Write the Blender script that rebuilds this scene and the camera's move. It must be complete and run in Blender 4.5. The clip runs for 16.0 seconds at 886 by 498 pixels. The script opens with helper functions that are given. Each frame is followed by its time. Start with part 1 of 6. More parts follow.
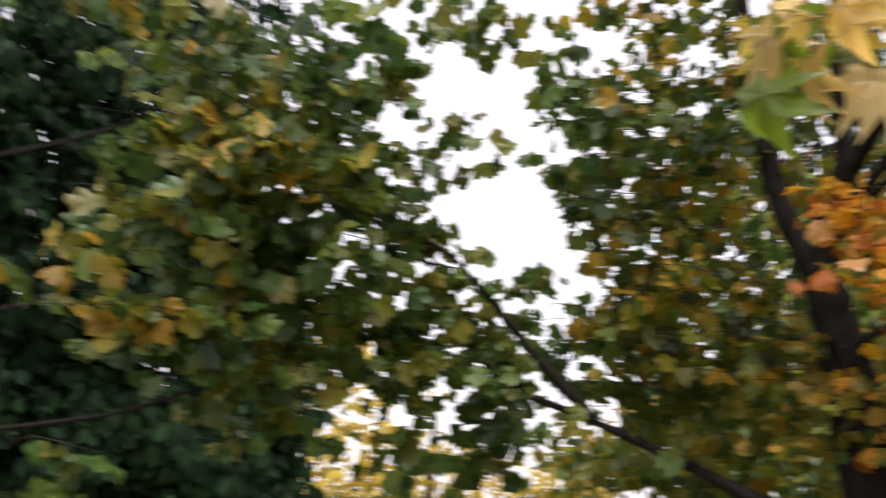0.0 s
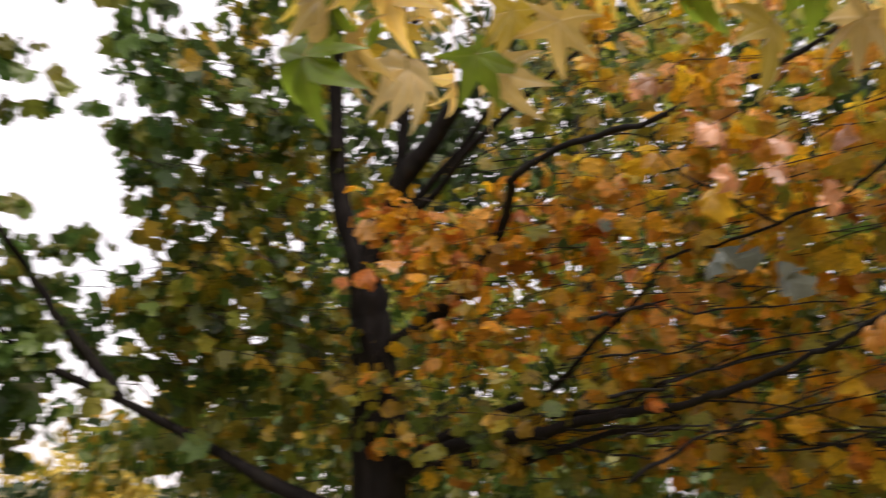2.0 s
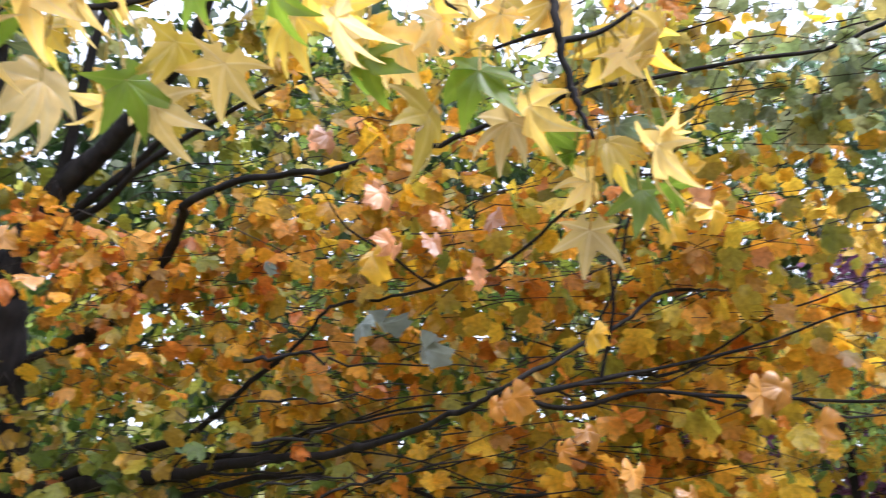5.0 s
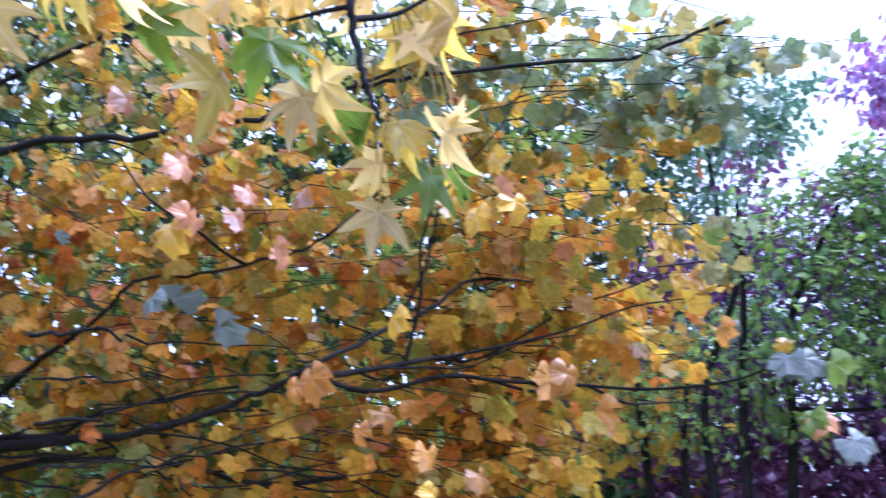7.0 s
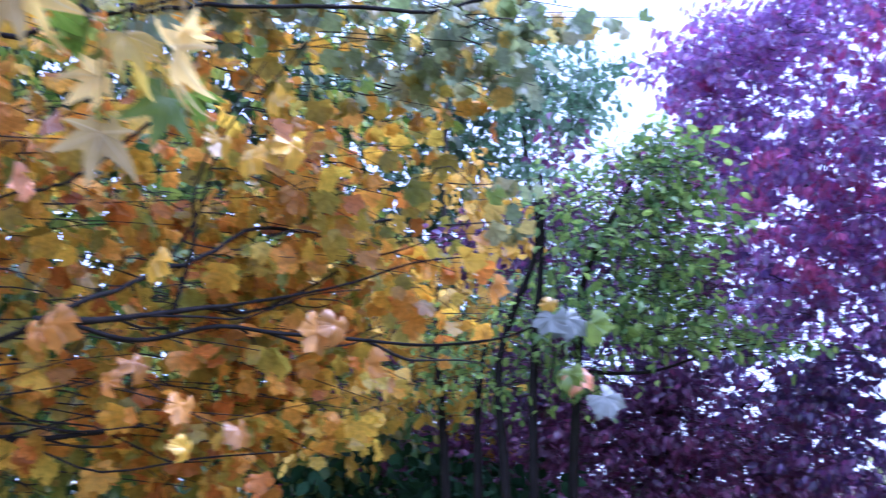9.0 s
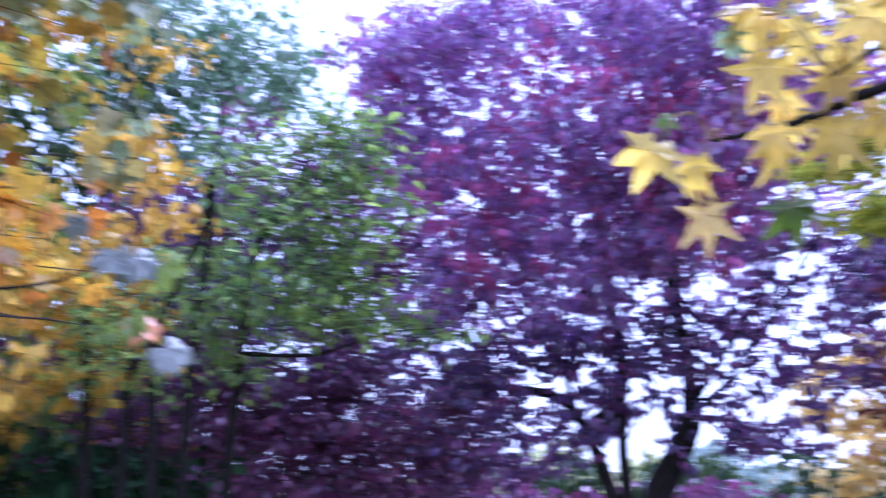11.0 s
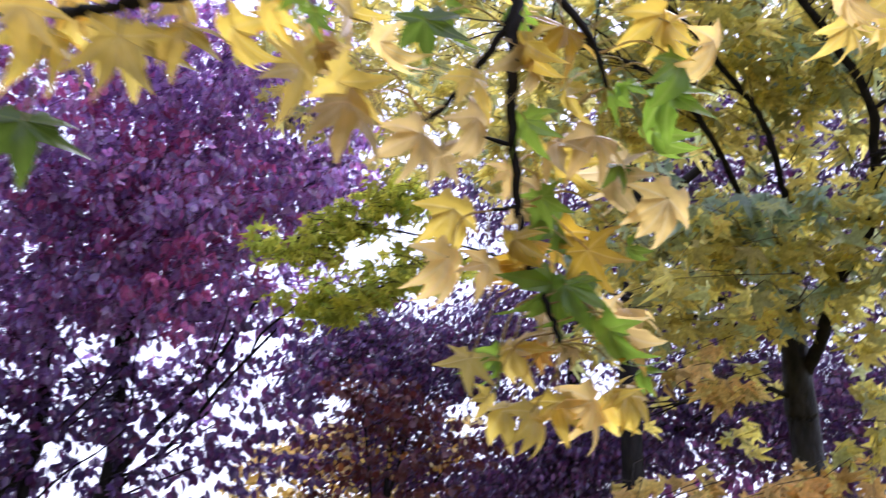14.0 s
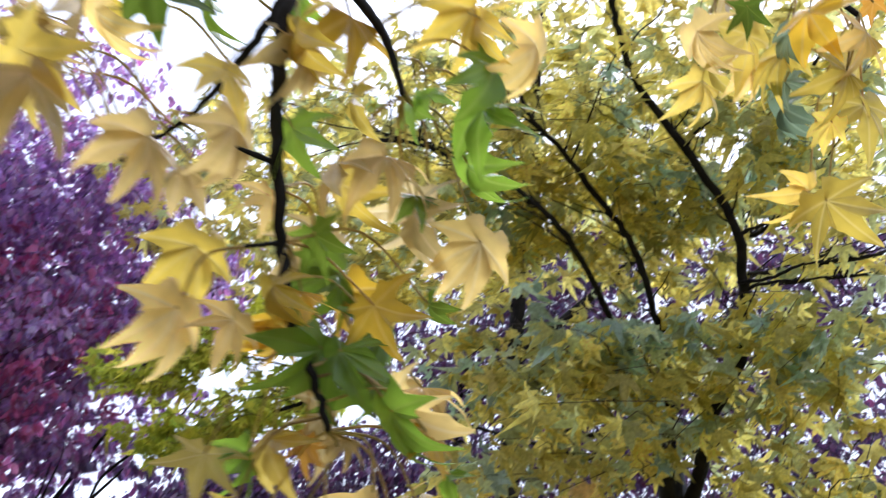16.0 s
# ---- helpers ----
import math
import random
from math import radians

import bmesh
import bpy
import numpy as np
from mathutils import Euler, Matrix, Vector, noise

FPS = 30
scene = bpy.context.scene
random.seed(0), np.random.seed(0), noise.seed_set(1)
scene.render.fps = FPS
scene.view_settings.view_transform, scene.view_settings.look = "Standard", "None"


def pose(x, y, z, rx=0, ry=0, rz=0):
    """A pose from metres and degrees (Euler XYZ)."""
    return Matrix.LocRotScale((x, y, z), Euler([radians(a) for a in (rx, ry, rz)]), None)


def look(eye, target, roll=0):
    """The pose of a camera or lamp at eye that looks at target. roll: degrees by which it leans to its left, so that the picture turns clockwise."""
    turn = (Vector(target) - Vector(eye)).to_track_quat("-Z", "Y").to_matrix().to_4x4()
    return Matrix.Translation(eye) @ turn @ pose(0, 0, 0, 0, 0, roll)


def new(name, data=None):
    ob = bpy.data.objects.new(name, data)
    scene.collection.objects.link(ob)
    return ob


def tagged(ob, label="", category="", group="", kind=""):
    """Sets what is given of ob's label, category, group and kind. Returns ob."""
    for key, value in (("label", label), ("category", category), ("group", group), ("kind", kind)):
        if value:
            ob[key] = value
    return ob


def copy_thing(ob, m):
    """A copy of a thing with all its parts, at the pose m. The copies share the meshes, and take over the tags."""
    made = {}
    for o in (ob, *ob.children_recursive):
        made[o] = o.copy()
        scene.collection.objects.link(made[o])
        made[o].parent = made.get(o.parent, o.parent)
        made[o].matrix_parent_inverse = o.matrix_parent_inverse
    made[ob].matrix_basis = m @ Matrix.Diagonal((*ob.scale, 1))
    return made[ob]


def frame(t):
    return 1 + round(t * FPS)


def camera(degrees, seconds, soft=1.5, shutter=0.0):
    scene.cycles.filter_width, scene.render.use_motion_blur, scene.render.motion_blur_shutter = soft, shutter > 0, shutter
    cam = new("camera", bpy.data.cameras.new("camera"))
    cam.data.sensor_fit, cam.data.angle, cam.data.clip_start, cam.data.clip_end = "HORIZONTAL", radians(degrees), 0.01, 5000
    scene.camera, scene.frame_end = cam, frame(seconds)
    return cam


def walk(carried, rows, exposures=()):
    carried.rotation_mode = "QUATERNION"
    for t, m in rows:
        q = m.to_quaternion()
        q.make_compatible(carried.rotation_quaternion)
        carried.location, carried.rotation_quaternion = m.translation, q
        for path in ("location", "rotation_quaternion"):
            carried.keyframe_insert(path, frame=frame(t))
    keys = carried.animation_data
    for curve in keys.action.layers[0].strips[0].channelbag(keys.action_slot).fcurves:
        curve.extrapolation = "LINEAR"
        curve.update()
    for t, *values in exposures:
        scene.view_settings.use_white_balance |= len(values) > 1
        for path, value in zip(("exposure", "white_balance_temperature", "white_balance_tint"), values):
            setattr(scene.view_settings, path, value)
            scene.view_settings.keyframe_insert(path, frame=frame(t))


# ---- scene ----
# ---- camera ----
cam = camera(56.0, 16.0, soft=1.1, shutter=1.15)
PATH = [
    (0, (0.000, 0.000, 1.600), (-0.378, 1.877, 2.176), 0.82),
    (0.5, (0.032, 0.040, 1.597), (-0.098, 1.954, 2.161), 1.11),
    (1, (0.051, 0.073, 1.591), (0.183, 1.988, 2.152), 1.18),
    (1.5, (0.071, 0.096, 1.596), (0.457, 1.978, 2.152), 1.08),
    (2, (0.080, 0.101, 1.600), (0.686, 1.923, 2.160), 1.06),
    (2.5, (0.093, 0.113, 1.618), (0.873, 1.865, 2.187), 1.11),
    (3, (0.092, 0.115, 1.625), (1.011, 1.790, 2.216), 0.96),
    (3.5, (0.104, 0.116, 1.634), (1.114, 1.731, 2.245), 1.18),
    (4, (0.116, 0.109, 1.642), (1.201, 1.668, 2.268), 1.55),
    (4.2, (0.119, 0.106, 1.645), (1.235, 1.642, 2.275), 1.64),
    (6.3, (0.168, 0.087, 1.644), (1.581, 1.345, 2.291), 1.00),
    (6.5, (0.173, 0.081, 1.644), (1.613, 1.312, 2.285), 0.87),
    (7, (0.178, 0.065, 1.641), (1.688, 1.220, 2.263), 0.89),
    (7.5, (0.184, 0.050, 1.638), (1.761, 1.125, 2.236), 0.82),
    (8, (0.191, 0.042, 1.639), (1.836, 1.027, 2.208), 0.73),
    (8.2, (0.197, 0.040, 1.639), (1.868, 0.987, 2.197), 0.71),
    (10.3, (0.460, -0.064, 1.608), (2.334, 0.388, 2.141), -0.96),
    (10.5, (0.484, -0.083, 1.602), (2.377, 0.285, 2.131), -1.09),
    (11, (0.520, -0.139, 1.588), (2.447, -0.008, 2.105), -1.22),
    (11.5, (0.550, -0.187, 1.572), (2.478, -0.339, 2.084), -1.15),
    (12, (0.609, -0.245, 1.561), (2.486, -0.678, 2.098), -0.90),
    (12.5, (0.684, -0.300, 1.577), (2.478, -0.967, 2.157), -0.78),
    (13, (0.755, -0.360, 1.579), (2.468, -1.184, 2.201), -0.25),
    (13.5, (0.812, -0.431, 1.570), (2.471, -1.332, 2.231), 0.43),
    (14, (0.862, -0.513, 1.568), (2.476, -1.464, 2.268), 1.15),
    (14.5, (0.903, -0.587, 1.579), (2.465, -1.577, 2.341), 1.28),
    (15, (0.935, -0.644, 1.591), (2.430, -1.666, 2.440), 0.83),
    (15.5, (0.957, -0.690, 1.585), (2.377, -1.737, 2.527), 0.30),
    (16, (1.012, -0.758, 1.584), (2.359, -1.832, 2.600), -0.64),
]
walk(cam, [(t, look(eye, target, roll)) for t, eye, target, roll in PATH],
     exposures=((0.0, 0.0, 6750, 20), (1.5, -0.12, 6900, 21), (2.5, 0.06, 7150, 22), (4.2, 0.81, 6350, 15), (7.0, 0.78, 4530, 28), (8.2, 0.72, 4350, 31), (10.5, 0.74, 4420, 38), (12.5, 0.46, 5050, 37), (14.0, 0.4, 5350, 28), (15.0, 0.36, 5500, 22), (16.0, 0.26, 5500, 15)))

# ---- light: an even, white overcast sky with a faint broad sun high behind the cloud ----
world = bpy.data.worlds.new("overcast_sky")
scene.world = world
world.use_nodes = True
wn, wl = world.node_tree.nodes, world.node_tree.links
wn.clear()
sky = wn.new("ShaderNodeTexSky")
sky.sky_type, sky.sun_disc = "NISHITA", False
sky.sun_elevation, sky.sun_rotation = radians(60), radians(160)
sky.air_density, sky.dust_density = 1.0, 4.0
clear = wn.new("ShaderNodeBackground")
clear.inputs["Strength"].default_value = 0.06
cloud_noise = wn.new("ShaderNodeTexNoise")
cloud_noise.inputs["Scale"].default_value = 1.6
cloud_ramp = wn.new("ShaderNodeValToRGB")
cloud_ramp.color_ramp.elements[0].color = (0.86, 0.88, 0.92, 1)
cloud_ramp.color_ramp.elements[1].color = (1.0, 1.0, 1.0, 1)
cloud = wn.new("ShaderNodeBackground")
cloud.inputs["Strength"].default_value = 1.2
both = wn.new("ShaderNodeAddShader")
sky_out = wn.new("ShaderNodeOutputWorld")
wl.new(sky.outputs[0], clear.inputs["Color"])
wl.new(cloud_noise.outputs["Fac"], cloud_ramp.inputs[0])
wl.new(cloud_ramp.outputs[0], cloud.inputs["Color"])
wl.new(clear.outputs[0], both.inputs[0])
wl.new(cloud.outputs[0], both.inputs[1])
wl.new(both.outputs[0], sky_out.inputs["Surface"])
sun = new("sun", bpy.data.lights.new("sun", "SUN"))
sun.data.energy, sun.data.angle, sun.data.color = 2.6, radians(40), (1.0, 0.97, 0.93)
sun.matrix_world = look((6 * math.sin(radians(160)), 6 * math.cos(radians(160)), 10.4), (0, 0, 0))


# ---- materials ----
def ramp_into(nodes, links, factor, stops):
    ramp = nodes.new("ShaderNodeValToRGB")
    els = ramp.color_ramp.elements
    while len(els) < len(stops):
        els.new(0.5)
    for el, (at, colour) in zip(els, stops):
        el.position, el.color = at, (*colour, 1)
    links.new(factor, ramp.inputs[0])
    return ramp


def leaf_material(name, colours, spot=(0.1, 0.035, 0.01), spots=0.25, through_light=0.4, rough=0.5, gloss=0.4,
                  by_object=False, grain=90.0, drift=1.1, wax=0.0):
    """Thin leaf: gloss and body colour on both sides, part of the light passing through. Leaves differ one by one,
    boughs drift in colour over a metre or so, and blades carry small brown spots."""
    m = bpy.data.materials.new(name)
    m.use_nodes = True
    n, l = m.node_tree.nodes, m.node_tree.links
    n.clear()
    geo = n.new("ShaderNodeNewGeometry")
    place = geo.outputs["Position"]
    both_random = n.new("ShaderNodeMath")
    both_random.operation = "ADD"
    l.new(n.new("ShaderNodeObjectInfo").outputs["Random"], both_random.inputs[0])
    if not by_object:
        l.new(geo.outputs["Random Per Island"], both_random.inputs[1])
    else:
        both_random.inputs[1].default_value = 0.0
    wrapped = n.new("ShaderNodeMath")
    wrapped.operation = "FRACT"
    l.new(both_random.outputs[0], wrapped.inputs[0])
    one = wrapped.outputs[0]
    wide = n.new("ShaderNodeTexNoise")
    wide.inputs["Scale"].default_value, wide.inputs["Detail"].default_value = drift, 2
    l.new(place, wide.inputs["Vector"])
    # leaf by leaf 65 %, bough by bough 35 %
    a = n.new("ShaderNodeMath")
    a.operation = "MULTIPLY_ADD"
    a.inputs[1].default_value, a.inputs[2].default_value = 1.6, -0.5
    l.new(wide.outputs["Fac"], a.inputs[0])
    b = n.new("ShaderNodeMix")
    b.inputs[0].default_value = 0.4
    l.new(one, b.inputs[2])
    l.new(a.outputs[0], b.inputs[3])
    stops = [(i / max(1, len(colours) - 1), c) for i, c in enumerate(colours)]
    apart = n.new("ShaderNodeMath")
    apart.operation = "MULTIPLY_ADD"
    apart.inputs[1].default_value, apart.inputs[2].default_value = 1.45, -0.22
    l.new(b.outputs[0], apart.inputs[0])
    base = ramp_into(n, l, apart.outputs[0], stops)
    # some blades are duller, some fresher than their neighbours
    shift = n.new("ShaderNodeMath")
    shift.operation = "MULTIPLY"
    shift.inputs[1].default_value = 7.31
    l.new(one, shift.inputs[0])
    part_of = n.new("ShaderNodeMath")
    part_of.operation = "FRACT"
    l.new(shift.outputs[0], part_of.inputs[0])
    vigour = ramp_into(n, l, part_of.outputs[0], [(0.0, (0.62, 0.62, 0.62)), (0.5, (1.0, 1.0, 1.0)), (1.0, (1.25, 1.25, 1.25))])
    tinted = n.new("ShaderNodeMix")
    tinted.data_type, tinted.blend_type = "RGBA", "MULTIPLY"
    tinted.inputs[0].default_value = 1.0
    l.new(base.outputs[0], tinted.inputs[6])
    l.new(vigour.outputs[0], tinted.inputs[7])
    fine = n.new("ShaderNodeTexNoise")
    fine.inputs["Scale"].default_value, fine.inputs["Detail"].default_value = grain, 3
    l.new(place, fine.inputs["Vector"])
    mottle = ramp_into(n, l, fine.outputs["Fac"], [(0.3, (0.72, 0.72, 0.72)), (0.7, (1.15, 1.15, 1.15))])
    mul = n.new("ShaderNodeMix")
    mul.data_type, mul.blend_type = "RGBA", "MULTIPLY"
    mul.inputs[0].default_value = 1.0
    l.new(tinted.outputs[2], mul.inputs[6])
    l.new(mottle.outputs[0], mul.inputs[7])
    blot = n.new("ShaderNodeTexNoise")
    blot.inputs["Scale"].default_value, blot.inputs["Detail"].default_value = grain * 0.35, 4
    l.new(place, blot.inputs["Vector"])
    mask = ramp_into(n, l, blot.outputs["Fac"], [(0.62, (0, 0, 0)), (0.74, (spots, spots, spots))])
    stained = n.new("ShaderNodeMix")
    stained.data_type = "RGBA"
    l.new(mask.outputs[0], stained.inputs[0])
    l.new(mul.outputs[2], stained.inputs[6])
    stained.inputs[7].default_value = (*spot, 1)
    colour = stained.outputs[2]
    body = n.new("ShaderNodeBsdfPrincipled")
    body.inputs["Roughness"].default_value = rough
    body.inputs["Specular IOR Level"].default_value = gloss
    body.inputs["Coat Weight"].default_value, body.inputs["Coat Roughness"].default_value, body.inputs["Coat IOR"].default_value = wax, 0.32, 1.6
    l.new(colour, body.inputs["Base Color"])
    bump = n.new("ShaderNodeBump")
    bump.inputs["Strength"].default_value, bump.inputs["Distance"].default_value = 0.35, 0.004
    l.new(fine.outputs["Fac"], bump.inputs["Height"])
    l.new(bump.outputs[0], body.inputs["Normal"])
    passing = n.new("ShaderNodeBsdfTranslucent")
    l.new(colour, passing.inputs["Color"])
    mix = n.new("ShaderNodeMixShader")
    mix.inputs[0].default_value = through_light
    out = n.new("ShaderNodeOutputMaterial")
    l.new(body.outputs[0], mix.inputs[1])
    l.new(passing.outputs[0], mix.inputs[2])
    l.new(mix.outputs[0], out.inputs["Surface"])
    return m


def bark_material(name, dark, light, scale=28.0, wet=0.55):
    m = bpy.data.materials.new(name)
    m.use_nodes = True
    n, l = m.node_tree.nodes, m.node_tree.links
    body = n["Principled BSDF"]
    coords = n.new("ShaderNodeTexCoord")
    stretch = n.new("ShaderNodeMapping")
    stretch.inputs["Scale"].default_value = (1, 1, 0.3)
    l.new(coords.outputs["Object"], stretch.inputs[0])
    rough = n.new("ShaderNodeTexNoise")
    rough.inputs["Scale"].default_value, rough.inputs["Detail"].default_value = scale, 6
    l.new(stretch.outputs[0], rough.inputs["Vector"])
    lichen = n.new("ShaderNodeTexNoise")
    lichen.inputs["Scale"].default_value = 5
    l.new(coords.outputs["Object"], lichen.inputs["Vector"])
    base = ramp_into(n, l, rough.outputs["Fac"], [(0.35, dark), (0.7, light)])
    moss = ramp_into(n, l, lichen.outputs["Fac"], [(0.55, (0, 0, 0)), (0.72, (0.4, 0.4, 0.4))])
    mixed = n.new("ShaderNodeMix")
    mixed.data_type = "RGBA"
    mixed.inputs[7].default_value = (light[0] * 1.4, light[1] * 1.7, light[2] * 1.1, 1)
    l.new(moss.outputs[0], mixed.inputs[0])
    l.new(base.outputs[0], mixed.inputs[6])
    l.new(mixed.outputs[2], body.inputs["Base Color"])
    body.inputs["Roughness"].default_value = wet
    body.inputs["Specular IOR Level"].default_value = 0.22
    bump = n.new("ShaderNodeBump")
    bump.inputs["Strength"].default_value, bump.inputs["Distance"].default_value = 0.7, 0.02
    l.new(rough.outputs["Fac"], bump.inputs["Height"])
    l.new(bump.outputs[0], body.inputs["Normal"])
    return m


def ground_material():
    m = bpy.data.materials.new("grass_with_leaf_litter")
    m.use_nodes = True
    n, l = m.node_tree.nodes, m.node_tree.links
    body = n["Principled BSDF"]
    coords = n.new("ShaderNodeTexCoord")
    fine, patch = n.new("ShaderNodeTexNoise"), n.new("ShaderNodeTexNoise")
    fine.inputs["Scale"].default_value, fine.inputs["Detail"].default_value = 40, 5
    patch.inputs["Scale"].default_value, patch.inputs["Detail"].default_value, patch.inputs["Roughness"].default_value = 1.3, 9, 0.72
    l.new(coords.outputs["Object"], fine.inputs["Vector"])
    l.new(coords.outputs["Object"], patch.inputs["Vector"])
    grass = ramp_into(n, l, fine.outputs["Fac"], [(0.3, (0.03, 0.05, 0.012)), (0.7, (0.09, 0.12, 0.03))])
    litter = ramp_into(n, l, fine.outputs["Fac"], [(0.3, (0.16, 0.07, 0.02)), (0.7, (0.4, 0.24, 0.06))])
    mask = ramp_into(n, l, patch.outputs["Fac"], [(0.4, (0, 0, 0)), (0.66, (0.8, 0.8, 0.8))])
    mixed = n.new("ShaderNodeMix")
    mixed.data_type = "RGBA"
    l.new(mask.outputs[0], mixed.inputs[0])
    l.new(grass.outputs[0], mixed.inputs[6])
    l.new(litter.outputs[0], mixed.inputs[7])
    l.new(mixed.outputs[2], body.inputs["Base Color"])
    body.inputs["Roughness"].default_value = 0.9
    return m


BARK_DARK = bark_material("dark_damp_bark", (0.005, 0.004, 0.004), (0.018, 0.014, 0.013), wet=0.75)
BARK_GREY = bark_material("grey_brown_bark", (0.03, 0.027, 0.024), (0.12, 0.105, 0.09))
BARK_GUM = bark_material("furrowed_grey_bark", (0.008, 0.007, 0.007), (0.032, 0.029, 0.028), 40)
TWIG = bark_material("twig_bark", (0.015, 0.011, 0.009), (0.06, 0.045, 0.035), 60)
MAPLE_ORANGE = leaf_material("orange_maple_leaf", [(0.62, 0.2, 0.03), (0.72, 0.36, 0.015), (0.22, 0.24, 0.03), (0.72, 0.36, 0.015), (0.78, 0.46, 0.02), (0.66, 0.27, 0.02), (0.76, 0.38, 0.06), (0.2, 0.24, 0.03), (0.84, 0.54, 0.03), (0.5, 0.24, 0.03)], spots=0.5, through_light=0.52, gloss=0.4, rough=0.42, wax=0.1)
MAPLE_OLIVE = leaf_material("olive_maple_leaf", [(0.07, 0.14, 0.025), (0.14, 0.21, 0.03), (0.32, 0.3, 0.03), (0.56, 0.33, 0.03), (0.17, 0.24, 0.05)], spots=0.4, through_light=0.5, wax=0.25)
MAPLE_GREEN = leaf_material("green_maple_leaf", [(0.055, 0.13, 0.03), (0.1, 0.2, 0.04), (0.16, 0.25, 0.04), (0.3, 0.27, 0.04), (0.12, 0.2, 0.08)], spots=0.3, through_light=0.45, wax=0.5)
# green darkened so that the deep shade lies in the leaf colour
DEEP_GREEN = leaf_material("deep_shade_green_leaf", [(0.012, 0.035, 0.016), (0.02, 0.055, 0.02), (0.03, 0.075, 0.03)], through_light=0.25, spots=0.1, rough=0.65, gloss=0.12)
LIME = leaf_material("lime_green_leaf", [(0.16, 0.28, 0.03), (0.3, 0.36, 0.04), (0.5, 0.46, 0.06), (0.2, 0.3, 0.05)], spots=0.1)
BRIGHT_YELLOW = leaf_material("bright_yellow_leaf", [(0.66, 0.48, 0.05), (0.75, 0.58, 0.10), (0.8, 0.66, 0.2), (0.6, 0.5, 0.08)], spots=0.15)
AMBER = leaf_material("amber_leaf", [(0.7, 0.42, 0.03), (0.75, 0.5, 0.05), (0.6, 0.3, 0.03)], spots=0.2)
TEAL = leaf_material("blue_green_leaf", [(0.16, 0.29, 0.14), (0.23, 0.37, 0.2), (0.35, 0.45, 0.3)], spots=0.1, gloss=0.6, through_light=0.55, wax=0.6)
BUSH = leaf_material("soft_green_leaf", [(0.15, 0.27, 0.08), (0.27, 0.42, 0.1), (0.46, 0.62, 0.12), (0.22, 0.34, 0.14)], spots=0.15, through_light=0.6, gloss=0.5, rough=0.42, wax=0.2)
# the pale lilac stops put sky sheen and haze into the leaf colour
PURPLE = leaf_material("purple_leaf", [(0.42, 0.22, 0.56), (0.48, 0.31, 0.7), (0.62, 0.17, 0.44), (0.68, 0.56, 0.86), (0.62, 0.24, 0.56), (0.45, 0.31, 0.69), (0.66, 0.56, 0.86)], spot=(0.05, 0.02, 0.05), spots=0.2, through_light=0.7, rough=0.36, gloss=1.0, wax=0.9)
MAROON = leaf_material("maroon_leaf", [(0.13, 0.05, 0.15), (0.19, 0.06, 0.16), (0.27, 0.06, 0.17), (0.17, 0.09, 0.21)], spot=(0.03, 0.01, 0.02), spots=0.3, through_light=0.42, rough=0.38, gloss=0.6, wax=0.6)
CRIMSON = leaf_material("crimson_leaf", [(0.6, 0.12, 0.3), (0.66, 0.18, 0.42), (0.56, 0.2, 0.52)], spots=0.2, through_light=0.65, rough=0.4, wax=0.5)
DARK_LEAF = leaf_material("shaded_green_leaf", [(0.02, 0.05, 0.015), (0.045, 0.085, 0.02), (0.09, 0.12, 0.025)], through_light=0.3, spots=0.1)
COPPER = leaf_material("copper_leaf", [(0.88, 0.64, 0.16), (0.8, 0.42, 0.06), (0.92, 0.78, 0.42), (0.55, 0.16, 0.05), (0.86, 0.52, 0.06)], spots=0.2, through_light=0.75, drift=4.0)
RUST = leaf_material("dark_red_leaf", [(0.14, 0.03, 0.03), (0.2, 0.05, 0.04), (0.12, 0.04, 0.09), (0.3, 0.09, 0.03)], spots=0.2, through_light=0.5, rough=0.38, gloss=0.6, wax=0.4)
STRAW = leaf_material("straw_leaf", [(0.86, 0.66, 0.2), (0.9, 0.76, 0.36), (0.84, 0.58, 0.1), (0.88, 0.8, 0.5)], spots=0.1, through_light=0.7)
# the one sage tone among the yellows carries sky sheen as colour
GUM_YELLOW = leaf_material("sweetgum_leaf", [(0.78, 0.7, 0.15), (0.9, 0.76, 0.16), (0.92, 0.79, 0.22), (0.78, 0.71, 0.2), (0.54, 0.63, 0.32), (0.88, 0.74, 0.16), (0.9, 0.7, 0.15)], spots=0.2, through_light=0.82, gloss=0.7, rough=0.38, wax=0.12)
# bluish sky sheen of upturned sweetgum leaves, put into the leaf colour
GUM_SHEEN = leaf_material("sweetgum_sky_sheen_leaf", [(0.4, 0.58, 0.38), (0.5, 0.64, 0.46), (0.66, 0.68, 0.26), (0.5, 0.64, 0.54)], spots=0.2, through_light=0.55, gloss=0.9, rough=0.35, wax=0.9)
PALE_GREEN = leaf_material("pale_green_leaf", [(0.45, 0.5, 0.2), (0.55, 0.56, 0.25), (0.5, 0.5, 0.3)], spots=0.1)
MISTY = leaf_material("blue_grey_leaf", [(0.3, 0.4, 0.36), (0.4, 0.48, 0.42), (0.34, 0.4, 0.3)], spots=0.1)
LEMON = leaf_material("lemon_leaf", [(0.64, 0.68, 0.07), (0.82, 0.76, 0.1), (0.7, 0.72, 0.1), (0.46, 0.58, 0.08), (0.88, 0.74, 0.12)], spots=0.15, through_light=0.75)
PALE_TIP = leaf_material("pale_green_maple_leaf", [(0.24, 0.33, 0.12), (0.36, 0.42, 0.16), (0.3, 0.38, 0.24), (0.66, 0.5, 0.1), (0.7, 0.4, 0.08)], spots=0.2, through_light=0.6, gloss=0.8, rough=0.35, wax=0.6)
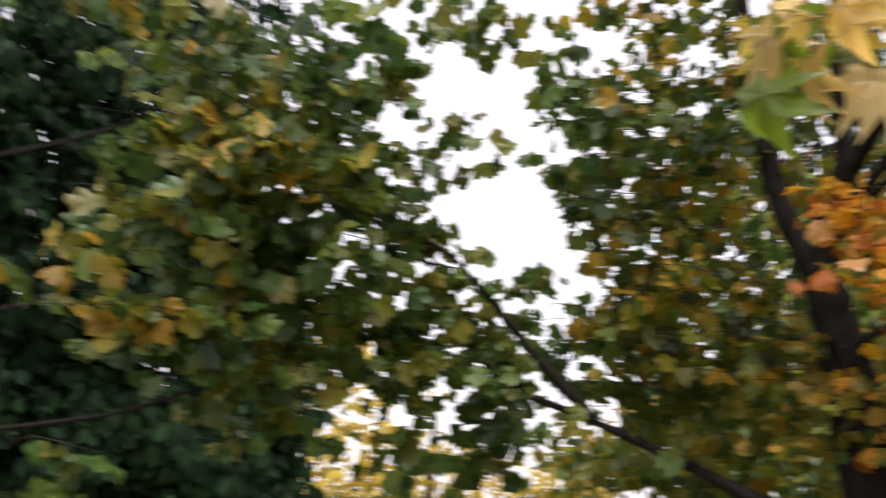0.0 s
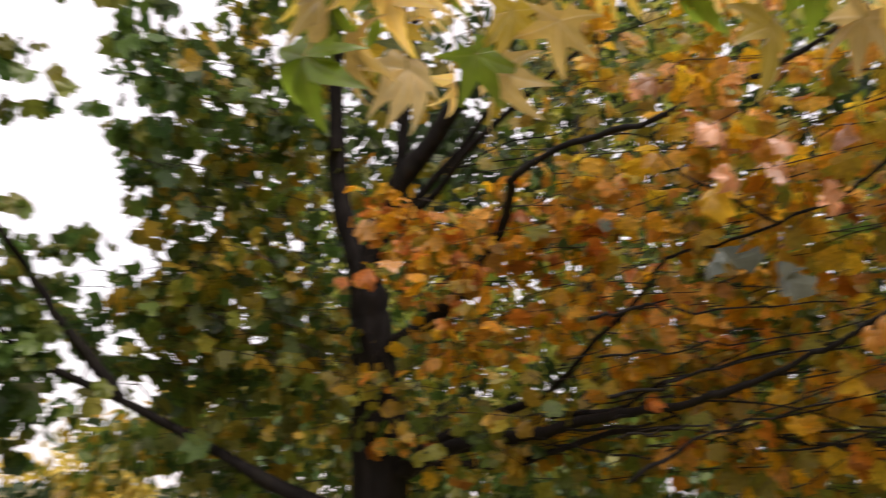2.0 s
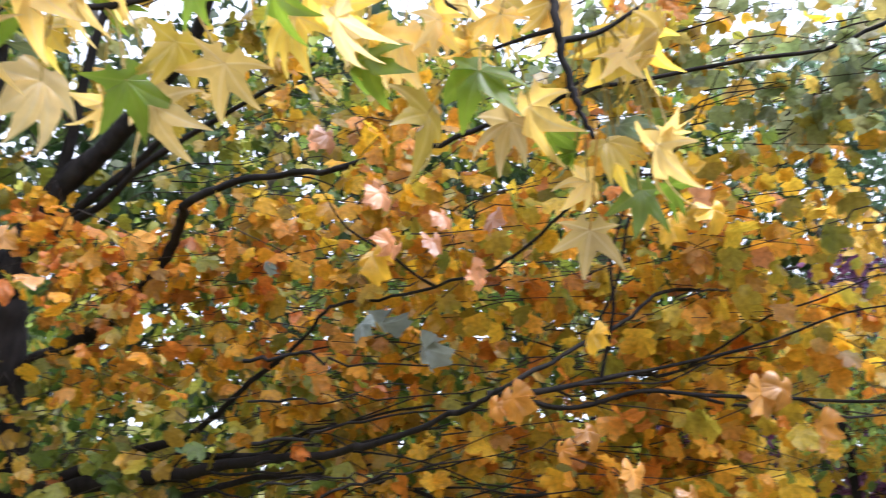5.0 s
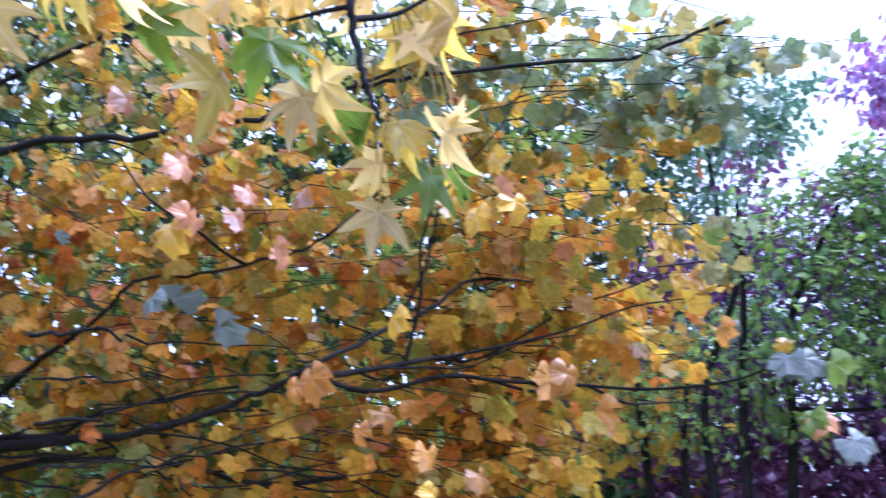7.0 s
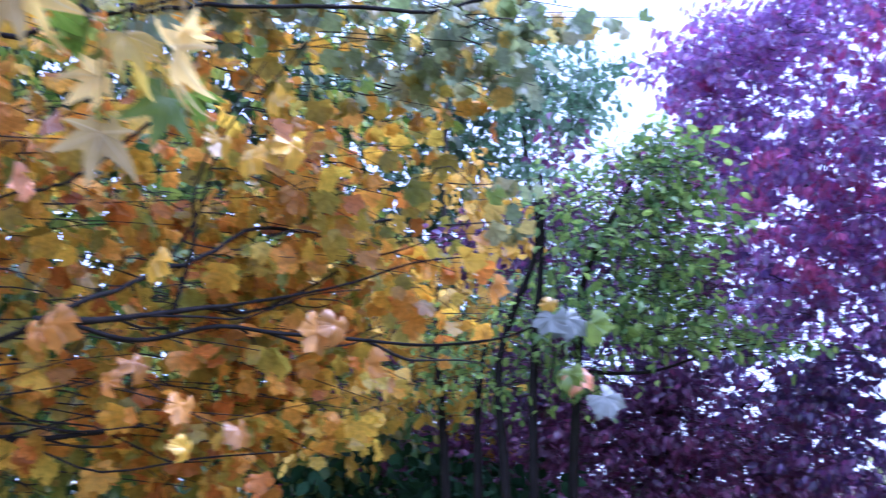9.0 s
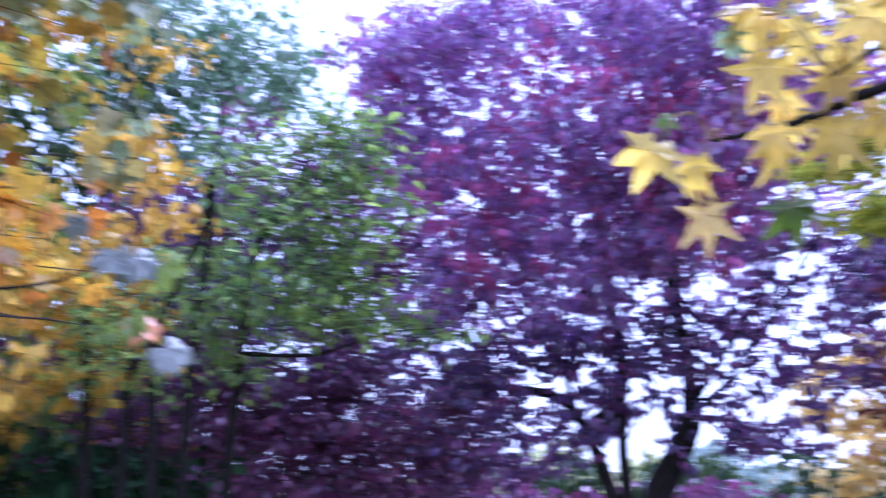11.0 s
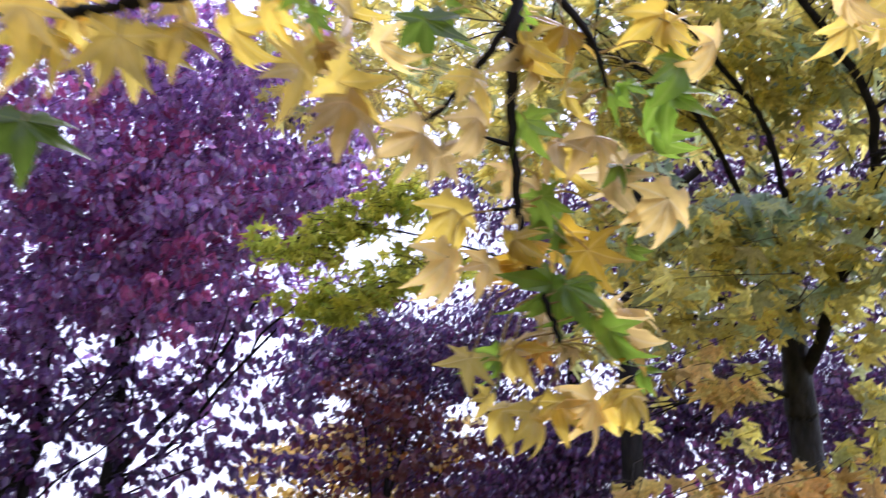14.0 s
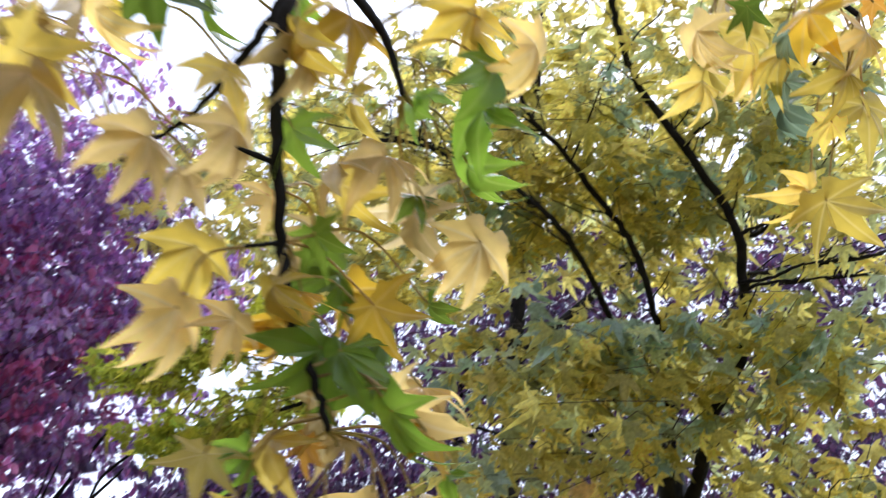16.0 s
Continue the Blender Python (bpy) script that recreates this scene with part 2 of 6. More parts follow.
MAPLE_AMBER = leaf_material("amber_maple_leaf", [(0.70, 0.26, 0.03), (0.82, 0.54, 0.04), (0.26, 0.32, 0.05), (0.80, 0.46, 0.02), (0.8, 0.4, 0.06), (0.76, 0.38, 0.02), (0.84, 0.6, 0.05), (0.42, 0.4, 0.06), (0.78, 0.3, 0.08), (0.82, 0.48, 0.12)], spots=0.3, through_light=0.62, gloss=0.4, rough=0.42, wax=0.1)
# darker purple; on the big purple tree it holds the lower crown's shade
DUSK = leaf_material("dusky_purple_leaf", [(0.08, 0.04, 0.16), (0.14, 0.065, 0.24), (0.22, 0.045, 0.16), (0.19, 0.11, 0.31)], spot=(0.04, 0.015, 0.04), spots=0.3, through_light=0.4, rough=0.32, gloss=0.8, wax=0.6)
PEACH = leaf_material("peach_sweetgum_leaf", [(0.8, 0.5, 0.14), (0.82, 0.6, 0.22), (0.8, 0.66, 0.18), (0.76, 0.42, 0.1)], spots=0.3, through_light=0.55)


# ---- builders ----
def mesh_of(name, verts, faces, material, smooth=True):
    """A mesh from arrays: verts (n, 3), faces (m, 3) or (m, 4)."""
    verts, faces = np.asarray(verts, np.float32), np.asarray(faces, np.int32)
    me = bpy.data.meshes.new(name)
    k = faces.shape[1]
    me.vertices.add(len(verts))
    me.vertices.foreach_set("co", verts.ravel())
    me.loops.add(faces.size)
    me.loops.foreach_set("vertex_index", faces.ravel())
    me.polygons.add(len(faces))
    me.polygons.foreach_set("loop_start", np.arange(0, faces.size, k, dtype=np.int32))
    me.polygons.foreach_set("loop_total", np.full(len(faces), k, np.int32))
    me.polygons.foreach_set("use_smooth", np.full(len(faces), smooth))
    me.update(calc_edges=True)
    me.validate()
    me.materials.append(material)
    return me


def part(name, me, parent, label=""):
    ob = new(name, me)
    ob.parent = parent
    ob.matrix_parent_inverse = parent.matrix_world.inverted()
    if label:
        ob["label"] = label
    return ob


def thing(name, at, label, category, group="", kind=""):
    base = new(name)
    base.matrix_world = Matrix.Translation(at)
    base.empty_display_size = 0.2
    bpy.context.view_layer.update()
    return tagged(base, label, category, group, kind)


def glide(points, steps):
    """A smooth line through the points (Catmull-Rom)."""
    p = np.asarray(points, float)
    p = np.vstack([2 * p[0] - p[1], p, 2 * p[-1] - p[-2]])
    out = []
    for i in range(1, len(p) - 2):
        for s in np.linspace(0, 1, steps, endpoint=False):
            a, b, c, d = p[i - 1], p[i], p[i + 1], p[i + 2]
            out.append(0.5 * (2 * b + (c - a) * s + (2 * a - 5 * b + 4 * c - d) * s * s + (3 * b - a - 3 * c + d) * s ** 3))
    out.append(p[-2])
    return np.array(out)


def tube(points, r0, r1, rng, sides=8, steps=5, knots=0.12, wander=0.0, taper=1.0):
    """Verts and faces of a tapered, slightly knotty stem along the points."""
    line = glide(points, steps)
    n = len(line)
    if wander:
        line[1:-1] += rng.normal(0, wander, (n - 2, 3))
    way = np.gradient(line, axis=0)
    way /= np.linalg.norm(way, axis=1)[:, None] + 1e-9
    side = np.cross(way, (0.31, 0.17, 0.93))
    side /= np.linalg.norm(side, axis=1)[:, None] + 1e-9
    other = np.cross(way, side)
    r = (r1 + (r0 - r1) * np.linspace(1, 0, n) ** taper) * (1 + np.convolve(rng.uniform(-knots, knots, n + 2), (0.25, 0.5, 0.25), "valid"))
    turn = np.linspace(0, 2 * math.pi, sides, endpoint=False)
    wob = 1 + rng.uniform(-knots, knots, (n, sides)) * 0.6
    ring = (np.cos(turn)[None, :, None] * side[:, None] + np.sin(turn)[None, :, None] * other[:, None]) * (r[:, None] * wob)[..., None]
    verts = (line[:, None] + ring).reshape(-1, 3)
    i, j = np.meshgrid(np.arange(n - 1), np.arange(sides), indexing="ij")
    a, b = (i * sides + j).ravel(), (i * sides + (j + 1) % sides).ravel()
    faces = np.stack([a, b, b + sides, a + sides], 1)
    tip, tip_face = len(verts), []
    verts = np.vstack([verts, line[-1] + way[-1] * r1])
    last = (n - 1) * sides
    caps = np.array([[last + k, last + (k + 1) % sides, tip, tip] for k in range(sides)])
    return verts, faces, caps


def stem(name, tree, points, r0, r1, material, seed, sides=10, steps=6, wander=0.0, label="", taper=1.0):
    rng = np.random.default_rng(seed)
    v, f, c = tube(points, r0, r1, rng, sides, steps, wander=wander, taper=taper)
    if name == "limb":
        BOUGHS.setdefault(tree.name, []).append(glide(points, 6))
    me = bpy.data.meshes.new(name)
    me.from_pydata(v.tolist(), [], f.tolist() + [row[:3] for row in c.tolist()])
    me.polygons.foreach_set("use_smooth", [True] * len(me.polygons))
    me.materials.append(material)
    me.update()
    return part(name, me, tree, label)


def unit(v):
    return v / (np.linalg.norm(v, axis=-1, keepdims=True) + 1e-9)


BOUGHS = {}
STAND = np.array((0.45, -0.2, 1.6))


def side_branches(tree, count, seed, length, r0, material, low=0.25, rise=0.15):
    """Thin side branches that leave the limbs and run on outwards, a little zigzag."""
    rng = np.random.default_rng(seed)
    lines = BOUGHS[tree.name]
    for k in range(count):
        line = lines[rng.integers(len(lines))]
        i = int((low + (0.97 - low) * rng.random()) * (len(line) - 2))
        way = unit(line[i + 1] - line[i])
        turn = unit(rng.normal(size=3) * (1, 1, 0.15))
        way = way * 0.9 + turn * 0.9
        way[2] = np.clip(way[2], -0.2, 0.4)
        way = unit(way + np.array((0, 0, rise)))
        reach = length * rng.uniform(0.5, 1.2)
        pts = [line[i]]
        for q in range(4):
            pts.append(pts[-1] + way * reach / 4 + rng.normal(0, reach * 0.035, 3))
        if np.linalg.norm(pts[-1] - STAND) < 1.75:
            continue
        stem("branch", tree, pts, r0 * rng.uniform(0.6, 1.1), r0 * 0.3, material, seed * 100 + k, 6, 3)


def star_leaf(lobes=((0, 1.0), (62, 0.92), (-62, 0.92), (122, 0.62), (-122, 0.62)), notch=0.34, waist=0.62, wide=11, fine=True, droop=0.16):
    """A palmate blade: stalk at the origin, middle lobe along +y, folded a little along each lobe."""
    lobes = sorted(lobes)
    ring = []
    for k, (deg, r) in enumerate(lobes):
        nxt = lobes[(k + 1) % len(lobes)]
        gap = (nxt[0] - deg) % 360
        if fine:
            for d, q in ((-wide, waist), (0, 1.0), (wide, waist)):
                ring.append((deg + d, r * q, -droop * (r * q) ** 2 - (0.03 if d else -0.02)))
        else:
            ring.append((deg, r, -droop * r * r))
        low = notch * (0.4 if gap > 100 else 1)
        ring.append((deg + gap / 2, low, 0.05))
    verts = [(0, 0, 0)] + [(math.sin(radians(d)) * r, math.cos(radians(d)) * r, z) for d, r, z in ring]
    m = len(ring)
    return np.array(verts), np.array([(0, 1 + (k + 1) % m, 1 + k) for k in range(m)])


def oval_leaf(width=0.34, fold=0.08):
    verts = [(0, 0.5, -fold), (0, 0, 0), (width * 0.8, 0.22, 0), (width, 0.55, 0.02), (width * 0.55, 0.85, -0.02),
             (0, 1.05, -0.1), (-width * 0.55, 0.85, -0.02), (-width, 0.55, 0.02), (-width * 0.8, 0.22, 0)]
    return np.array(verts), np.array([(0, 1 + k, 1 + (k + 1) % 8) for k in range(8)])


def varied(shape, seed, kinds=5, bend=0.22, wave=0.05):
    """Several blades of one outline: each curls, folds and skews in its own way."""
    rng = np.random.default_rng(seed)
    v, f = shape
    out = []
    for k in range(kinds):
        w = v.copy()
        w[:, :2] *= 1 + rng.normal(0, 0.05, (len(v), 2))
        w[:, 2] += -rng.normal(0.5, 1.0) * bend * v[:, 1] * np.abs(v[:, 1]) - rng.normal(0.6, 0.8) * bend * v[:, 0] ** 2
        w[:, 2] += rng.normal(0, wave, len(v)) * np.hypot(v[:, 0], v[:, 1])
        w[:, 0] += rng.normal(0, 0.08) * v[:, 1] ** 2
        w[0] = v[0]
        out.append(w)
    return np.array(out), f


STAR_FAR = varied(star_leaf(fine=False, notch=0.38), 1)
STAR_MID = varied(star_leaf(notch=0.42, waist=0.66, wide=14, droop=0.55), 2, 6, 0.5)
MAPLE = varied(star_leaf(((0, 0.9), (50, 0.88), (-50, 0.88), (106, 0.66), (-106, 0.66)), notch=0.7, waist=0.88, wide=18, droop=0.25), 3, 7, 0.36, 0.06)
MAPLE_FAR = varied(star_leaf(((0, 0.9), (52, 0.9), (-52, 0.9), (108, 0.7), (-108, 0.7)), notch=0.64, fine=False, droop=0.22), 4)
OVAL = varied(oval_leaf(), 5)
PLUM = varied(oval_leaf(0.31, 0.14), 6, 6, 0.25)
ROUND = varied(oval_leaf(0.46, 0.1), 7)


def scatter(blobs, rng, trunk, per=7, droop=0.5, twig=0.22, flat=0.5, fill=1.0):
    """Leaf places for boughs: twigs inside each flattened clump (x, y, z, across, up, leaves), leaves along each twig.
    Returns bases, tip ways, upper sides, and the twigs as start and end points."""
    at, tip, up, t0, t1 = [], [], [], [], []
    for x, y, z, across, high, count in blobs:
        k = max(1, int(count * fill / per))
        q = unit(rng.normal(size=(k, 3))) * (rng.random((k, 1)) ** 0.42)
        c = np.array((x, y, z)) + q * (across, across, high)
        out = c - np.asarray(trunk)
        out[:, 2] *= 0.25
        way = unit(unit(out) + rng.normal(0, 0.65, (k, 3)) * (1, 1, 0.55))
        half = twig * rng.uniform(0.5, 1.1, (k, 1))
        a, b = c - way * half, c + way * half
        b[:, 2] -= 0.12 * half[:, 0]
        t0.append(a), t1.append(b)
        m = per
        s = (np.arange(m)[None, :, None] + rng.uniform(0.1, 0.9, (k, m, 1))) / m
        base = a[:, None] * (1 - s) + b[:, None] * s
        hang = rng.normal(0, 0.55, (k, m, 3)) + way[:, None] * 0.5 + np.array((0, 0, -droop * 1.6))
        tips = unit(hang)
        base = base + tips * twig * rng.uniform(0.05, 0.3, (k, m, 1))
        face = rng.normal(0, 1 - 0.6 * flat, (k, m, 3)) + np.array((0, 0, flat * 1.4))
        face = face - (face * tips).sum(-1, keepdims=True) * tips
        at.append(base.reshape(-1, 3)), tip.append(tips.reshape(-1, 3)), up.append(unit(face).reshape(-1, 3))
    return [np.concatenate(v) for v in (at, tip, up, t0, t1)]


def blades(name, shape, at, tip, up, size, material, rng):
    kinds, f = shape
    v = kinds[rng.integers(len(kinds), size=len(at))]
    side = np.cross(tip, up)
    s = size[:, None, None]
    verts = at[:, None] + s * (v[:, :, 0, None] * side[:, None] + v[:, :, 1, None] * tip[:, None] + v[:, :, 2, None] * up[:, None])
    faces = f[None] + (np.arange(len(at)) * v.shape[1])[:, None, None]
    return mesh_of(name, verts.reshape(-1, 3), faces.reshape(-1, 3), material)


def crown(tree, blobs, shape, size, material, seed, trunk, bark=None, picked=0, per=7, droop=0.6, twig=0.22, flat=0.25,
          name="crown", spread=0.22, fill=1.0, label=""):
    """Leaves of a bough group: the bulk as one mesh, the ones that hang nearest the path as single leaves, and their twigs."""
    rng = np.random.default_rng(seed)
    at, tip, up, t0, t1 = scatter(blobs, rng, trunk, per, droop, twig, flat, fill)
    sizes = size * rng.normal(1, spread, len(at)).clip(0.5, 1.6)
    clear = np.linalg.norm(at - STAND, axis=1) > 1.2
    at, tip, up, sizes = at[clear], tip[clear], up[clear], sizes[clear]
    order = np.argsort(np.linalg.norm(at - STAND, axis=1))
    near, rest = order[:picked], order[picked:]
    bulk = part(name, blades(name, shape, at[rest], tip[rest], up[rest], sizes[rest], material, rng), tree, label)
    tagged(bulk, kind="stuff")
    if picked:
        ones = [mesh_of("leaf", v, shape[1], material) for v in shape[0]]
        for k in near:
            ob = new("leaf", ones[k % len(ones)])
            ob.parent, ob.matrix_parent_inverse = tree, tree.matrix_world.inverted()
            m = np.eye(4)
            m[:3, 0], m[:3, 1], m[:3, 2], m[:3, 3] = np.cross(tip[k], up[k]) * sizes[k], tip[k] * sizes[k], up[k] * sizes[k], at[k]
            ob.matrix_world = Matrix(m.tolist())
    if bark is not None:
        vs, fs, at0 = [], [], 0
        for a, b in zip(t0, t1):
            back = a - unit(a - np.asarray(trunk) * (1, 1, 0) - (0, 0, a[2] - 0.3)) * twig * 0.4
            v, f, c = tube([back, a + rng.normal(0, twig * 0.08, 3), b], twig * 0.014, twig * 0.005, rng, 4, 2, 0.1)
            vs.append(v), fs.append(np.vstack([f, c]) + at0)
            at0 += len(v)
        twigs = mesh_of("fine_branching", np.vstack(vs), np.vstack([f[:, :4] for f in fs]), bark)
        tagged(part("fine_branching", twigs, tree), kind="stuff")
    return bulk


# ---- ground ----
def ground_sheet():
    n, reach = 60, 400.0
    s = np.linspace(-1, 1, n)
    s = np.sign(s) * np.abs(s) ** 2.2 * reach
    gx, gy = np.meshgrid(s, s, indexing="ij")
    gz = np.array([noise.noise((x * 0.15, y * 0.15, 0)) * 0.06 for x, y in zip(gx.ravel(), gy.ravel())])
    i, j = np.meshgrid(np.arange(n - 1), np.arange(n - 1), indexing="ij")
    a = (i * n + j).ravel()
    faces = np.stack([a, a + n, a + n + 1, a + 1], 1)
    ob = new("ground", mesh_of("ground", np.stack([gx.ravel(), gy.ravel(), gz - 0.03], 1), faces, ground_material()))
    return tagged(ob, "rough grass strewn with fallen autumn leaves", "ground", kind="structure")


ground_sheet()

# ---- the orange maple ----
MAPLE_FOOT = (1.04, 3.74, -0.05)
maple = thing("maple_tree", MAPLE_FOOT, "maple with dark forked trunk and orange and olive autumn leaves", "tree")
stem("trunk", maple, [MAPLE_FOOT, (1.02, 3.74, 1.71), (0.96, 3.69, 2.13), (0.92, 3.65, 2.38), (0.88, 3.60, 2.58)], 0.13, 0.075, BARK_DARK, 1, 16, 6, wander=0.004)
stem("limb", maple, [(0.90, 3.61, 2.46), (0.80, 3.59, 2.68), (0.73, 3.55, 2.92), (0.69, 3.47, 3.21), (0.63, 3.31, 3.63), (0.57, 3.08, 4.29)], 0.055, 0.02, BARK_DARK, 2)
stem("limb", maple, [(0.90, 3.61, 2.46), (0.92, 3.47, 2.75), (0.98, 3.35, 2.91), (1.05, 3.24, 3.01), (1.10, 3.12, 3.12), (1.16, 2.96, 3.27), (1.19, 2.80, 3.41), (1.17, 2.60, 3.62)], 0.06, 0.018, BARK_DARK, 3)
stem("limb", maple, [(0.96, 3.38, 2.87), (0.95, 3.28, 3.10), (0.93, 3.15, 3.38), (0.94, 3.00, 3.75)], 0.03, 0.012, BARK_DARK, 17)
stem("limb", maple, [(0.93, 3.45, 2.76), (1.02, 3.41, 2.79), (1.09, 3.30, 2.88), (1.18, 3.16, 3.00), (1.23, 3.04, 3.10), (1.27, 2.93, 3.19)], 0.022, 0.009, BARK_DARK, 4)
stem("limb", maple, [(1.00, 3.49, 2.74), (1.10, 3.26, 2.82), (1.17, 3.06, 2.95), (1.36, 2.78, 3.14), (1.48, 2.40, 3.23)], 0.02, 0.007, BARK_DARK, 5)
stem("limb", maple, [(1.00, 3.68, 2.20), (1.13, 3.29, 2.30), (1.17, 2.92, 2.41), (1.18, 2.71, 2.55), (1.14, 2.52, 2.63), (1.23, 2.29, 2.67), (1.32, 1.94, 2.62), (1.41, 1.60, 2.61), (1.47, 1.36, 2.64), (1.51, 1.32, 2.66), (1.68, 1.08, 2.70), (1.92, 0.81, 2.76), (2.06, 0.61, 2.86)], 0.042, 0.005, BARK_DARK, 6, wander=0.004, taper=3.4)
stem("limb", maple, [(1.05, 3.72, 1.62), (1.11, 3.60, 1.72), (1.24, 3.38, 1.84), (1.34, 3.08, 1.90), (1.40, 2.81, 1.96), (1.43, 2.54, 2.09), (1.44, 2.28, 2.18), (1.45, 2.13, 2.27), (1.50, 1.96, 2.27), (1.48, 1.58, 2.25), (1.42, 1.35, 2.24), (1.37, 1.14, 2.29)], 0.045, 0.004, BARK_DARK, 7, wander=0.003, taper=3.4)
stem("limb", maple, [(1.09, 3.73, 1.67), (1.21, 3.33, 1.77), (1.33, 2.85, 1.80), (1.42, 2.46, 1.84), (1.44, 2.10, 1.84), (1.42, 1.80, 1.86), (1.41, 1.55, 1.90), (1.38, 1.36, 1.93), (1.49, 1.30, 2.01), (1.68, 1.27, 2.11), (1.89, 1.27, 2.24), (2.22, 1.27, 2.32), (2.46, 1.19, 2.42)], 0.045, 0.005, BARK_DARK, 8, wander=0.003, taper=4.5)
stem("limb", maple, [(1.38, 1.39, 1.93), (1.47, 1.33, 1.94), (1.62, 1.30, 1.98), (1.77, 1.26, 2.02), (1.89, 1.30, 2.03), (2.07, 1.28, 2.09)], 0.008, 0.003, BARK_DARK, 9)
stem("limb", maple, [(1.48, 1.47, 1.96), (1.64, 1.39, 1.93), (1.75, 1.26, 1.97), (1.83, 1.15, 1.96), (1.92, 1.00, 1.95), (1.95, 0.83, 1.93), (1.87, 0.62, 1.92), (1.80, 0.49, 1.94)], 0.006, 0.0025, BARK_DARK, 15)
stem("limb", maple, [(1.19, 3.44, 1.71), (1.33, 2.96, 1.71), (1.48, 2.55, 1.79), (1.58, 2.13, 1.79), (1.69, 1.78, 1.73), (1.81, 1.51, 1.76)], 0.026, 0.006, BARK_DARK, 10, wander=0.004, taper=3.4)
stem("limb", maple, [(1.37, 2.77, 1.86), (1.50, 2.53, 1.87), (1.57, 2.37, 1.94), (1.69, 2.02, 1.99), (1.69, 1.75, 1.98)], 0.016, 0.004, BARK_DARK, 11, wander=0.003, taper=3.4)
stem("limb", maple, [(1.08, 3.73, 1.45), (0.67, 3.84, 1.58), (0.29, 3.99, 1.78), (-0.11, 3.98, 1.97), (-0.47, 3.94, 2.12), (-0.62, 3.89, 2.28), (-0.77, 3.87, 2.53), (-0.84, 3.82, 2.84)], 0.05, 0.012, BARK_DARK, 12, taper=3.4)
stem("limb", maple, [(-0.08, 3.98, 1.96), (-0.38, 3.87, 2.30), (-0.55, 3.75, 2.52), (-0.69, 3.63, 2.67), (-0.92, 3.48, 2.81), (-1.14, 3.29, 3.00), (-1.39, 3.13, 2.99), (-1.67, 2.91, 2.92)], 0.03, 0.008, BARK_DARK, 13, wander=0.004, taper=3.4)
stem("limb", maple, [(-0.84, 3.86, 2.70), (-1.15, 3.68, 2.98), (-1.25, 3.48, 3.38), (-1.30, 3.28, 3.88)], 0.016, 0.006, BARK_DARK, 14, wander=0.004)
side_branches(maple, 46, 16, 0.75, 0.005, BARK_DARK)
# fan of thin branches low in the crown
for k in range(0, 10, 2):
    a, b = Vector((1.29, 3.03, 1.77)), Vector((1.46, 2.09, 1.85))
    c, d = Vector((1.56, 1.86, 1.99)), Vector((1.77, 1.40, 1.67))
    start, end = a.lerp(b, k / 9), c.lerp(d, ((k * 7) % 10) / 9)
    mid = start.lerp(end, 0.5) + Vector((0, 0, 0.12 * math.sin(k * 2.1)))
    stem("branch", maple, [tuple(start), tuple(start.lerp(mid, 0.5) + Vector((0.02, 0, 0.04 * math.cos(k)))), tuple(mid), tuple(end)], 0.005, 0.002, BARK_DARK, 170 + k, 6, 5, 0.008)
for k in range(0, 9, 2):
    a, b = Vector((1.16, 2.09, 2.06)), Vector((1.21, 1.99, 1.63))
    c, d = Vector((1.56, 1.59, 2.04)), Vector((1.74, 1.46, 1.66))
    start, end = a.lerp(b, k / 8), c.lerp(d, ((k * 5) % 9) / 8)
    mid = start.lerp(end, 0.45) + Vector((0, 0, 0.05 * math.sin(k * 1.7)))
    stem("branch", maple, [tuple(start), tuple(start.lerp(mid, 0.5) + Vector((0, 0, 0.02 * math.cos(k * 2.3)))), tuple(mid), tuple(end)], 0.0035 if k % 4 else 0.006, 0.0015, BARK_DARK, 190 + k, 6, 5, 0.006)
crown(maple, [
    (1.01, 3.04, 2.56, 0.37, 0.24, 350), (1.35, 2.68, 2.58, 0.39, 0.20, 420), (1.55, 1.97, 2.49, 0.34, 0.20, 430),
    (1.23, 2.95, 2.22, 0.40, 0.21, 380), (1.60, 2.43, 2.15, 0.42, 0.21, 430),
    (1.46, 2.78, 1.87, 0.45, 0.18, 130), (1.72, 2.15, 1.82, 0.39, 0.16, 230),
    (1.54, 2.13, 2.95, 0.42, 0.19, 280), (0.86, 3.16, 2.66, 0.18, 0.06, 50), (0.91, 3.29, 2.04, 0.16, 0.06, 36), (1.17, 3.08, 2.61, 0.16, 0.07, 60), (0.94, 3.20, 2.46, 0.11, 0.03, 20), (1.04, 3.38, 1.79, 0.18, 0.06, 40),
], MAPLE, 0.044, MAPLE_ORANGE, 21, (0.95, 3.65, 2.33), TWIG, picked=200, fill=0.5, flat=0.55)
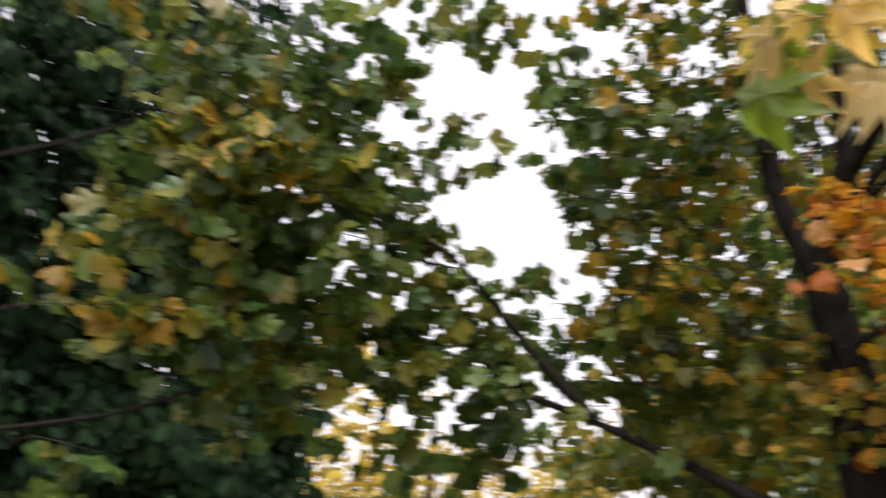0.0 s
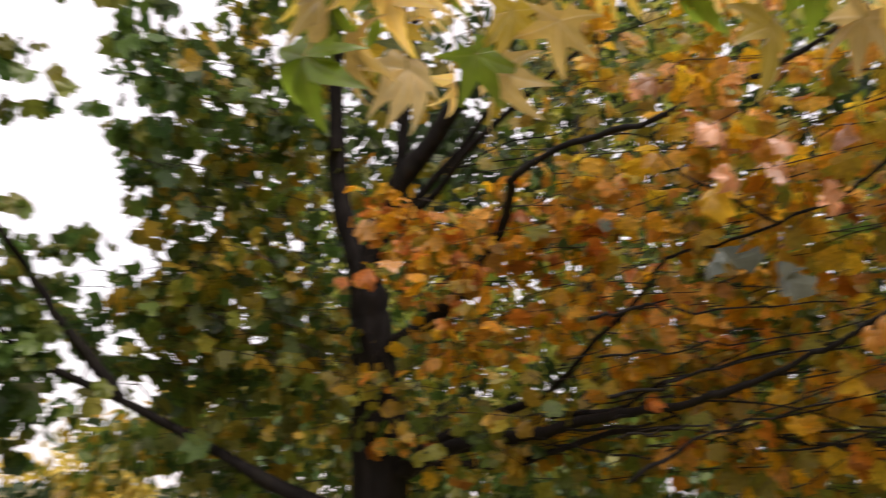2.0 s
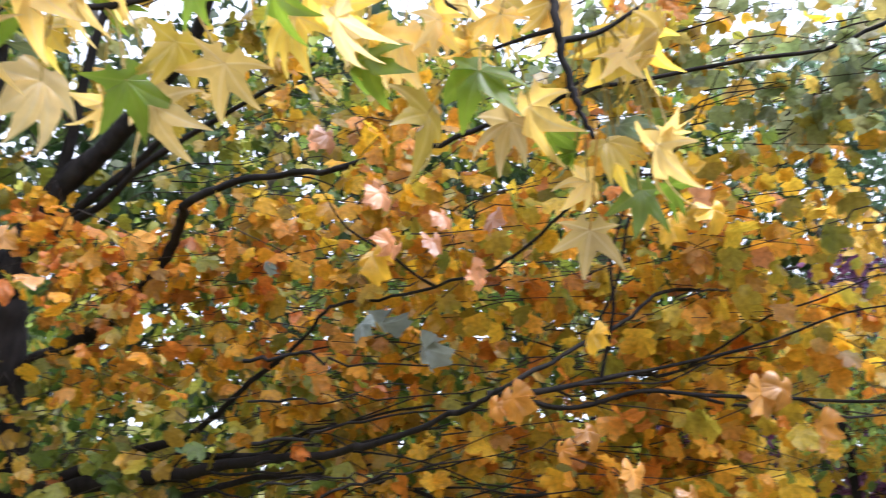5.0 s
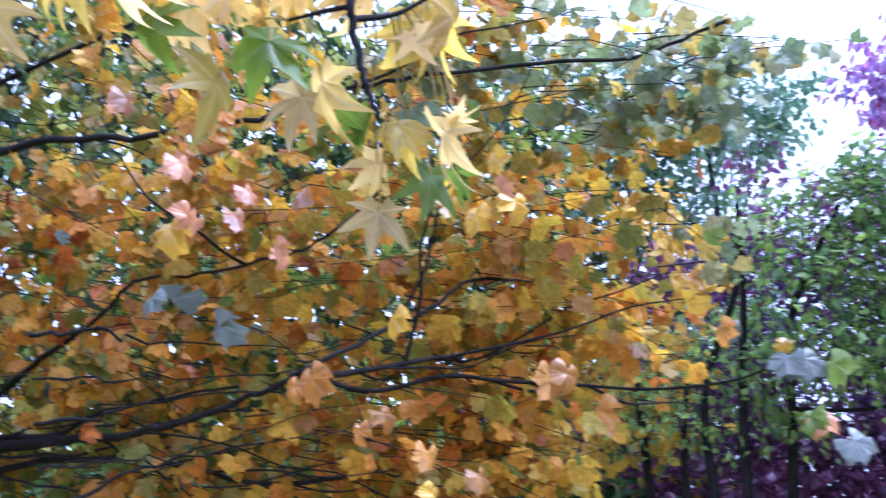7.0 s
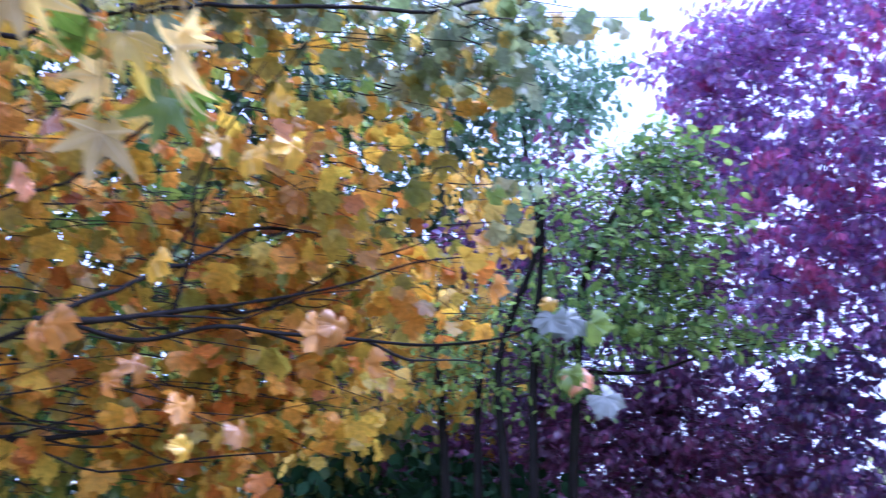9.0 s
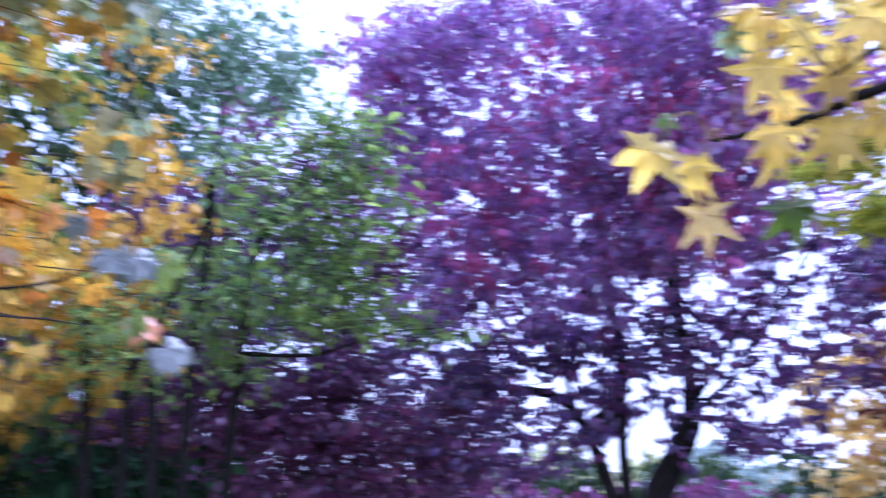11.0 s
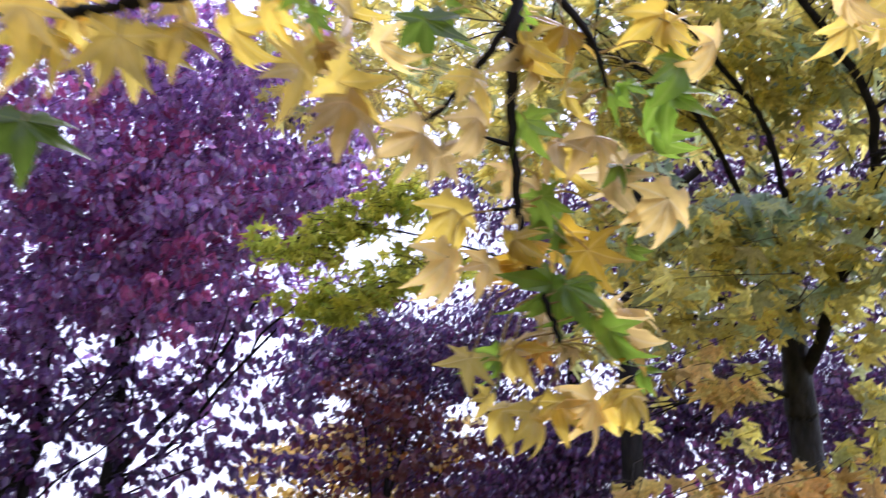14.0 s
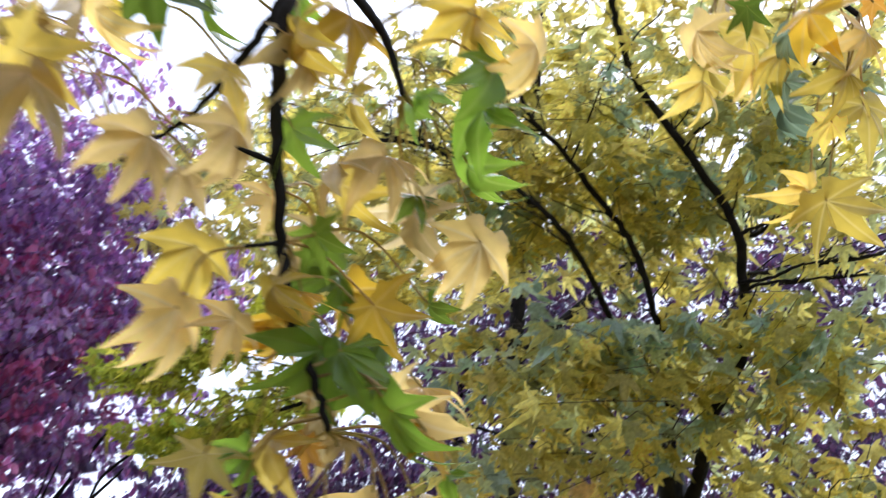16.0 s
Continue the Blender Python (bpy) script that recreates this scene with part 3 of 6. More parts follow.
crown(maple, [
    (1.58, 1.51, 2.51, 0.28, 0.18, 330), (1.72, 1.80, 2.19, 0.33, 0.18, 330), (1.89, 1.44, 2.23, 0.30, 0.17, 330), (1.82, 1.64, 1.85, 0.31, 0.16, 360), (2.07, 1.46, 1.96, 0.28, 0.18, 330), (1.98, 1.24, 2.38, 0.25, 0.17, 300), (1.84, 1.44, 2.87, 0.34, 0.19, 260), (2.25, 1.33, 2.11, 0.22, 0.19, 220), (1.94, 1.38, 1.91, 0.24, 0.18, 200), (1.98, 1.33, 2.18, 0.17, 0.16, 120),
] + [
    (2.25, 1.39, 1.85, 0.24, 0.14, 220), (1.59, 1.87, 1.78, 0.31, 0.16, 50), (1.90, 1.58, 1.75, 0.30, 0.16, 190), (2.16, 1.50, 2.15, 0.32, 0.19, 300), (2.37, 1.25, 2.36, 0.26, 0.19, 230), (2.25, 1.29, 2.63, 0.30, 0.16, 250), (2.56, 1.21, 2.20, 0.26, 0.15, 180), (2.01, 1.34, 2.77, 0.29, 0.12, 170), (2.09, 1.51, 1.71, 0.20, 0.10, 140), (1.83, 1.72, 2.50, 0.37, 0.20, 200),
    (1.75, 1.30, 2.97, 0.22, 0.08, 60), (1.95, 1.12, 2.98, 0.20, 0.08, 40), (2.21, 0.99, 2.76, 0.16, 0.09, 40), (2.37, 0.95, 2.74, 0.14, 0.08, 30),
], MAPLE, 0.043, MAPLE_AMBER, 22, (0.95, 3.65, 2.33), TWIG, picked=100, fill=0.36, flat=0.55)
crown(maple, [
    (1.05, 3.47, 1.96, 0.50, 0.21, 180), (1.24, 4.30, 2.36, 0.63, 0.39, 250), (0.72, 4.36, 2.63, 0.57, 0.42, 150), (1.47, 3.87, 3.22, 0.58, 0.41, 150), (1.88, 2.99, 2.55, 0.62, 0.38, 420),
    (2.14, 2.55, 2.07, 0.56, 0.33, 420), (1.54, 3.19, 1.77, 0.60, 0.18, 320), (1.57, 3.00, 3.22, 0.49, 0.27, 280), (2.09, 2.55, 2.24, 0.52, 0.35, 380), (2.45, 2.10, 2.57, 0.52, 0.35, 320),
    (2.25, 2.22, 1.66, 0.53, 0.18, 300), (1.46, 2.78, 1.87, 0.45, 0.18, 160), (1.72, 2.25, 1.82, 0.39, 0.16, 110),
], MAPLE, 0.046, MAPLE_OLIVE, 23, (0.95, 3.65, 2.33), TWIG, fill=0.6, flat=0.5)
crown(maple, [
    (0.51, 3.75, 3.42, 0.51, 0.43, 330), (0.30, 4.00, 2.84, 0.46, 0.40, 290), (0.57, 3.88, 2.41, 0.52, 0.33, 330), (1.05, 4.16, 2.97, 0.49, 0.46, 250), (0.35, 3.72, 3.92, 0.42, 0.33, 250),
    (0.80, 4.11, 1.93, 0.63, 0.28, 330), (0.14, 4.03, 2.35, 0.25, 0.22, 100), (0.94, 3.64, 3.68, 0.50, 0.35, 130), (0.54, 3.88, 3.19, 0.42, 0.33, 120), (0.91, 3.74, 3.80, 0.58, 0.26, 110), (1.56, 3.27, 3.82, 0.56, 0.22, 160),
], MAPLE, 0.064, MAPLE_OLIVE, 24, (0.95, 3.65, 2.33), TWIG, name="shaded_crown", fill=0.5, label="olive and green leaves in the shade of the crown")
crown(maple, [
    (-1.14, 3.46, 2.99, 0.40, 0.29, 330), (-0.90, 3.63, 2.70, 0.29, 0.29, 220), (-1.28, 3.46, 2.53, 0.41, 0.31, 230), (-0.71, 3.58, 3.24, 0.19, 0.30, 60), (-1.16, 3.44, 3.50, 0.42, 0.31, 190), (-0.75, 3.98, 2.22, 0.33, 0.22, 120), (-0.10, 3.73, 3.53, 0.14, 0.34, 90), (-0.15, 3.91, 3.13, 0.17, 0.11, 60), (-0.32, 4.07, 2.01, 0.36, 0.17, 50),
] + [
    (-0.74, 3.52, 3.78, 0.31, 0.17, 80), (-1.12, 3.68, 2.26, 0.32, 0.19, 90), (-0.99, 3.78, 2.44, 0.24, 0.16, 120), (-0.56, 3.86, 2.49, 0.19, 0.11, 60), (-0.36, 3.95, 2.62, 0.17, 0.17, 60), (-0.41, 3.54, 3.82, 0.20, 0.17, 60), (-0.75, 3.84, 2.44, 0.16, 0.24, 90), (-0.57, 3.91, 2.23, 0.22, 0.19, 100), (-0.93, 3.92, 2.19, 0.22, 0.16, 110), (-0.69, 4.10, 2.03, 0.2, 0.14, 90), (-0.93, 3.96, 1.81, 0.22, 0.14, 80), (-0.54, 4.24, 1.82, 0.22, 0.12, 70),
], MAPLE, 0.066, MAPLE_GREEN, 25, (0.95, 3.65, 2.33), None, fill=0.55, name="green_crown", label="green leaves with a few turning gold")
crown(maple, [
    (-0.11, 4.42, 2.50, 0.45, 0.33, 170), (0.02, 4.07, 3.55, 0.33, 0.36, 150), (0.17, 4.18, 3.01, 0.38, 0.44, 260), (0.39, 4.25, 2.30, 0.48, 0.37, 300), (-0.05, 4.48, 2.14, 0.42, 0.27, 60), (0.33, 4.30, 1.78, 0.48, 0.23, 130),
    (0.78, 4.41, 2.29, 0.60, 0.45, 200), (0.61, 4.30, 3.22, 0.58, 0.43, 150),
], MAPLE_FAR, 0.064, MAPLE_GREEN, 27, (0.95, 3.65, 2.33), TWIG, name="green_crown", label="green leaves with a few turning gold")
crown(maple, [(2.08, 0.71, 2.77, 0.20, 0.09, 75), (2.29, 0.58, 2.88, 0.10, 0.08, 26), (1.97, 0.94, 2.79, 0.19, 0.09, 60), (2.26, 0.74, 2.37, 0.11, 0.06, 24), (2.22, 0.94, 2.80, 0.20, 0.08, 60), (1.74, 1.27, 2.81, 0.23, 0.08, 60), (1.99, 1.00, 2.98, 0.20, 0.08, 30), (2.16, 0.84, 2.97, 0.16, 0.08, 30), (1.80, 1.20, 3.02, 0.20, 0.06, 24)],
      MAPLE, 0.043, PALE_TIP, 26, (0.95, 3.65, 2.33), TWIG, spread=0.12, name="green_tip", label="green leaves at the branch tips")

# ---- the green tree beside it, with dark growth behind ----
GREEN_FOOT = (-3.48, 3.01, -0.05)
green_tree = thing("green_tree", GREEN_FOOT, "leafy green tree with first orange leaves", "tree")
stem("trunk", green_tree, [GREEN_FOOT, (-3.48, 3.01, 1.53), (-3.51, 2.85, 2.46), (-3.44, 2.64, 3.42), (-3.32, 2.44, 4.44)], 0.12, 0.05, BARK_DARK, 31, 12)
stem("limb", green_tree, [(-3.52, 2.92, 2.10), (-2.46, 3.29, 2.48), (-1.92, 3.10, 2.66), (-1.46, 2.98, 2.70)], 0.013, 0.005, BARK_DARK, 32)
stem("limb", green_tree, [(-3.48, 2.76, 2.81), (-2.35, 3.21, 3.22), (-1.82, 3.10, 3.35), (-1.34, 3.05, 3.42)], 0.013, 0.005, BARK_DARK, 33)
stem("limb", green_tree, [(-3.50, 2.98, 1.75), (-2.35, 3.46, 1.93), (-1.79, 3.43, 2.05), (-1.37, 3.51, 2.08)], 0.013, 0.005, BARK_DARK, 34)
crown(green_tree, [
    (-1.45, 3.08, 3.28, 0.46, 0.36, 400), (-1.75, 2.88, 2.88, 0.37, 0.27, 280), (-1.44, 2.99, 2.70, 0.43, 0.26, 340), (-1.77, 3.03, 2.39, 0.44, 0.24, 180), (-1.45, 3.32, 2.35, 0.45, 0.30, 340),
    (-1.52, 3.57, 2.05, 0.37, 0.26, 150), (-2.10, 3.00, 2.16, 0.43, 0.30, 40), (-2.29, 2.70, 3.45, 0.38, 0.16, 24), (-1.94, 2.67, 1.68, 0.25, 0.16, 40),
    (-1.16, 3.23, 3.65, 0.30, 0.24, 130), (-1.78, 2.98, 3.59, 0.41, 0.24, 150),
], MAPLE, 0.074, MAPLE_GREEN, 35, (-3.51, 2.85, 2.46), TWIG, picked=120, fill=0.5, droop=0.8)
crown(green_tree, [(-1.29, 2.72, 2.95, 0.29, 0.16, 70), (-1.83, 2.50, 2.41, 0.24, 0.13, 18), (-1.59, 2.68, 2.30, 0.24, 0.13, 30), (-1.37, 2.78, 2.74, 0.25, 0.13, 40), (-1.14, 2.99, 3.01, 0.26, 0.21, 60), (-1.56, 2.62, 3.33, 0.31, 0.14, 24)],
      MAPLE, 0.07, MAPLE_OLIVE, 36, (-3.51, 2.85, 2.46), TWIG, name="turning_foliage", label="leaves turning gold and orange")
DARK_FOOT = (-4.53, 6.59, -0.05)
dark_tree = thing("evergreen_tree", DARK_FOOT, "dense dark evergreen tree, deep shade put into its leaf colour", "tree")
stem("trunk", dark_tree, [DARK_FOOT, (-4.57, 6.56, 1.95), (-4.56, 5.99, 4.31), (-4.22, 4.79, 7.36)], 0.2, 0.05, BARK_DARK, 41, 10)
# the dark gap beside the maple: shade given by near-black leaf colour
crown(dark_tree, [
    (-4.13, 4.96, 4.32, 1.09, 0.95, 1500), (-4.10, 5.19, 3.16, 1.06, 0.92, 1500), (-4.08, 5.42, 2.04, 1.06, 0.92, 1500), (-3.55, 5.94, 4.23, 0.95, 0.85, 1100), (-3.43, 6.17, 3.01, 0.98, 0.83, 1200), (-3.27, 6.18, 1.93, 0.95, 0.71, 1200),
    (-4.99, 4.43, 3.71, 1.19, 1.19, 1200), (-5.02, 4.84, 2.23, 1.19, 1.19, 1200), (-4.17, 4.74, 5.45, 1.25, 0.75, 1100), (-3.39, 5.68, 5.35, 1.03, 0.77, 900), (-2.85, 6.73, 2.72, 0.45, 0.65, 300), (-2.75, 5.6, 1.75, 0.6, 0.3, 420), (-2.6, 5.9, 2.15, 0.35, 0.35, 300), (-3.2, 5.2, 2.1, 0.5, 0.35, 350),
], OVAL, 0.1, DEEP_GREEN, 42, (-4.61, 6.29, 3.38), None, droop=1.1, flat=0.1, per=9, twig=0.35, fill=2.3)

# ---- low growth closing the view under the crowns ----
for k, (foot, blobs, material, words) in enumerate((
        ((-4.77, 7.63, -0.05), [(-6.09, 6.62, 1.75, 1.22, 0.55, 900), (-4.99, 7.49, 1.68, 1.22, 0.49, 900), (-3.83, 8.14, 1.60, 0.92, 0.37, 500)], DEEP_GREEN, "dark green hedge shrub, shade put into its leaf colour"),
        ((0.56, 7.98, -0.05), [(-0.12, 7.99, 2.04, 0.71, 0.38, 500), (0.83, 7.93, 2.24, 0.87, 0.60, 800), (1.77, 7.75, 2.51, 0.98, 0.87, 900)], MAPLE_OLIVE, "olive green shrub behind the maple"),
        ((2.55, 7.73, -0.05), [(1.53, 7.46, 2.11, 1.02, 0.56, 800), (3.04, 7.01, 1.91, 1.12, 0.36, 700), (4.51, 6.18, 1.96, 1.22, 0.36, 700), (5.74, 5.05, 1.99, 1.22, 0.41, 700), (6.52, 3.99, 2.00, 1.02, 0.46, 700)], MAPLE_GREEN, "mid green shrub behind the maple"),
        ((6.62, 3.29, -0.05), [(6.30, 3.81, 1.63, 0.95, 0.43, 700), (6.84, 2.84, 1.57, 0.76, 0.33, 600)], DEEP_GREEN, "dark green shrub, shade put into its leaf colour"),
        ((10.46, 0.50, -0.05), [(10.47, 0.42, 1.55, 0.81, 0.41, 500), (10.47, -0.44, 1.29, 0.81, 0.27, 300), (10.31, -1.90, 1.28, 1.09, 0.24, 400)], MAROON, "low maroon shrub in the shade"),
        ((7.80, -7.69, -0.05), [(9.01, -6.25, 2.39, 1.36, 0.47, 700), (7.54, -7.89, 2.51, 1.49, 0.61, 800), (6.12, -8.91, 2.94, 1.36, 0.95, 900), (4.61, -9.68, 4.30, 1.70, 1.09, 900)], MAROON, "dark maroon shrub behind the sweetgum"))):
    low = thing("shrub", foot, words, "shrub")
    stem("trunk", low, [foot, (foot[0], foot[1], 0.5), (foot[0] + 0.1, foot[1], 1.3)], 0.05, 0.02, BARK_DARK, 45 + k)
    crown(low, blobs, OVAL, 0.11, material, 45 + k, (foot[0], foot[1], 1.0), None, twig=0.35, per=9)

# ---- trees behind the maple ----
LIME_FOOT = (4.17, 7.58, -0.05)
lime_tree = thing("lime_green_tree", LIME_FOOT, "lime green and yellow tree seen through the maple", "tree")
stem("trunk", lime_tree, [LIME_FOOT, (4.16, 7.58, 1.97), (4.00, 7.31, 3.94), (3.46, 6.45, 6.58)], 0.13, 0.04, BARK_GREY, 51)
crown(lime_tree, [
    (3.78, 7.13, 3.75, 1.45, 1.11, 900), (4.06, 6.16, 5.52, 1.28, 0.95, 800), (1.91, 8.22, 3.86, 1.17, 1.17, 500), (3.26, 7.64, 2.44, 1.67, 0.78, 700), (5.63, 5.90, 4.23, 1.48, 1.14, 700), (6.23, 5.79, 2.60, 1.48, 0.91, 700),
    (5.16, 5.35, 5.85, 1.25, 0.74, 500), (5.00, 6.89, 2.53, 1.37, 0.80, 600), (7.29, 4.88, 3.44, 1.19, 1.31, 500), (6.80, 4.32, 5.52, 1.31, 1.07, 500), (6.57, 4.79, 2.31, 1.09, 0.54, 400), (6.99, 3.87, 3.24, 0.81, 1.09, 400),
], OVAL, 0.10, LIME, 52, (3.90, 7.37, 3.93), None, twig=0.35, fill=1.2)
BACK_FOOT = (3.79, 11.53, -0.05)
back_tree = thing("dark_green_tree", BACK_FOOT, "dark green tree behind the maple", "tree")
stem("trunk", back_tree, [BACK_FOOT, (3.71, 11.53, 2.46), (2.68, 10.22, 8.34)], 0.18, 0.05, BARK_GREY, 55)
crown(back_tree, [(5.08, 9.75, 5.48, 2.57, 2.34, 1500), (7.40, 7.72, 6.26, 2.57, 2.50, 1500), (7.62, 8.05, 2.90, 2.69, 1.49, 1300), (4.68, 10.09, 2.45, 2.69, 1.27, 1100), (9.50, 5.83, 5.02, 2.18, 2.34, 500), (9.51, 5.76, 2.56, 2.09, 1.12, 400), (2.00, 11.41, 2.61, 1.72, 1.01, 350), (3.01, 11.03, 3.81, 1.72, 2.03, 900), (2.90, 10.41, 5.94, 2.03, 1.95, 900), (5.15, 8.57, 7.58, 2.03, 1.25, 700), (9.89, 4.84, 3.63, 2.24, 1.94, 350), (8.60, 5.82, 5.75, 2.24, 1.94, 600), (9.41, 3.89, 2.02, 1.36, 0.61, 350)],
      OVAL, 0.15, DARK_LEAF, 56, (4.75, 10.71, 4.82), None, twig=0.5, fill=2.4)
GOLD_FOOT = (-2.30, 10.76, -0.05)
gold_tree = thing("yellow_tree", GOLD_FOOT, "bright yellow autumn tree in open light", "tree")
stem("trunk", gold_tree, [GOLD_FOOT, (-2.30, 10.76, 1.77), (-2.23, 10.72, 2.61)], 0.1, 0.03, BARK_GREY, 57)
crown(gold_tree, [(-3.08, 10.54, 2.24, 0.75, 0.75, 420), (-2.30, 10.75, 1.91, 0.97, 0.52, 420), (-0.77, 11.37, 1.79, 0.85, 0.39, 300), (-2.98, 10.88, 3.23, 0.70, 0.46, 160), (-3.62, 10.87, 3.39, 0.63, 0.47, 120), (-3.76, 10.53, 2.31, 0.46, 0.76, 200), (-4.48, 10.25, 2.15, 0.61, 0.76, 160), (-1.77, 11.04, 2.20, 0.53, 0.38, 100), (-0.19, 11.00, 1.66, 0.60, 0.22, 120)],
      OVAL, 0.11, BRIGHT_YELLOW, 58, (-2.30, 10.74, 2.18), None, twig=0.3, fill=0.95)

# ---- small trees beyond the maple's tips ----
TEAL_FOOT = (11.88, 3.65, -0.05)
teal_tree = thing("blue_green_tree", TEAL_FOOT, "airy blue-green tree against the sky", "tree")
stem("trunk", teal_tree, [TEAL_FOOT, (11.89, 3.66, 1.52), (11.55, 3.67, 4.32), (10.59, 3.57, 7.37)], 0.14, 0.03, BARK_GREY, 61)
crown(teal_tree, [(10.47, 3.60, 6.71, 1.20, 0.72, 600), (10.62, 3.00, 7.23, 0.90, 0.49, 320), (10.03, 4.19, 7.49, 0.98, 0.73, 330), (10.08, 4.74, 6.49, 0.96, 0.88, 330), (11.02, 2.61, 6.68, 0.41, 0.33, 60), (10.75, 3.67, 5.49, 1.02, 0.63, 300), (10.28, 3.56, 7.90, 0.50, 0.41, 60), (10.23, 5.28, 4.89, 1.26, 1.26, 500), (10.76, 4.49, 3.42, 1.55, 1.16, 600), (10.22, 5.75, 2.68, 1.55, 1.16, 600), (11.02, 3.41, 4.18, 1.55, 0.93, 500), (9.18, 5.49, 6.87, 1.57, 1.26, 500)],
      OVAL, 0.11, TEAL, 62, (11.35, 3.62, 5.10), TWIG, twig=0.35, fill=2.1)
AMBER_FOOT = (8.66, 3.67, -0.05)
amber_tree = thing("amber_tree", AMBER_FOOT, "slender tree with amber yellow leaves", "tree")
stem("trunk", amber_tree, [AMBER_FOOT, (8.66, 3.67, 1.56), (8.39, 3.72, 3.61), (7.82, 3.44, 5.90)], 0.06, 0.02, BARK_GREY, 65)
crown(amber_tree, [
    (7.82, 3.00, 5.81, 0.43, 0.18, 55), (7.64, 3.41, 5.80, 0.49, 0.37, 60), (7.97, 3.15, 4.91, 0.42, 0.24, 50), (7.94, 3.61, 4.45, 0.48, 0.24, 60), (7.97, 3.47, 3.91, 0.35, 0.23, 45), (7.55, 3.91, 5.49, 0.55, 0.49, 70), (8.07, 3.49, 2.09, 0.20, 0.46, 75), (7.88, 3.86, 2.19, 0.34, 0.34, 40), (6.16, 2.20, 3.46, 0.40, 0.18, 80),
] + [
    (5.85, 2.69, 3.05, 0.61, 0.35, 230), (5.95, 2.38, 3.85, 0.40, 0.27, 110), (5.89, 2.86, 2.38, 0.61, 0.35, 200), (6.04, 2.36, 2.79, 0.35, 0.26, 110), (5.81, 3.32, 2.74, 0.67, 0.54, 230), (5.80, 3.50, 2.05, 0.67, 0.31, 180), (5.73, 3.24, 3.12, 0.49, 0.58, 180), (7.99, 3.12, 2.07, 0.34, 0.34, 60),
],
      OVAL, 0.10, AMBER, 66, (8.24, 3.68, 4.18), TWIG, twig=0.3)
BUSH_FOOT = (5.76, 1.80, -0.05)
bush = thing("young_green_tree", BUSH_FOOT, "young many-stemmed tree with soft green leaves", "tree")
for k, pts in enumerate((
        [(5.58, 1.99, -0.05), (5.58, 1.99, 1.54), (5.51, 2.00, 2.41), (5.37, 1.69, 3.07), (5.27, 1.63, 3.41)],
        [(5.55, 1.79, -0.05), (5.55, 1.79, 1.54), (5.51, 1.76, 2.33), (5.38, 1.64, 3.10), (5.22, 1.58, 3.58)],
        [(5.82, 1.61, -0.05), (5.82, 1.61, 1.53), (5.69, 1.51, 2.34), (5.51, 1.40, 2.90), (5.32, 1.01, 3.49)],
        [(5.69, 2.23, -0.05), (5.69, 2.23, 1.54), (5.67, 2.22, 2.15), (5.63, 2.13, 2.66)],
        [(5.78, 2.51, -0.05), (5.78, 2.51, 1.54), (5.69, 2.54, 2.54), (5.60, 2.50, 2.99)])):
    stem("trunk", bush, pts, 0.042, 0.014, BARK_DARK, 70 + k, 9)
stem("limb", bush, [(5.69, 1.51, 2.34), (5.62, 1.02, 2.31), (5.58, 0.58, 2.42), (5.61, 0.19, 2.45)], 0.014, 0.004, BARK_DARK, 76)
crown(bush, [
    (5.31, 0.79, 3.62, 0.32, 0.18, 330), (5.30, 0.79, 3.37, 0.32, 0.18, 300), (5.35, 1.02, 3.05, 0.46, 0.25, 420), (5.41, 0.49, 3.17, 0.21, 0.09, 60), (5.44, 1.12, 2.64, 0.49, 0.25, 450),
    (5.46, 0.76, 2.84, 0.32, 0.18, 210), (5.59, 0.33, 2.49, 0.32, 0.09, 120), (5.35, 1.39, 3.42, 0.33, 0.29, 260), (5.54, 1.75, 2.77, 0.37, 0.45, 300), (5.59, 2.07, 2.43, 0.42, 0.46, 260), (5.71, 1.49, 2.31, 0.34, 0.22, 120),
    (5.53, 0.71, 2.57, 0.32, 0.14, 150), (5.62, 2.48, 2.45, 0.35, 0.43, 180),
], OVAL, 0.055, BUSH, 78, (5.57, 1.60, 2.85), TWIG, droop=0.2, twig=0.24, picked=120, fill=1.25, flat=0.85)

# ---- the purple-leaved trees ----
PURPLE_FOOT = (7.38, -1.07, -0.05)
purple = thing("purple_tree", PURPLE_FOOT, "broad purple-leaved tree with dark low-forked stems", "tree")
stem("trunk", purple, [PURPLE_FOOT, (7.37, -1.07, 0.86), (7.39, -1.09, 1.03)], 0.17, 0.12, BARK_DARK, 81, 12)
stem("limb", purple, [(7.38, -1.06, 0.94), (7.43, -0.93, 1.50), (7.44, -0.78, 1.91), (7.44, -0.59, 2.15), (7.45, -0.22, 2.24), (7.35, 0.18, 2.27)], 0.07, 0.02, BARK_DARK, 82)
stem("limb", purple, [(7.38, -1.07, 0.94), (7.41, -1.08, 1.42), (7.41, -1.07, 1.75), (7.39, -1.09, 2.18), (7.30, -1.06, 2.88), (7.02, -0.96, 3.94)], 0.06, 0.02, BARK_DARK, 83)
stem("limb", purple, [(7.38, -1.09, 0.94), (7.38, -1.27, 1.42), (7.35, -1.44, 1.70), (7.31, -1.58, 1.99), (7.26, -1.59, 2.49), (7.16, -1.57, 3.09), (6.87, -1.59, 4.05), (6.59, -1.58, 5.11)], 0.07, 0.02, BARK_DARK, 84)
stem("limb", purple, [(7.31, -1.58, 1.99), (7.23, -1.81, 2.35), (7.08, -2.11, 2.78), (6.80, -2.44, 3.50)], 0.03, 0.012, BARK_DARK, 85)
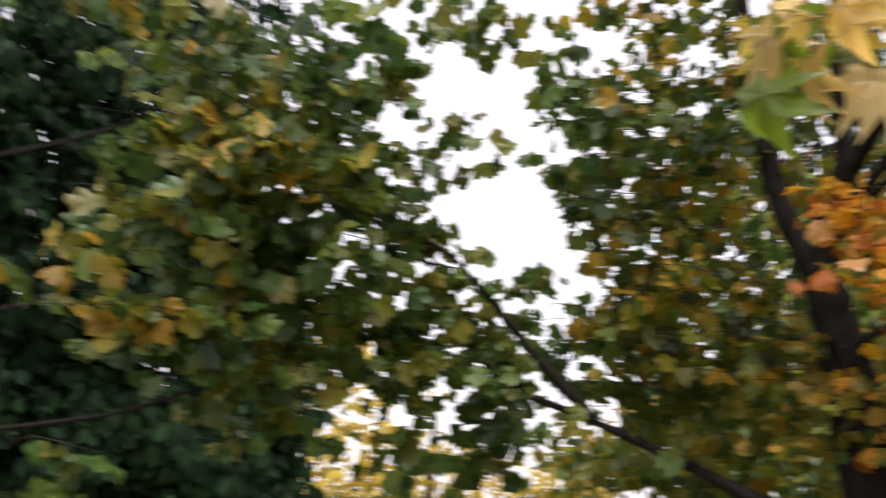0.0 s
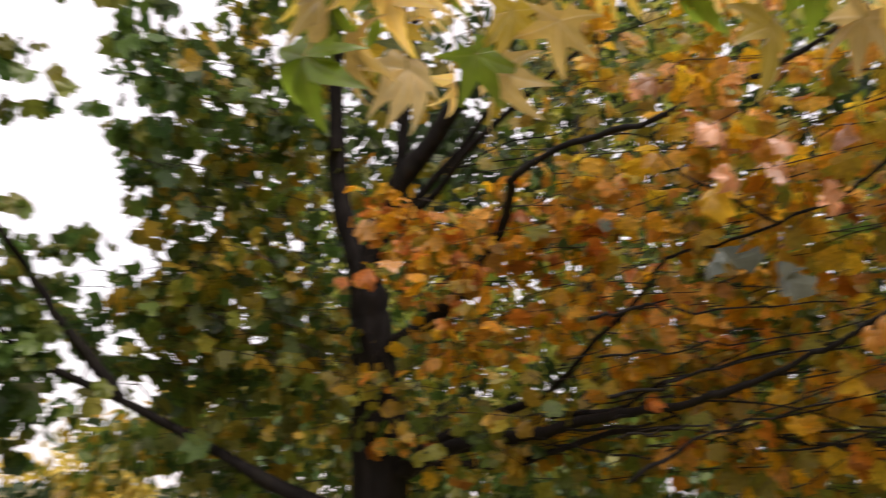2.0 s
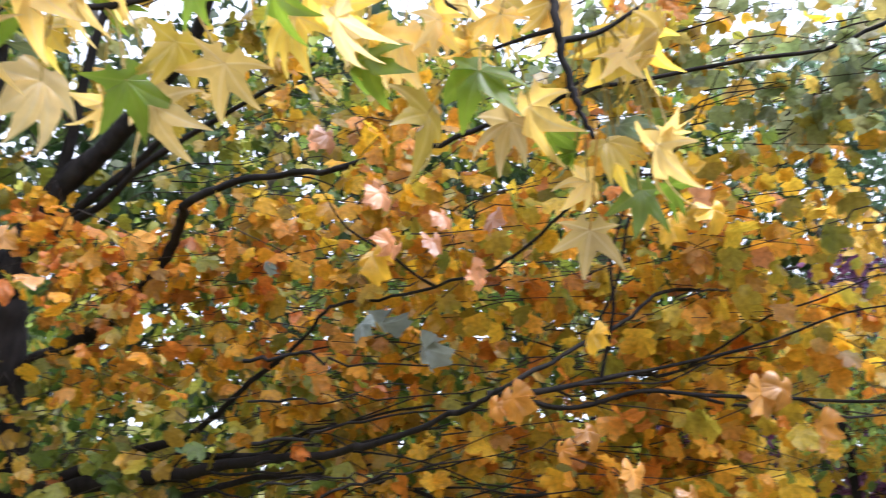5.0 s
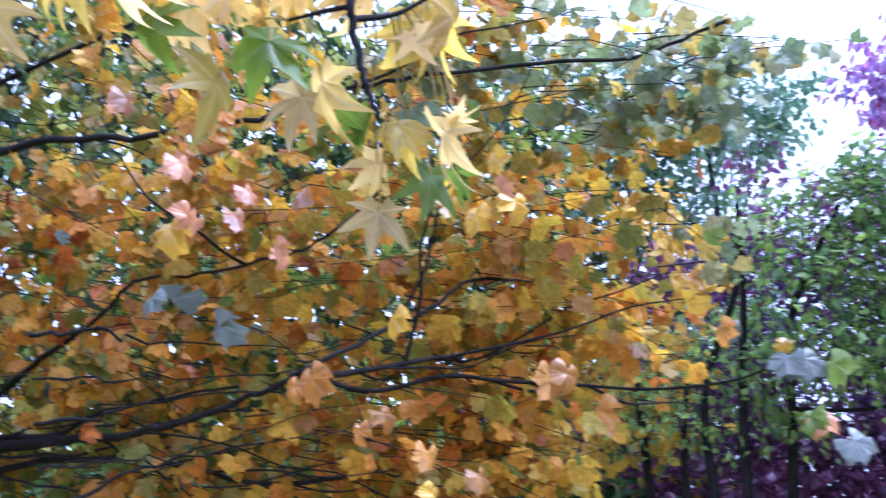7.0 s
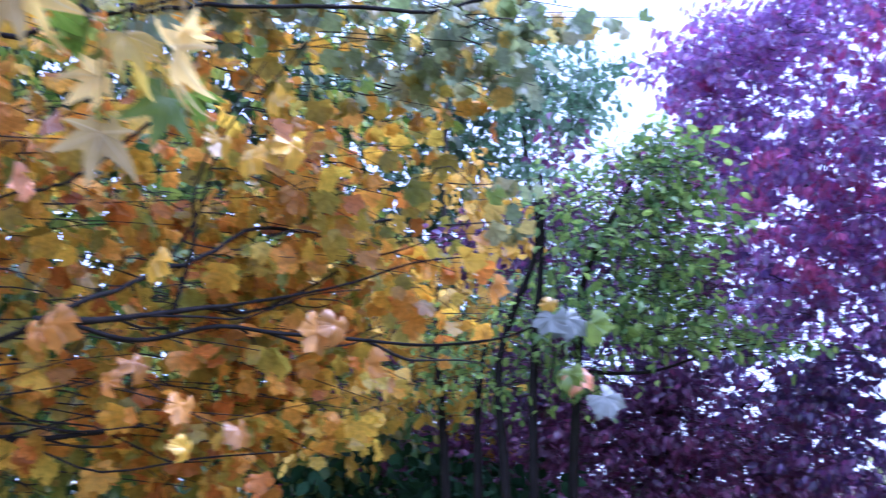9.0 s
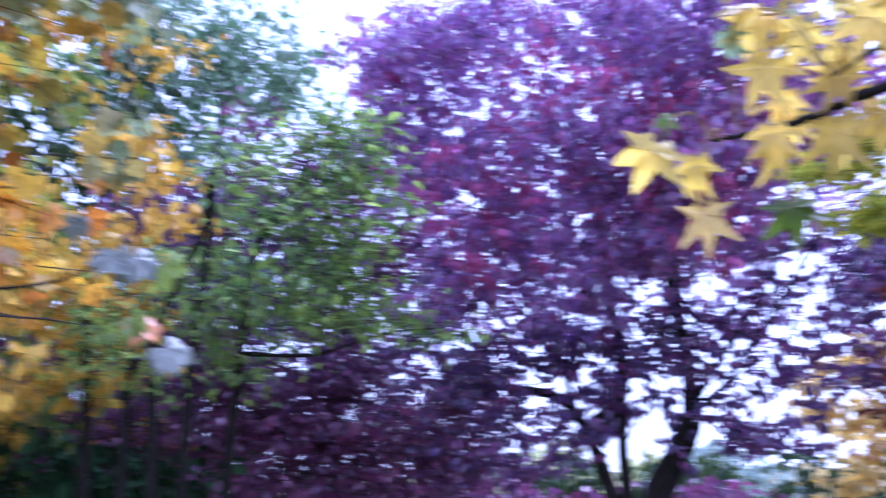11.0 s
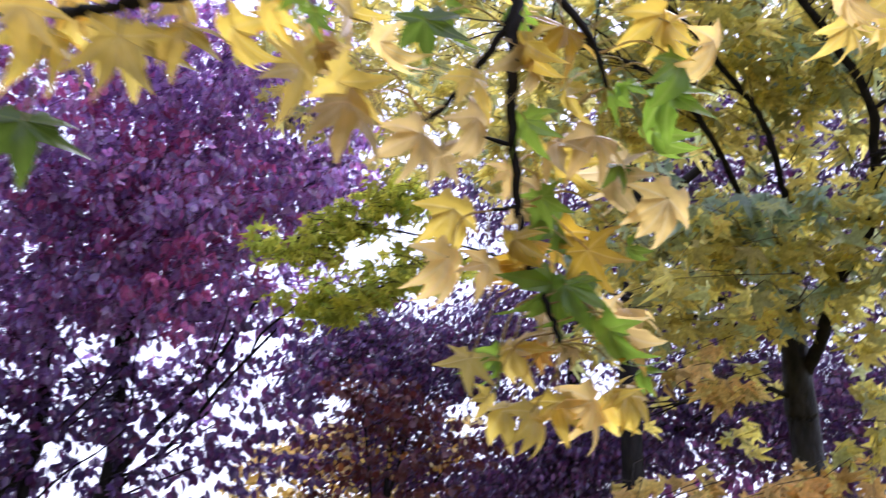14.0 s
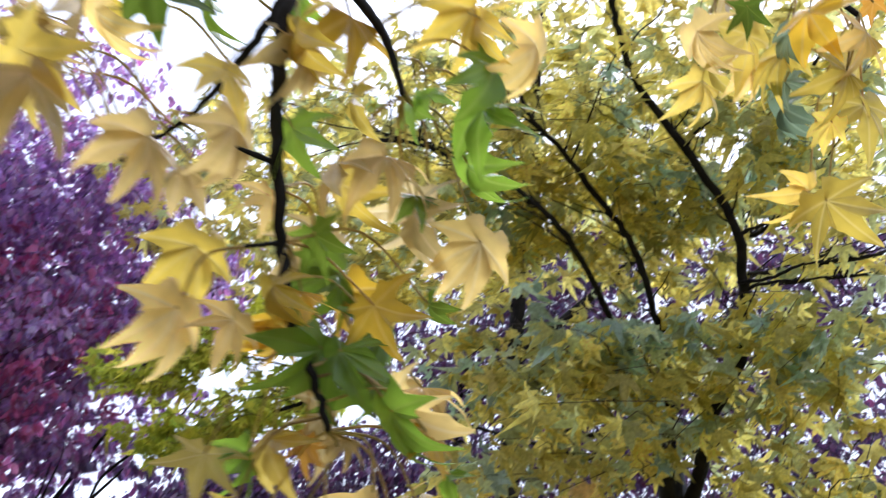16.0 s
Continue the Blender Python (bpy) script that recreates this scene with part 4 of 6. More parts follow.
stem("limb", purple, [(7.44, -0.71, 2.06), (7.39, -0.56, 2.65), (7.22, -0.27, 3.48), (6.96, 0.13, 4.26)], 0.03, 0.012, BARK_DARK, 86)
stem("limb", purple, [(7.39, -0.82, 1.87), (7.35, -1.09, 2.23), (7.24, -1.04, 2.94), (7.12, -0.97, 3.76)], 0.075, 0.03, BARK_DARK, 87)
stem("limb", purple, [(7.38, -1.09, 0.94), (7.56, -1.67, 1.88), (7.41, -1.62, 2.42), (7.31, -1.53, 3.07), (7.12, -1.47, 3.76)], 0.07, 0.025, BARK_DARK, 189)
stem("limb", purple, [(7.30, -1.58, 1.93), (7.18, -2.00, 2.35), (6.94, -2.24, 2.76), (6.74, -2.55, 3.19)], 0.022, 0.008, BARK_DARK, 88)
side_branches(purple, 30, 89, 1.1, 0.014, BARK_DARK, low=0.4)
crown(purple, [
    (6.63, 0.31, 4.93, 0.66, 0.43, 900), (6.61, -0.59, 4.96, 0.81, 0.52, 1250), (6.54, -1.53, 4.80, 0.85, 0.57, 1300), (6.77, 0.13, 4.18, 0.60, 0.46, 800), (6.61, -0.64, 3.99, 0.76, 0.49, 1150),
    (6.52, -1.50, 3.87, 0.81, 0.54, 1250), (6.85, -0.08, 3.34, 0.58, 0.36, 650), (6.81, -0.80, 3.33, 0.67, 0.36, 800), (6.68, -1.58, 3.31, 0.67, 0.36, 700), (7.05, 0.22, 2.91, 0.50, 0.27, 330), (6.95, -0.56, 2.84, 0.63, 0.27, 420),
    (6.31, -0.55, 5.63, 1.11, 0.53, 900), (6.32, -1.71, 5.31, 1.11, 0.43, 900), (6.86, 0.76, 4.85, 0.29, 0.24, 130),
], PLUM, 0.06, PURPLE, 91, (7.37, -1.22, 2.17), TWIG, droop=1.0, flat=0.1, twig=0.21, picked=150, per=14, fill=2.1)
crown(purple, [
    (6.44, -1.77, 4.88, 0.78, 0.60, 1000), (6.67, -1.76, 3.95, 0.67, 0.40, 750), (7.10, -1.00, 2.95, 0.67, 0.22, 220), (6.92, -2.30, 3.42, 0.55, 0.28, 240), (7.05, -1.97, 2.82, 0.55, 0.41, 260), (6.60, -2.69, 4.45, 0.57, 0.52, 420), (6.72, -2.20, 4.20, 0.73, 0.50, 800),
] + [
    (7.13, -0.90, 3.40, 0.81, 0.40, 520), (7.01, -1.82, 3.38, 0.67, 0.22, 260), (6.90, -1.68, 4.36, 0.91, 0.55, 700), (6.82, -2.58, 4.60, 0.43, 0.43, 420), (6.77, -2.95, 4.89, 0.39, 0.34, 300), (6.83, -3.21, 4.56, 0.29, 0.24, 160), (7.09, -2.93, 3.88, 0.40, 0.35, 160), (7.05, -2.49, 3.91, 0.28, 0.23, 120), (7.06, 0.65, 4.03, 0.42, 0.51, 260), (7.44, 0.52, 4.06, 0.35, 0.55, 260),
    (6.36, 0.76, 4.77, 0.34, 0.3, 220), (6.47, 0.55, 4.40, 0.34, 0.3, 220), (6.59, 0.73, 4.08, 0.34, 0.3, 220), (6.20, 0.37, 4.73, 0.34, 0.3, 220), (6.80, 0.49, 3.88, 0.34, 0.3, 220),
], PLUM, 0.06, PURPLE, 92, (7.37, -1.22, 2.17), TWIG, droop=1.0, flat=0.1, twig=0.17, per=16, fill=1.9)
# underside of the crown: its shade is put into a darker leaf colour
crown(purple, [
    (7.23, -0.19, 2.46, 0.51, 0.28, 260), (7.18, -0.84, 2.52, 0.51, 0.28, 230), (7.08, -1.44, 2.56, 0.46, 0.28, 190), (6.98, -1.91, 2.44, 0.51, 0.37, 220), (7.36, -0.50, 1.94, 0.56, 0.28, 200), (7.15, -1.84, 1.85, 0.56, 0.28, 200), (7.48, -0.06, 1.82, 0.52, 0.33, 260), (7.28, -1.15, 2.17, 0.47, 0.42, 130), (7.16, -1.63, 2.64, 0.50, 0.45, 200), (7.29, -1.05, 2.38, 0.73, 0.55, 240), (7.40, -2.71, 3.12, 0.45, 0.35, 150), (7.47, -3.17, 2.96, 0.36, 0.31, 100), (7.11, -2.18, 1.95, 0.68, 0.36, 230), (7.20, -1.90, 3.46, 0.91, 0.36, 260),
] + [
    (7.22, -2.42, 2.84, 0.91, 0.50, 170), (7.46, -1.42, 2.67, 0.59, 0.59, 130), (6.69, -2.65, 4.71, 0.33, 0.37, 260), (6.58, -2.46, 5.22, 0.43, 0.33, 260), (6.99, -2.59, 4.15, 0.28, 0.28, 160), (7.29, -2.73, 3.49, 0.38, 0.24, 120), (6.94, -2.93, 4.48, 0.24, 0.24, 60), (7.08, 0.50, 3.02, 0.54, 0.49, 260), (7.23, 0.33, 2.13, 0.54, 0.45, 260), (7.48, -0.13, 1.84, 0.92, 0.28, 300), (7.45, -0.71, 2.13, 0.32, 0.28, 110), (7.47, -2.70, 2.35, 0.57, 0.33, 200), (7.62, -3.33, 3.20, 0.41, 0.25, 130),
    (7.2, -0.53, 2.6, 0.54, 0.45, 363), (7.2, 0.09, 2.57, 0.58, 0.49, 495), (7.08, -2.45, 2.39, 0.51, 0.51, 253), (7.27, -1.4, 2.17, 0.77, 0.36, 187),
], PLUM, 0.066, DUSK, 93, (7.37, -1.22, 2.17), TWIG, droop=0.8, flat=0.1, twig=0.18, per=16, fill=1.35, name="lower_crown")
crown(purple, [(6.57, -1.51, 4.18, 0.73, 0.47, 750), (6.52, -1.40, 4.20, 0.47, 0.38, 260), (6.81, -1.98, 3.63, 0.56, 0.26, 160), (6.80, -1.11, 3.73, 0.38, 0.38, 220), (6.66, -0.27, 3.77, 0.60, 0.47, 260), (6.40, 0.11, 3.60, 0.67, 0.50, 260), (6.19, -1.67, 3.44, 0.50, 0.50, 220), (6.15, -0.71, 4.28, 0.68, 0.38, 220), (6.38, -1.42, 4.03, 0.38, 0.26, 150), (6.58, -0.08, 3.18, 0.38, 0.21, 170), (6.59, -2.28, 3.99, 0.39, 0.30, 170), (6.36, -0.99, 3.69, 0.47, 0.26, 160), (6.69, 0.56, 4.54, 0.42, 0.28, 170)],
      PLUM, 0.06, CRIMSON, 94, (7.37, -1.22, 2.17), None, droop=1.0, flat=0.1, twig=0.17, per=14, fill=1.3, name="crimson_crown", label="crimson-tinged leaves among the purple")
SHRUB_FOOT = (7.95, 1.33, -0.05)
shrub = thing("maroon_shrub", SHRUB_FOOT, "dark maroon-leaved shrub under the purple tree", "shrub")
stem("trunk", shrub, [SHRUB_FOOT, (7.95, 1.33, 1.44), (7.93, 1.37, 2.02), (7.85, 1.49, 2.62)], 0.05, 0.02, BARK_DARK, 95)
stem("trunk", shrub, [SHRUB_FOOT, (7.96, 1.26, 1.44), (8.01, 0.92, 2.01), (8.01, 0.50, 2.49)], 0.04, 0.015, BARK_DARK, 96)
crown(shrub, [
    (7.92, 1.15, 2.53, 0.46, 0.26, 260), (8.02, 0.82, 2.06, 0.46, 0.31, 260), (8.04, 1.37, 2.85, 0.32, 0.21, 90), (7.94, 2.60, 2.68, 0.76, 0.54, 350), (7.84, 3.04, 1.96, 0.65, 0.49, 350), (7.57, 3.62, 1.77, 0.65, 0.38, 300), (7.71, 1.88, 2.02, 0.66, 0.46, 700), (7.79, 1.04, 1.86, 0.65, 0.40, 650), (7.85, 0.25, 2.27, 0.45, 0.30, 300), (7.72, 2.09, 2.42, 0.46, 0.31, 280), (7.89, 1.40, 2.42, 0.52, 0.26, 300), (7.87, 0.33, 1.80, 0.55, 0.30, 300), (7.53, 2.93, 3.91, 0.49, 0.33, 180),
] + [
    (7.78, 2.12, 4.04, 0.65, 0.43, 330), (7.87, 1.16, 3.77, 0.63, 0.48, 420), (7.84, 0.59, 3.40, 0.52, 0.41, 380), (7.65, 1.76, 1.50, 0.90, 0.25, 500), (7.83, 0.82, 1.43, 0.75, 0.25, 400), (7.53, 2.05, 4.74, 0.33, 0.16, 60), (8.00, 1.61, 4.41, 0.72, 0.44, 260), (7.77, 2.91, 3.87, 0.50, 0.33, 160), (7.30, 4.08, 2.06, 1.09, 0.60, 500), (7.32, 4.32, 2.67, 1.22, 0.61, 420), (8.08, 2.48, 1.97, 1.09, 0.60, 420), (8.08, 2.84, 2.75, 0.83, 0.50, 260),
    (8.86, 3.12, 2.55, 0.5, 0.35, 120), (9.05, 2.56, 2.67, 0.5, 0.35, 120), (9.02, 2.82, 2.02, 0.5, 0.35, 120), (9.25, 2.03, 2.18, 0.5, 0.35, 120), (9.26, 1.78, 2.69, 0.5, 0.35, 120), (8.93, 3.10, 1.60, 0.5, 0.35, 120), (9.20, 2.31, 1.64, 0.5, 0.35, 120),
], PLUM, 0.075, MAROON, 97, (7.95, 1.32, 1.82), TWIG, droop=0.5, twig=0.26, per=8, fill=1.8)
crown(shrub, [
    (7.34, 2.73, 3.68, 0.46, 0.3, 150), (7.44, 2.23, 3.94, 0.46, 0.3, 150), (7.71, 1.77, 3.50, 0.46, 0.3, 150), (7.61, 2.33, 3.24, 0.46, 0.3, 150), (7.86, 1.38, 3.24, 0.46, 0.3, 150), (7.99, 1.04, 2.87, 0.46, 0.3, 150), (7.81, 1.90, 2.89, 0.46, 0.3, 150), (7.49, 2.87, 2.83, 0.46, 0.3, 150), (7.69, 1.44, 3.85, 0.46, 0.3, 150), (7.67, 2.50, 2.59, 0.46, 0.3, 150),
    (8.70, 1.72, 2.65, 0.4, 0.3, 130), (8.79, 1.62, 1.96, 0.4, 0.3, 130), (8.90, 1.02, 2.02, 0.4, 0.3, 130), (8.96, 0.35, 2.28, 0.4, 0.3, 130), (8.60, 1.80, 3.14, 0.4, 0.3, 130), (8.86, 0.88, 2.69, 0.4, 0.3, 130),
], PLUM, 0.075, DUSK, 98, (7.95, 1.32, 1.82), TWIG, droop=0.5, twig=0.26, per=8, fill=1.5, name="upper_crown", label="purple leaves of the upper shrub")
SECOND_FOOT = (7.49, -5.83, -0.05)
purple_far = thing("purple_tree", SECOND_FOOT, "darker purple-leaved tree behind the yellow sweetgum", "tree")
stem("trunk", purple_far, [SECOND_FOOT, (7.49, -5.83, 1.75), (7.36, -5.85, 2.80), (6.91, -5.71, 4.78)], 0.14, 0.05, BARK_DARK, 101)
stem("limb", purple_far, [(7.38, -5.85, 2.70), (6.85, -6.21, 3.10), (6.64, -6.49, 2.78), (6.24, -6.68, 2.96)], 0.04, 0.015, BARK_DARK, 102)
stem("limb", purple_far, [(7.45, -5.83, 2.32), (7.70, -5.20, 2.89), (7.89, -4.53, 3.40), (8.07, -3.86, 3.57)], 0.045, 0.012, BARK_DARK, 103)
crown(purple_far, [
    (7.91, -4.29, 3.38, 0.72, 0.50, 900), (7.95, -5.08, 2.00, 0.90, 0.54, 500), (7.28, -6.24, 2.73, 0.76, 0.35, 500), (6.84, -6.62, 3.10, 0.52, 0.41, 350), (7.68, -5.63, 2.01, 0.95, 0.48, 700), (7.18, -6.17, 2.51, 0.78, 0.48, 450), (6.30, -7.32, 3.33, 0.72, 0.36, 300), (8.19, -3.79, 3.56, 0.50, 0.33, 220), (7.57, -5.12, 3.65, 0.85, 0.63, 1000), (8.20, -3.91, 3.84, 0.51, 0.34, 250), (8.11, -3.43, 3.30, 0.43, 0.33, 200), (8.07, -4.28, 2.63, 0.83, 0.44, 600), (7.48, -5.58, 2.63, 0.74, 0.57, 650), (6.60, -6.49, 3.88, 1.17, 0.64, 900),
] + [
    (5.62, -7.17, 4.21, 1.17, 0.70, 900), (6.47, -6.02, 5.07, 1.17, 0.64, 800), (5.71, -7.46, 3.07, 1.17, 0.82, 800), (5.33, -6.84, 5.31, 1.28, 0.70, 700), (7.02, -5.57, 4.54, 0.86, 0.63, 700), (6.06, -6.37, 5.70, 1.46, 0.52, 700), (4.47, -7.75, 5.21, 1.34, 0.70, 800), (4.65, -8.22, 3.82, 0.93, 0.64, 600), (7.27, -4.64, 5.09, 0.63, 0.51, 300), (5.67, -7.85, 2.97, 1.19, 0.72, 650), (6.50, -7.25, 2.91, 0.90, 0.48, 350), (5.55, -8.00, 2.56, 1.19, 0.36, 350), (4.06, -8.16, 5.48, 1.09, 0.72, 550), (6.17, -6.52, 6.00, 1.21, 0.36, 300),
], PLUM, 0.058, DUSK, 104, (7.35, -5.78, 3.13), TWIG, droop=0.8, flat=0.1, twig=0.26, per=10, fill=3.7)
COPPER_FOOT = (7.43, -3.79, -0.05)
copper = thing("copper_tree", COPPER_FOOT, "small dark red tree with scattered copper leaves", "tree")
stem("trunk", copper, [COPPER_FOOT, (7.43, -3.79, 1.41), (7.39, -3.84, 2.07), (7.30, -3.86, 2.76)], 0.05, 0.015, BARK_DARK, 106)
for k, end in enumerate(((7.45, -3.2, 2.3), (7.1, -4.3, 2.4), (7.2, -3.5, 2.8), (7.3, -4.1, 2.9))):
    stem("limb", copper, [(7.42, -3.8, 1.2 + 0.2 * k), ((7.42 + end[0]) / 2, (end[1] - 3.8) / 2, 0.5 * (end[2] + 1.4 + 0.2 * k) - 0.1), end], 0.02, 0.006, BARK_DARK, 300 + k)
crown(copper, [(7.29, -3.51, 2.50, 0.50, 0.35, 70), (7.00, -4.06, 2.43, 0.45, 0.40, 50), (7.31, -3.33, 1.97, 0.45, 0.30, 130), (7.13, -3.93, 1.87, 0.60, 0.30, 120), (7.34, -3.03, 1.74, 0.29, 0.24, 60), (7.25, -3.70, 1.51, 0.90, 0.25, 160), (6.98, -4.37, 1.68, 0.31, 0.31, 50)],
      ROUND, 0.05, COPPER, 107, (7.41, -3.81, 1.98), TWIG, droop=0.5, twig=0.14, fill=0.9)
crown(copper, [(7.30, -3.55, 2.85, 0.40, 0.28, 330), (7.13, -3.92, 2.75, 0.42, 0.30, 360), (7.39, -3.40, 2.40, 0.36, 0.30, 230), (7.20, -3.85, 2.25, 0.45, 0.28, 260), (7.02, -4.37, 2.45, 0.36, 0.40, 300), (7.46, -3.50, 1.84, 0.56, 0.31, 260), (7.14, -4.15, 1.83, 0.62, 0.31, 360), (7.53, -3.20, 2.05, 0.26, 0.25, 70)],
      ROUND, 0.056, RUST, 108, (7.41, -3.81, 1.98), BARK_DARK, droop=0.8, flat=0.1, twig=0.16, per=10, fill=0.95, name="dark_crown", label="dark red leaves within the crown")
STRAW_FOOT = (9.3, -4.5, -0.05)
straw = thing("yellow_tree", STRAW_FOOT, "pale straw-yellow tree showing through the copper tree", "tree")
stem("trunk", straw, [STRAW_FOOT, (9.3, -4.5, 1.2), (9.2, -4.5, 2.4)], 0.07, 0.02, BARK_GREY, 305)
crown(straw, [(9.1, -3.4, 2.2, 0.3, 0.5, 200), (9.1, -3.9, 2.0, 0.5, 0.4, 420), (9.0, -4.3, 2.65, 0.5, 0.4, 420), (9.1, -3.75, 2.6, 0.3, 0.4, 200), (9.0, -4.5, 1.9, 0.6, 0.4, 420), (8.8, -4.9, 2.4, 0.5, 0.4, 200), (9.1, -3.6, 1.5, 0.5, 0.3, 200), (8.7, -5.2, 2.9, 0.35, 0.3, 80)],
      ROUND, 0.085, STRAW, 306, (9.25, -4.5, 2.0), None, droop=0.5, twig=0.25, fill=1.0)

# ---- a far hedge of dark shrubs closing the horizon ----
HEDGE_FOOT = (-9.5, 8.9, -0.03)
hedge = thing("hedge_shrub", HEDGE_FOOT, "dark green shrub in a far hedge", "shrub", "shrubs of the far hedge")
stem("trunk", hedge, [HEDGE_FOOT, (-9.5, 8.9, 0.6), (-9.4, 8.9, 1.2)], 0.05, 0.02, BARK_DARK, 180)
crown(hedge, [(-9.5, 8.9, 1.0, 1.3, 0.8, 900), (-9.0, 9.2, 1.3, 0.8, 0.6, 450), (-10.1, 8.6, 1.2, 0.8, 0.6, 450)], OVAL, 0.13, DARK_LEAF, 181, (-9.5, 8.9, 0.8), None, twig=0.3, per=9)
for k in range(1, 20):
    turn = radians(-47 + 10.6 * k)
    away = 13.0 + 1.2 * math.sin(k * 2.3)
    copy_thing(hedge, pose(away * math.sin(turn), away * math.cos(turn), -0.03, 0, 0, 73 * k))

# ---- low trees in the distance ----
for k, (foot, blobs, material, size, words) in enumerate((
        ((18.43, -1.41, -0.05), [(18.43, -1.42, 1.47, 0.73, 0.55, 500), (18.47, -0.50, 1.04, 0.73, 0.49, 250)], PALE_GREEN, 0.16, "pale yellow-green tree in the distance"),
        ((19.94, -4.72, -0.05), [(19.93, -4.74, 1.40, 1.22, 0.95, 900), (19.67, -5.67, 0.83, 1.09, 0.68, 400)], MISTY, 0.18, "misty blue-green tree in the distance"),
        ((22.66, -1.33, -0.05), [(22.66, -1.33, 1.89, 0.90, 0.45, 300), (22.43, -3.60, 1.73, 0.90, 0.37, 200)], PALE_GREEN, 0.18, "pale yellow-green tree in the distance"))):
    far = thing("distant_tree", foot, words, "tree", "trees in the distance")
    mid = Vector(foot) + Vector((0, 0, 1.0))
    stem("trunk", far, [foot, tuple(mid), (foot[0], foot[1], 1.6)], 0.14, 0.06, BARK_GREY, 110 + k)
    crown(far, blobs, OVAL, size, material, 115 + k, tuple(mid), None, twig=0.4)

# ---- a second sweetgum, farther back ----
FAR_GUM_FOOT = (5.63, -5.02, -0.05)
far_gum = thing("sweetgum_tree", FAR_GUM_FOOT, "yellow-green sweetgum standing behind the nearer one", "tree")
stem("trunk", far_gum, [FAR_GUM_FOOT, (5.62, -5.01, 2.89), (5.10, -4.78, 4.64), (4.06, -4.19, 6.46)], 0.1, 0.03, BARK_DARK, 118, 10)
stem("limb", far_gum, [(5.34, -4.90, 4.09), (4.46, -5.22, 4.61), (3.49, -5.39, 5.06), (2.70, -5.37, 5.53)], 0.04, 0.012, BARK_DARK, 119)
stem("limb", far_gum, [(5.20, -4.85, 4.41), (5.28, -4.03, 5.06), (5.25, -3.37, 5.60), (5.48, -2.81, 5.68)], 0.035, 0.01, BARK_DARK, 120)
crown(far_gum, [
    (5.11, -3.58, 5.61, 0.65, 0.39, 260), (4.36, -4.07, 5.92, 0.74, 0.48, 330), (3.89, -4.86, 5.57, 0.78, 0.52, 360), (3.16, -5.38, 5.46, 0.78, 0.56, 360), (4.54, -4.76, 5.12, 0.78, 0.30, 230), (3.81, -5.45, 4.92, 0.78, 0.30, 230), (2.98, -5.90, 4.85, 0.65, 0.56, 260),
    (3.47, -4.67, 6.15, 0.97, 0.35, 300), (2.57, -5.33, 5.93, 0.88, 0.35, 260), (5.70, -2.83, 5.74, 0.45, 0.27, 90), (4.23, -3.72, 6.53, 0.90, 0.36, 200), (4.33, -5.61, 4.11, 1.13, 0.35, 120), (5.90, -2.78, 5.29, 0.45, 0.31, 110),
    (5.35, -2.06, 4.65, 0.36, 0.2, 60), (5.01, -2.22, 4.69, 0.36, 0.2, 60), (5.25, -2.51, 4.55, 0.36, 0.2, 60), (4.86, -2.63, 4.64, 0.36, 0.2, 60), (5.60, -2.34, 4.49, 0.36, 0.2, 60), (5.46, -2.80, 4.40, 0.36, 0.2, 60), (4.58, -2.88, 4.45, 0.36, 0.2, 60), (4.90, -3.00, 4.29, 0.36, 0.2, 60), (4.25, -2.98, 4.43, 0.36, 0.2, 60), (4.49, -3.24, 4.25, 0.36, 0.2, 60), (5.26, -3.05, 4.09, 0.36, 0.2, 60), (4.86, -3.32, 4.04, 0.36, 0.2, 60),
], STAR_FAR, 0.068, GUM_YELLOW, 139, (4.93, -4.65, 5.02), TWIG, droop=1.5, flat=0.1, twig=0.24, fill=1.2)

# ---- the yellow sweetgum ----
GUM_FOOT = (3.10, -3.56, -0.05)
gum = thing("sweetgum_tree", GUM_FOOT, "sweetgum with drooping yellow star leaves, some coloured with sky sheen", "tree")
stem("trunk", gum, [GUM_FOOT, (3.08, -3.56, 1.91), (3.06, -3.53, 2.20), (3.02, -3.49, 2.48)], 0.072, 0.055, BARK_GUM, 121, 14)
stem("limb", gum, [(3.03, -3.53, 2.31), (2.88, -3.47, 2.43), (2.67, -3.33, 2.60), (2.45, -3.27, 2.80), (2.35, -3.15, 2.96), (2.28, -3.05, 3.08), (2.26, -2.82, 3.27), (2.24, -2.57, 3.43), (2.19, -2.44, 3.53), (2.13, -2.33, 3.61)], 0.028, 0.009, BARK_DARK, 122, wander=0.003, taper=1.2)
stem("branch", gum, [(2.37, -3.15, 2.94), (2.25, -3.13, 2.9), (2.13, -3.14, 2.9), (2.03, -3.14, 2.87)], 0.007, 0.003, BARK_DARK, 310, wander=0.002)
stem("branch", gum, [(2.38, -3.17, 2.92), (2.29, -3.19, 2.92), (2.19, -3.23, 2.9), (2.08, -3.26, 2.88)], 0.007, 0.003, BARK_DARK, 311, wander=0.002)
stem("branch", gum, [(2.29, -3.06, 3.06), (2.2, -3.07, 3.06), (2.12, -3.05, 3.05)], 0.007, 0.003, BARK_DARK, 312, wander=0.002)
stem("branch", gum, [(2.26, -2.79, 3.29), (2.2, -2.78, 3.31), (2.14, -2.78, 3.32)], 0.007, 0.003, BARK_DARK, 313, wander=0.002)
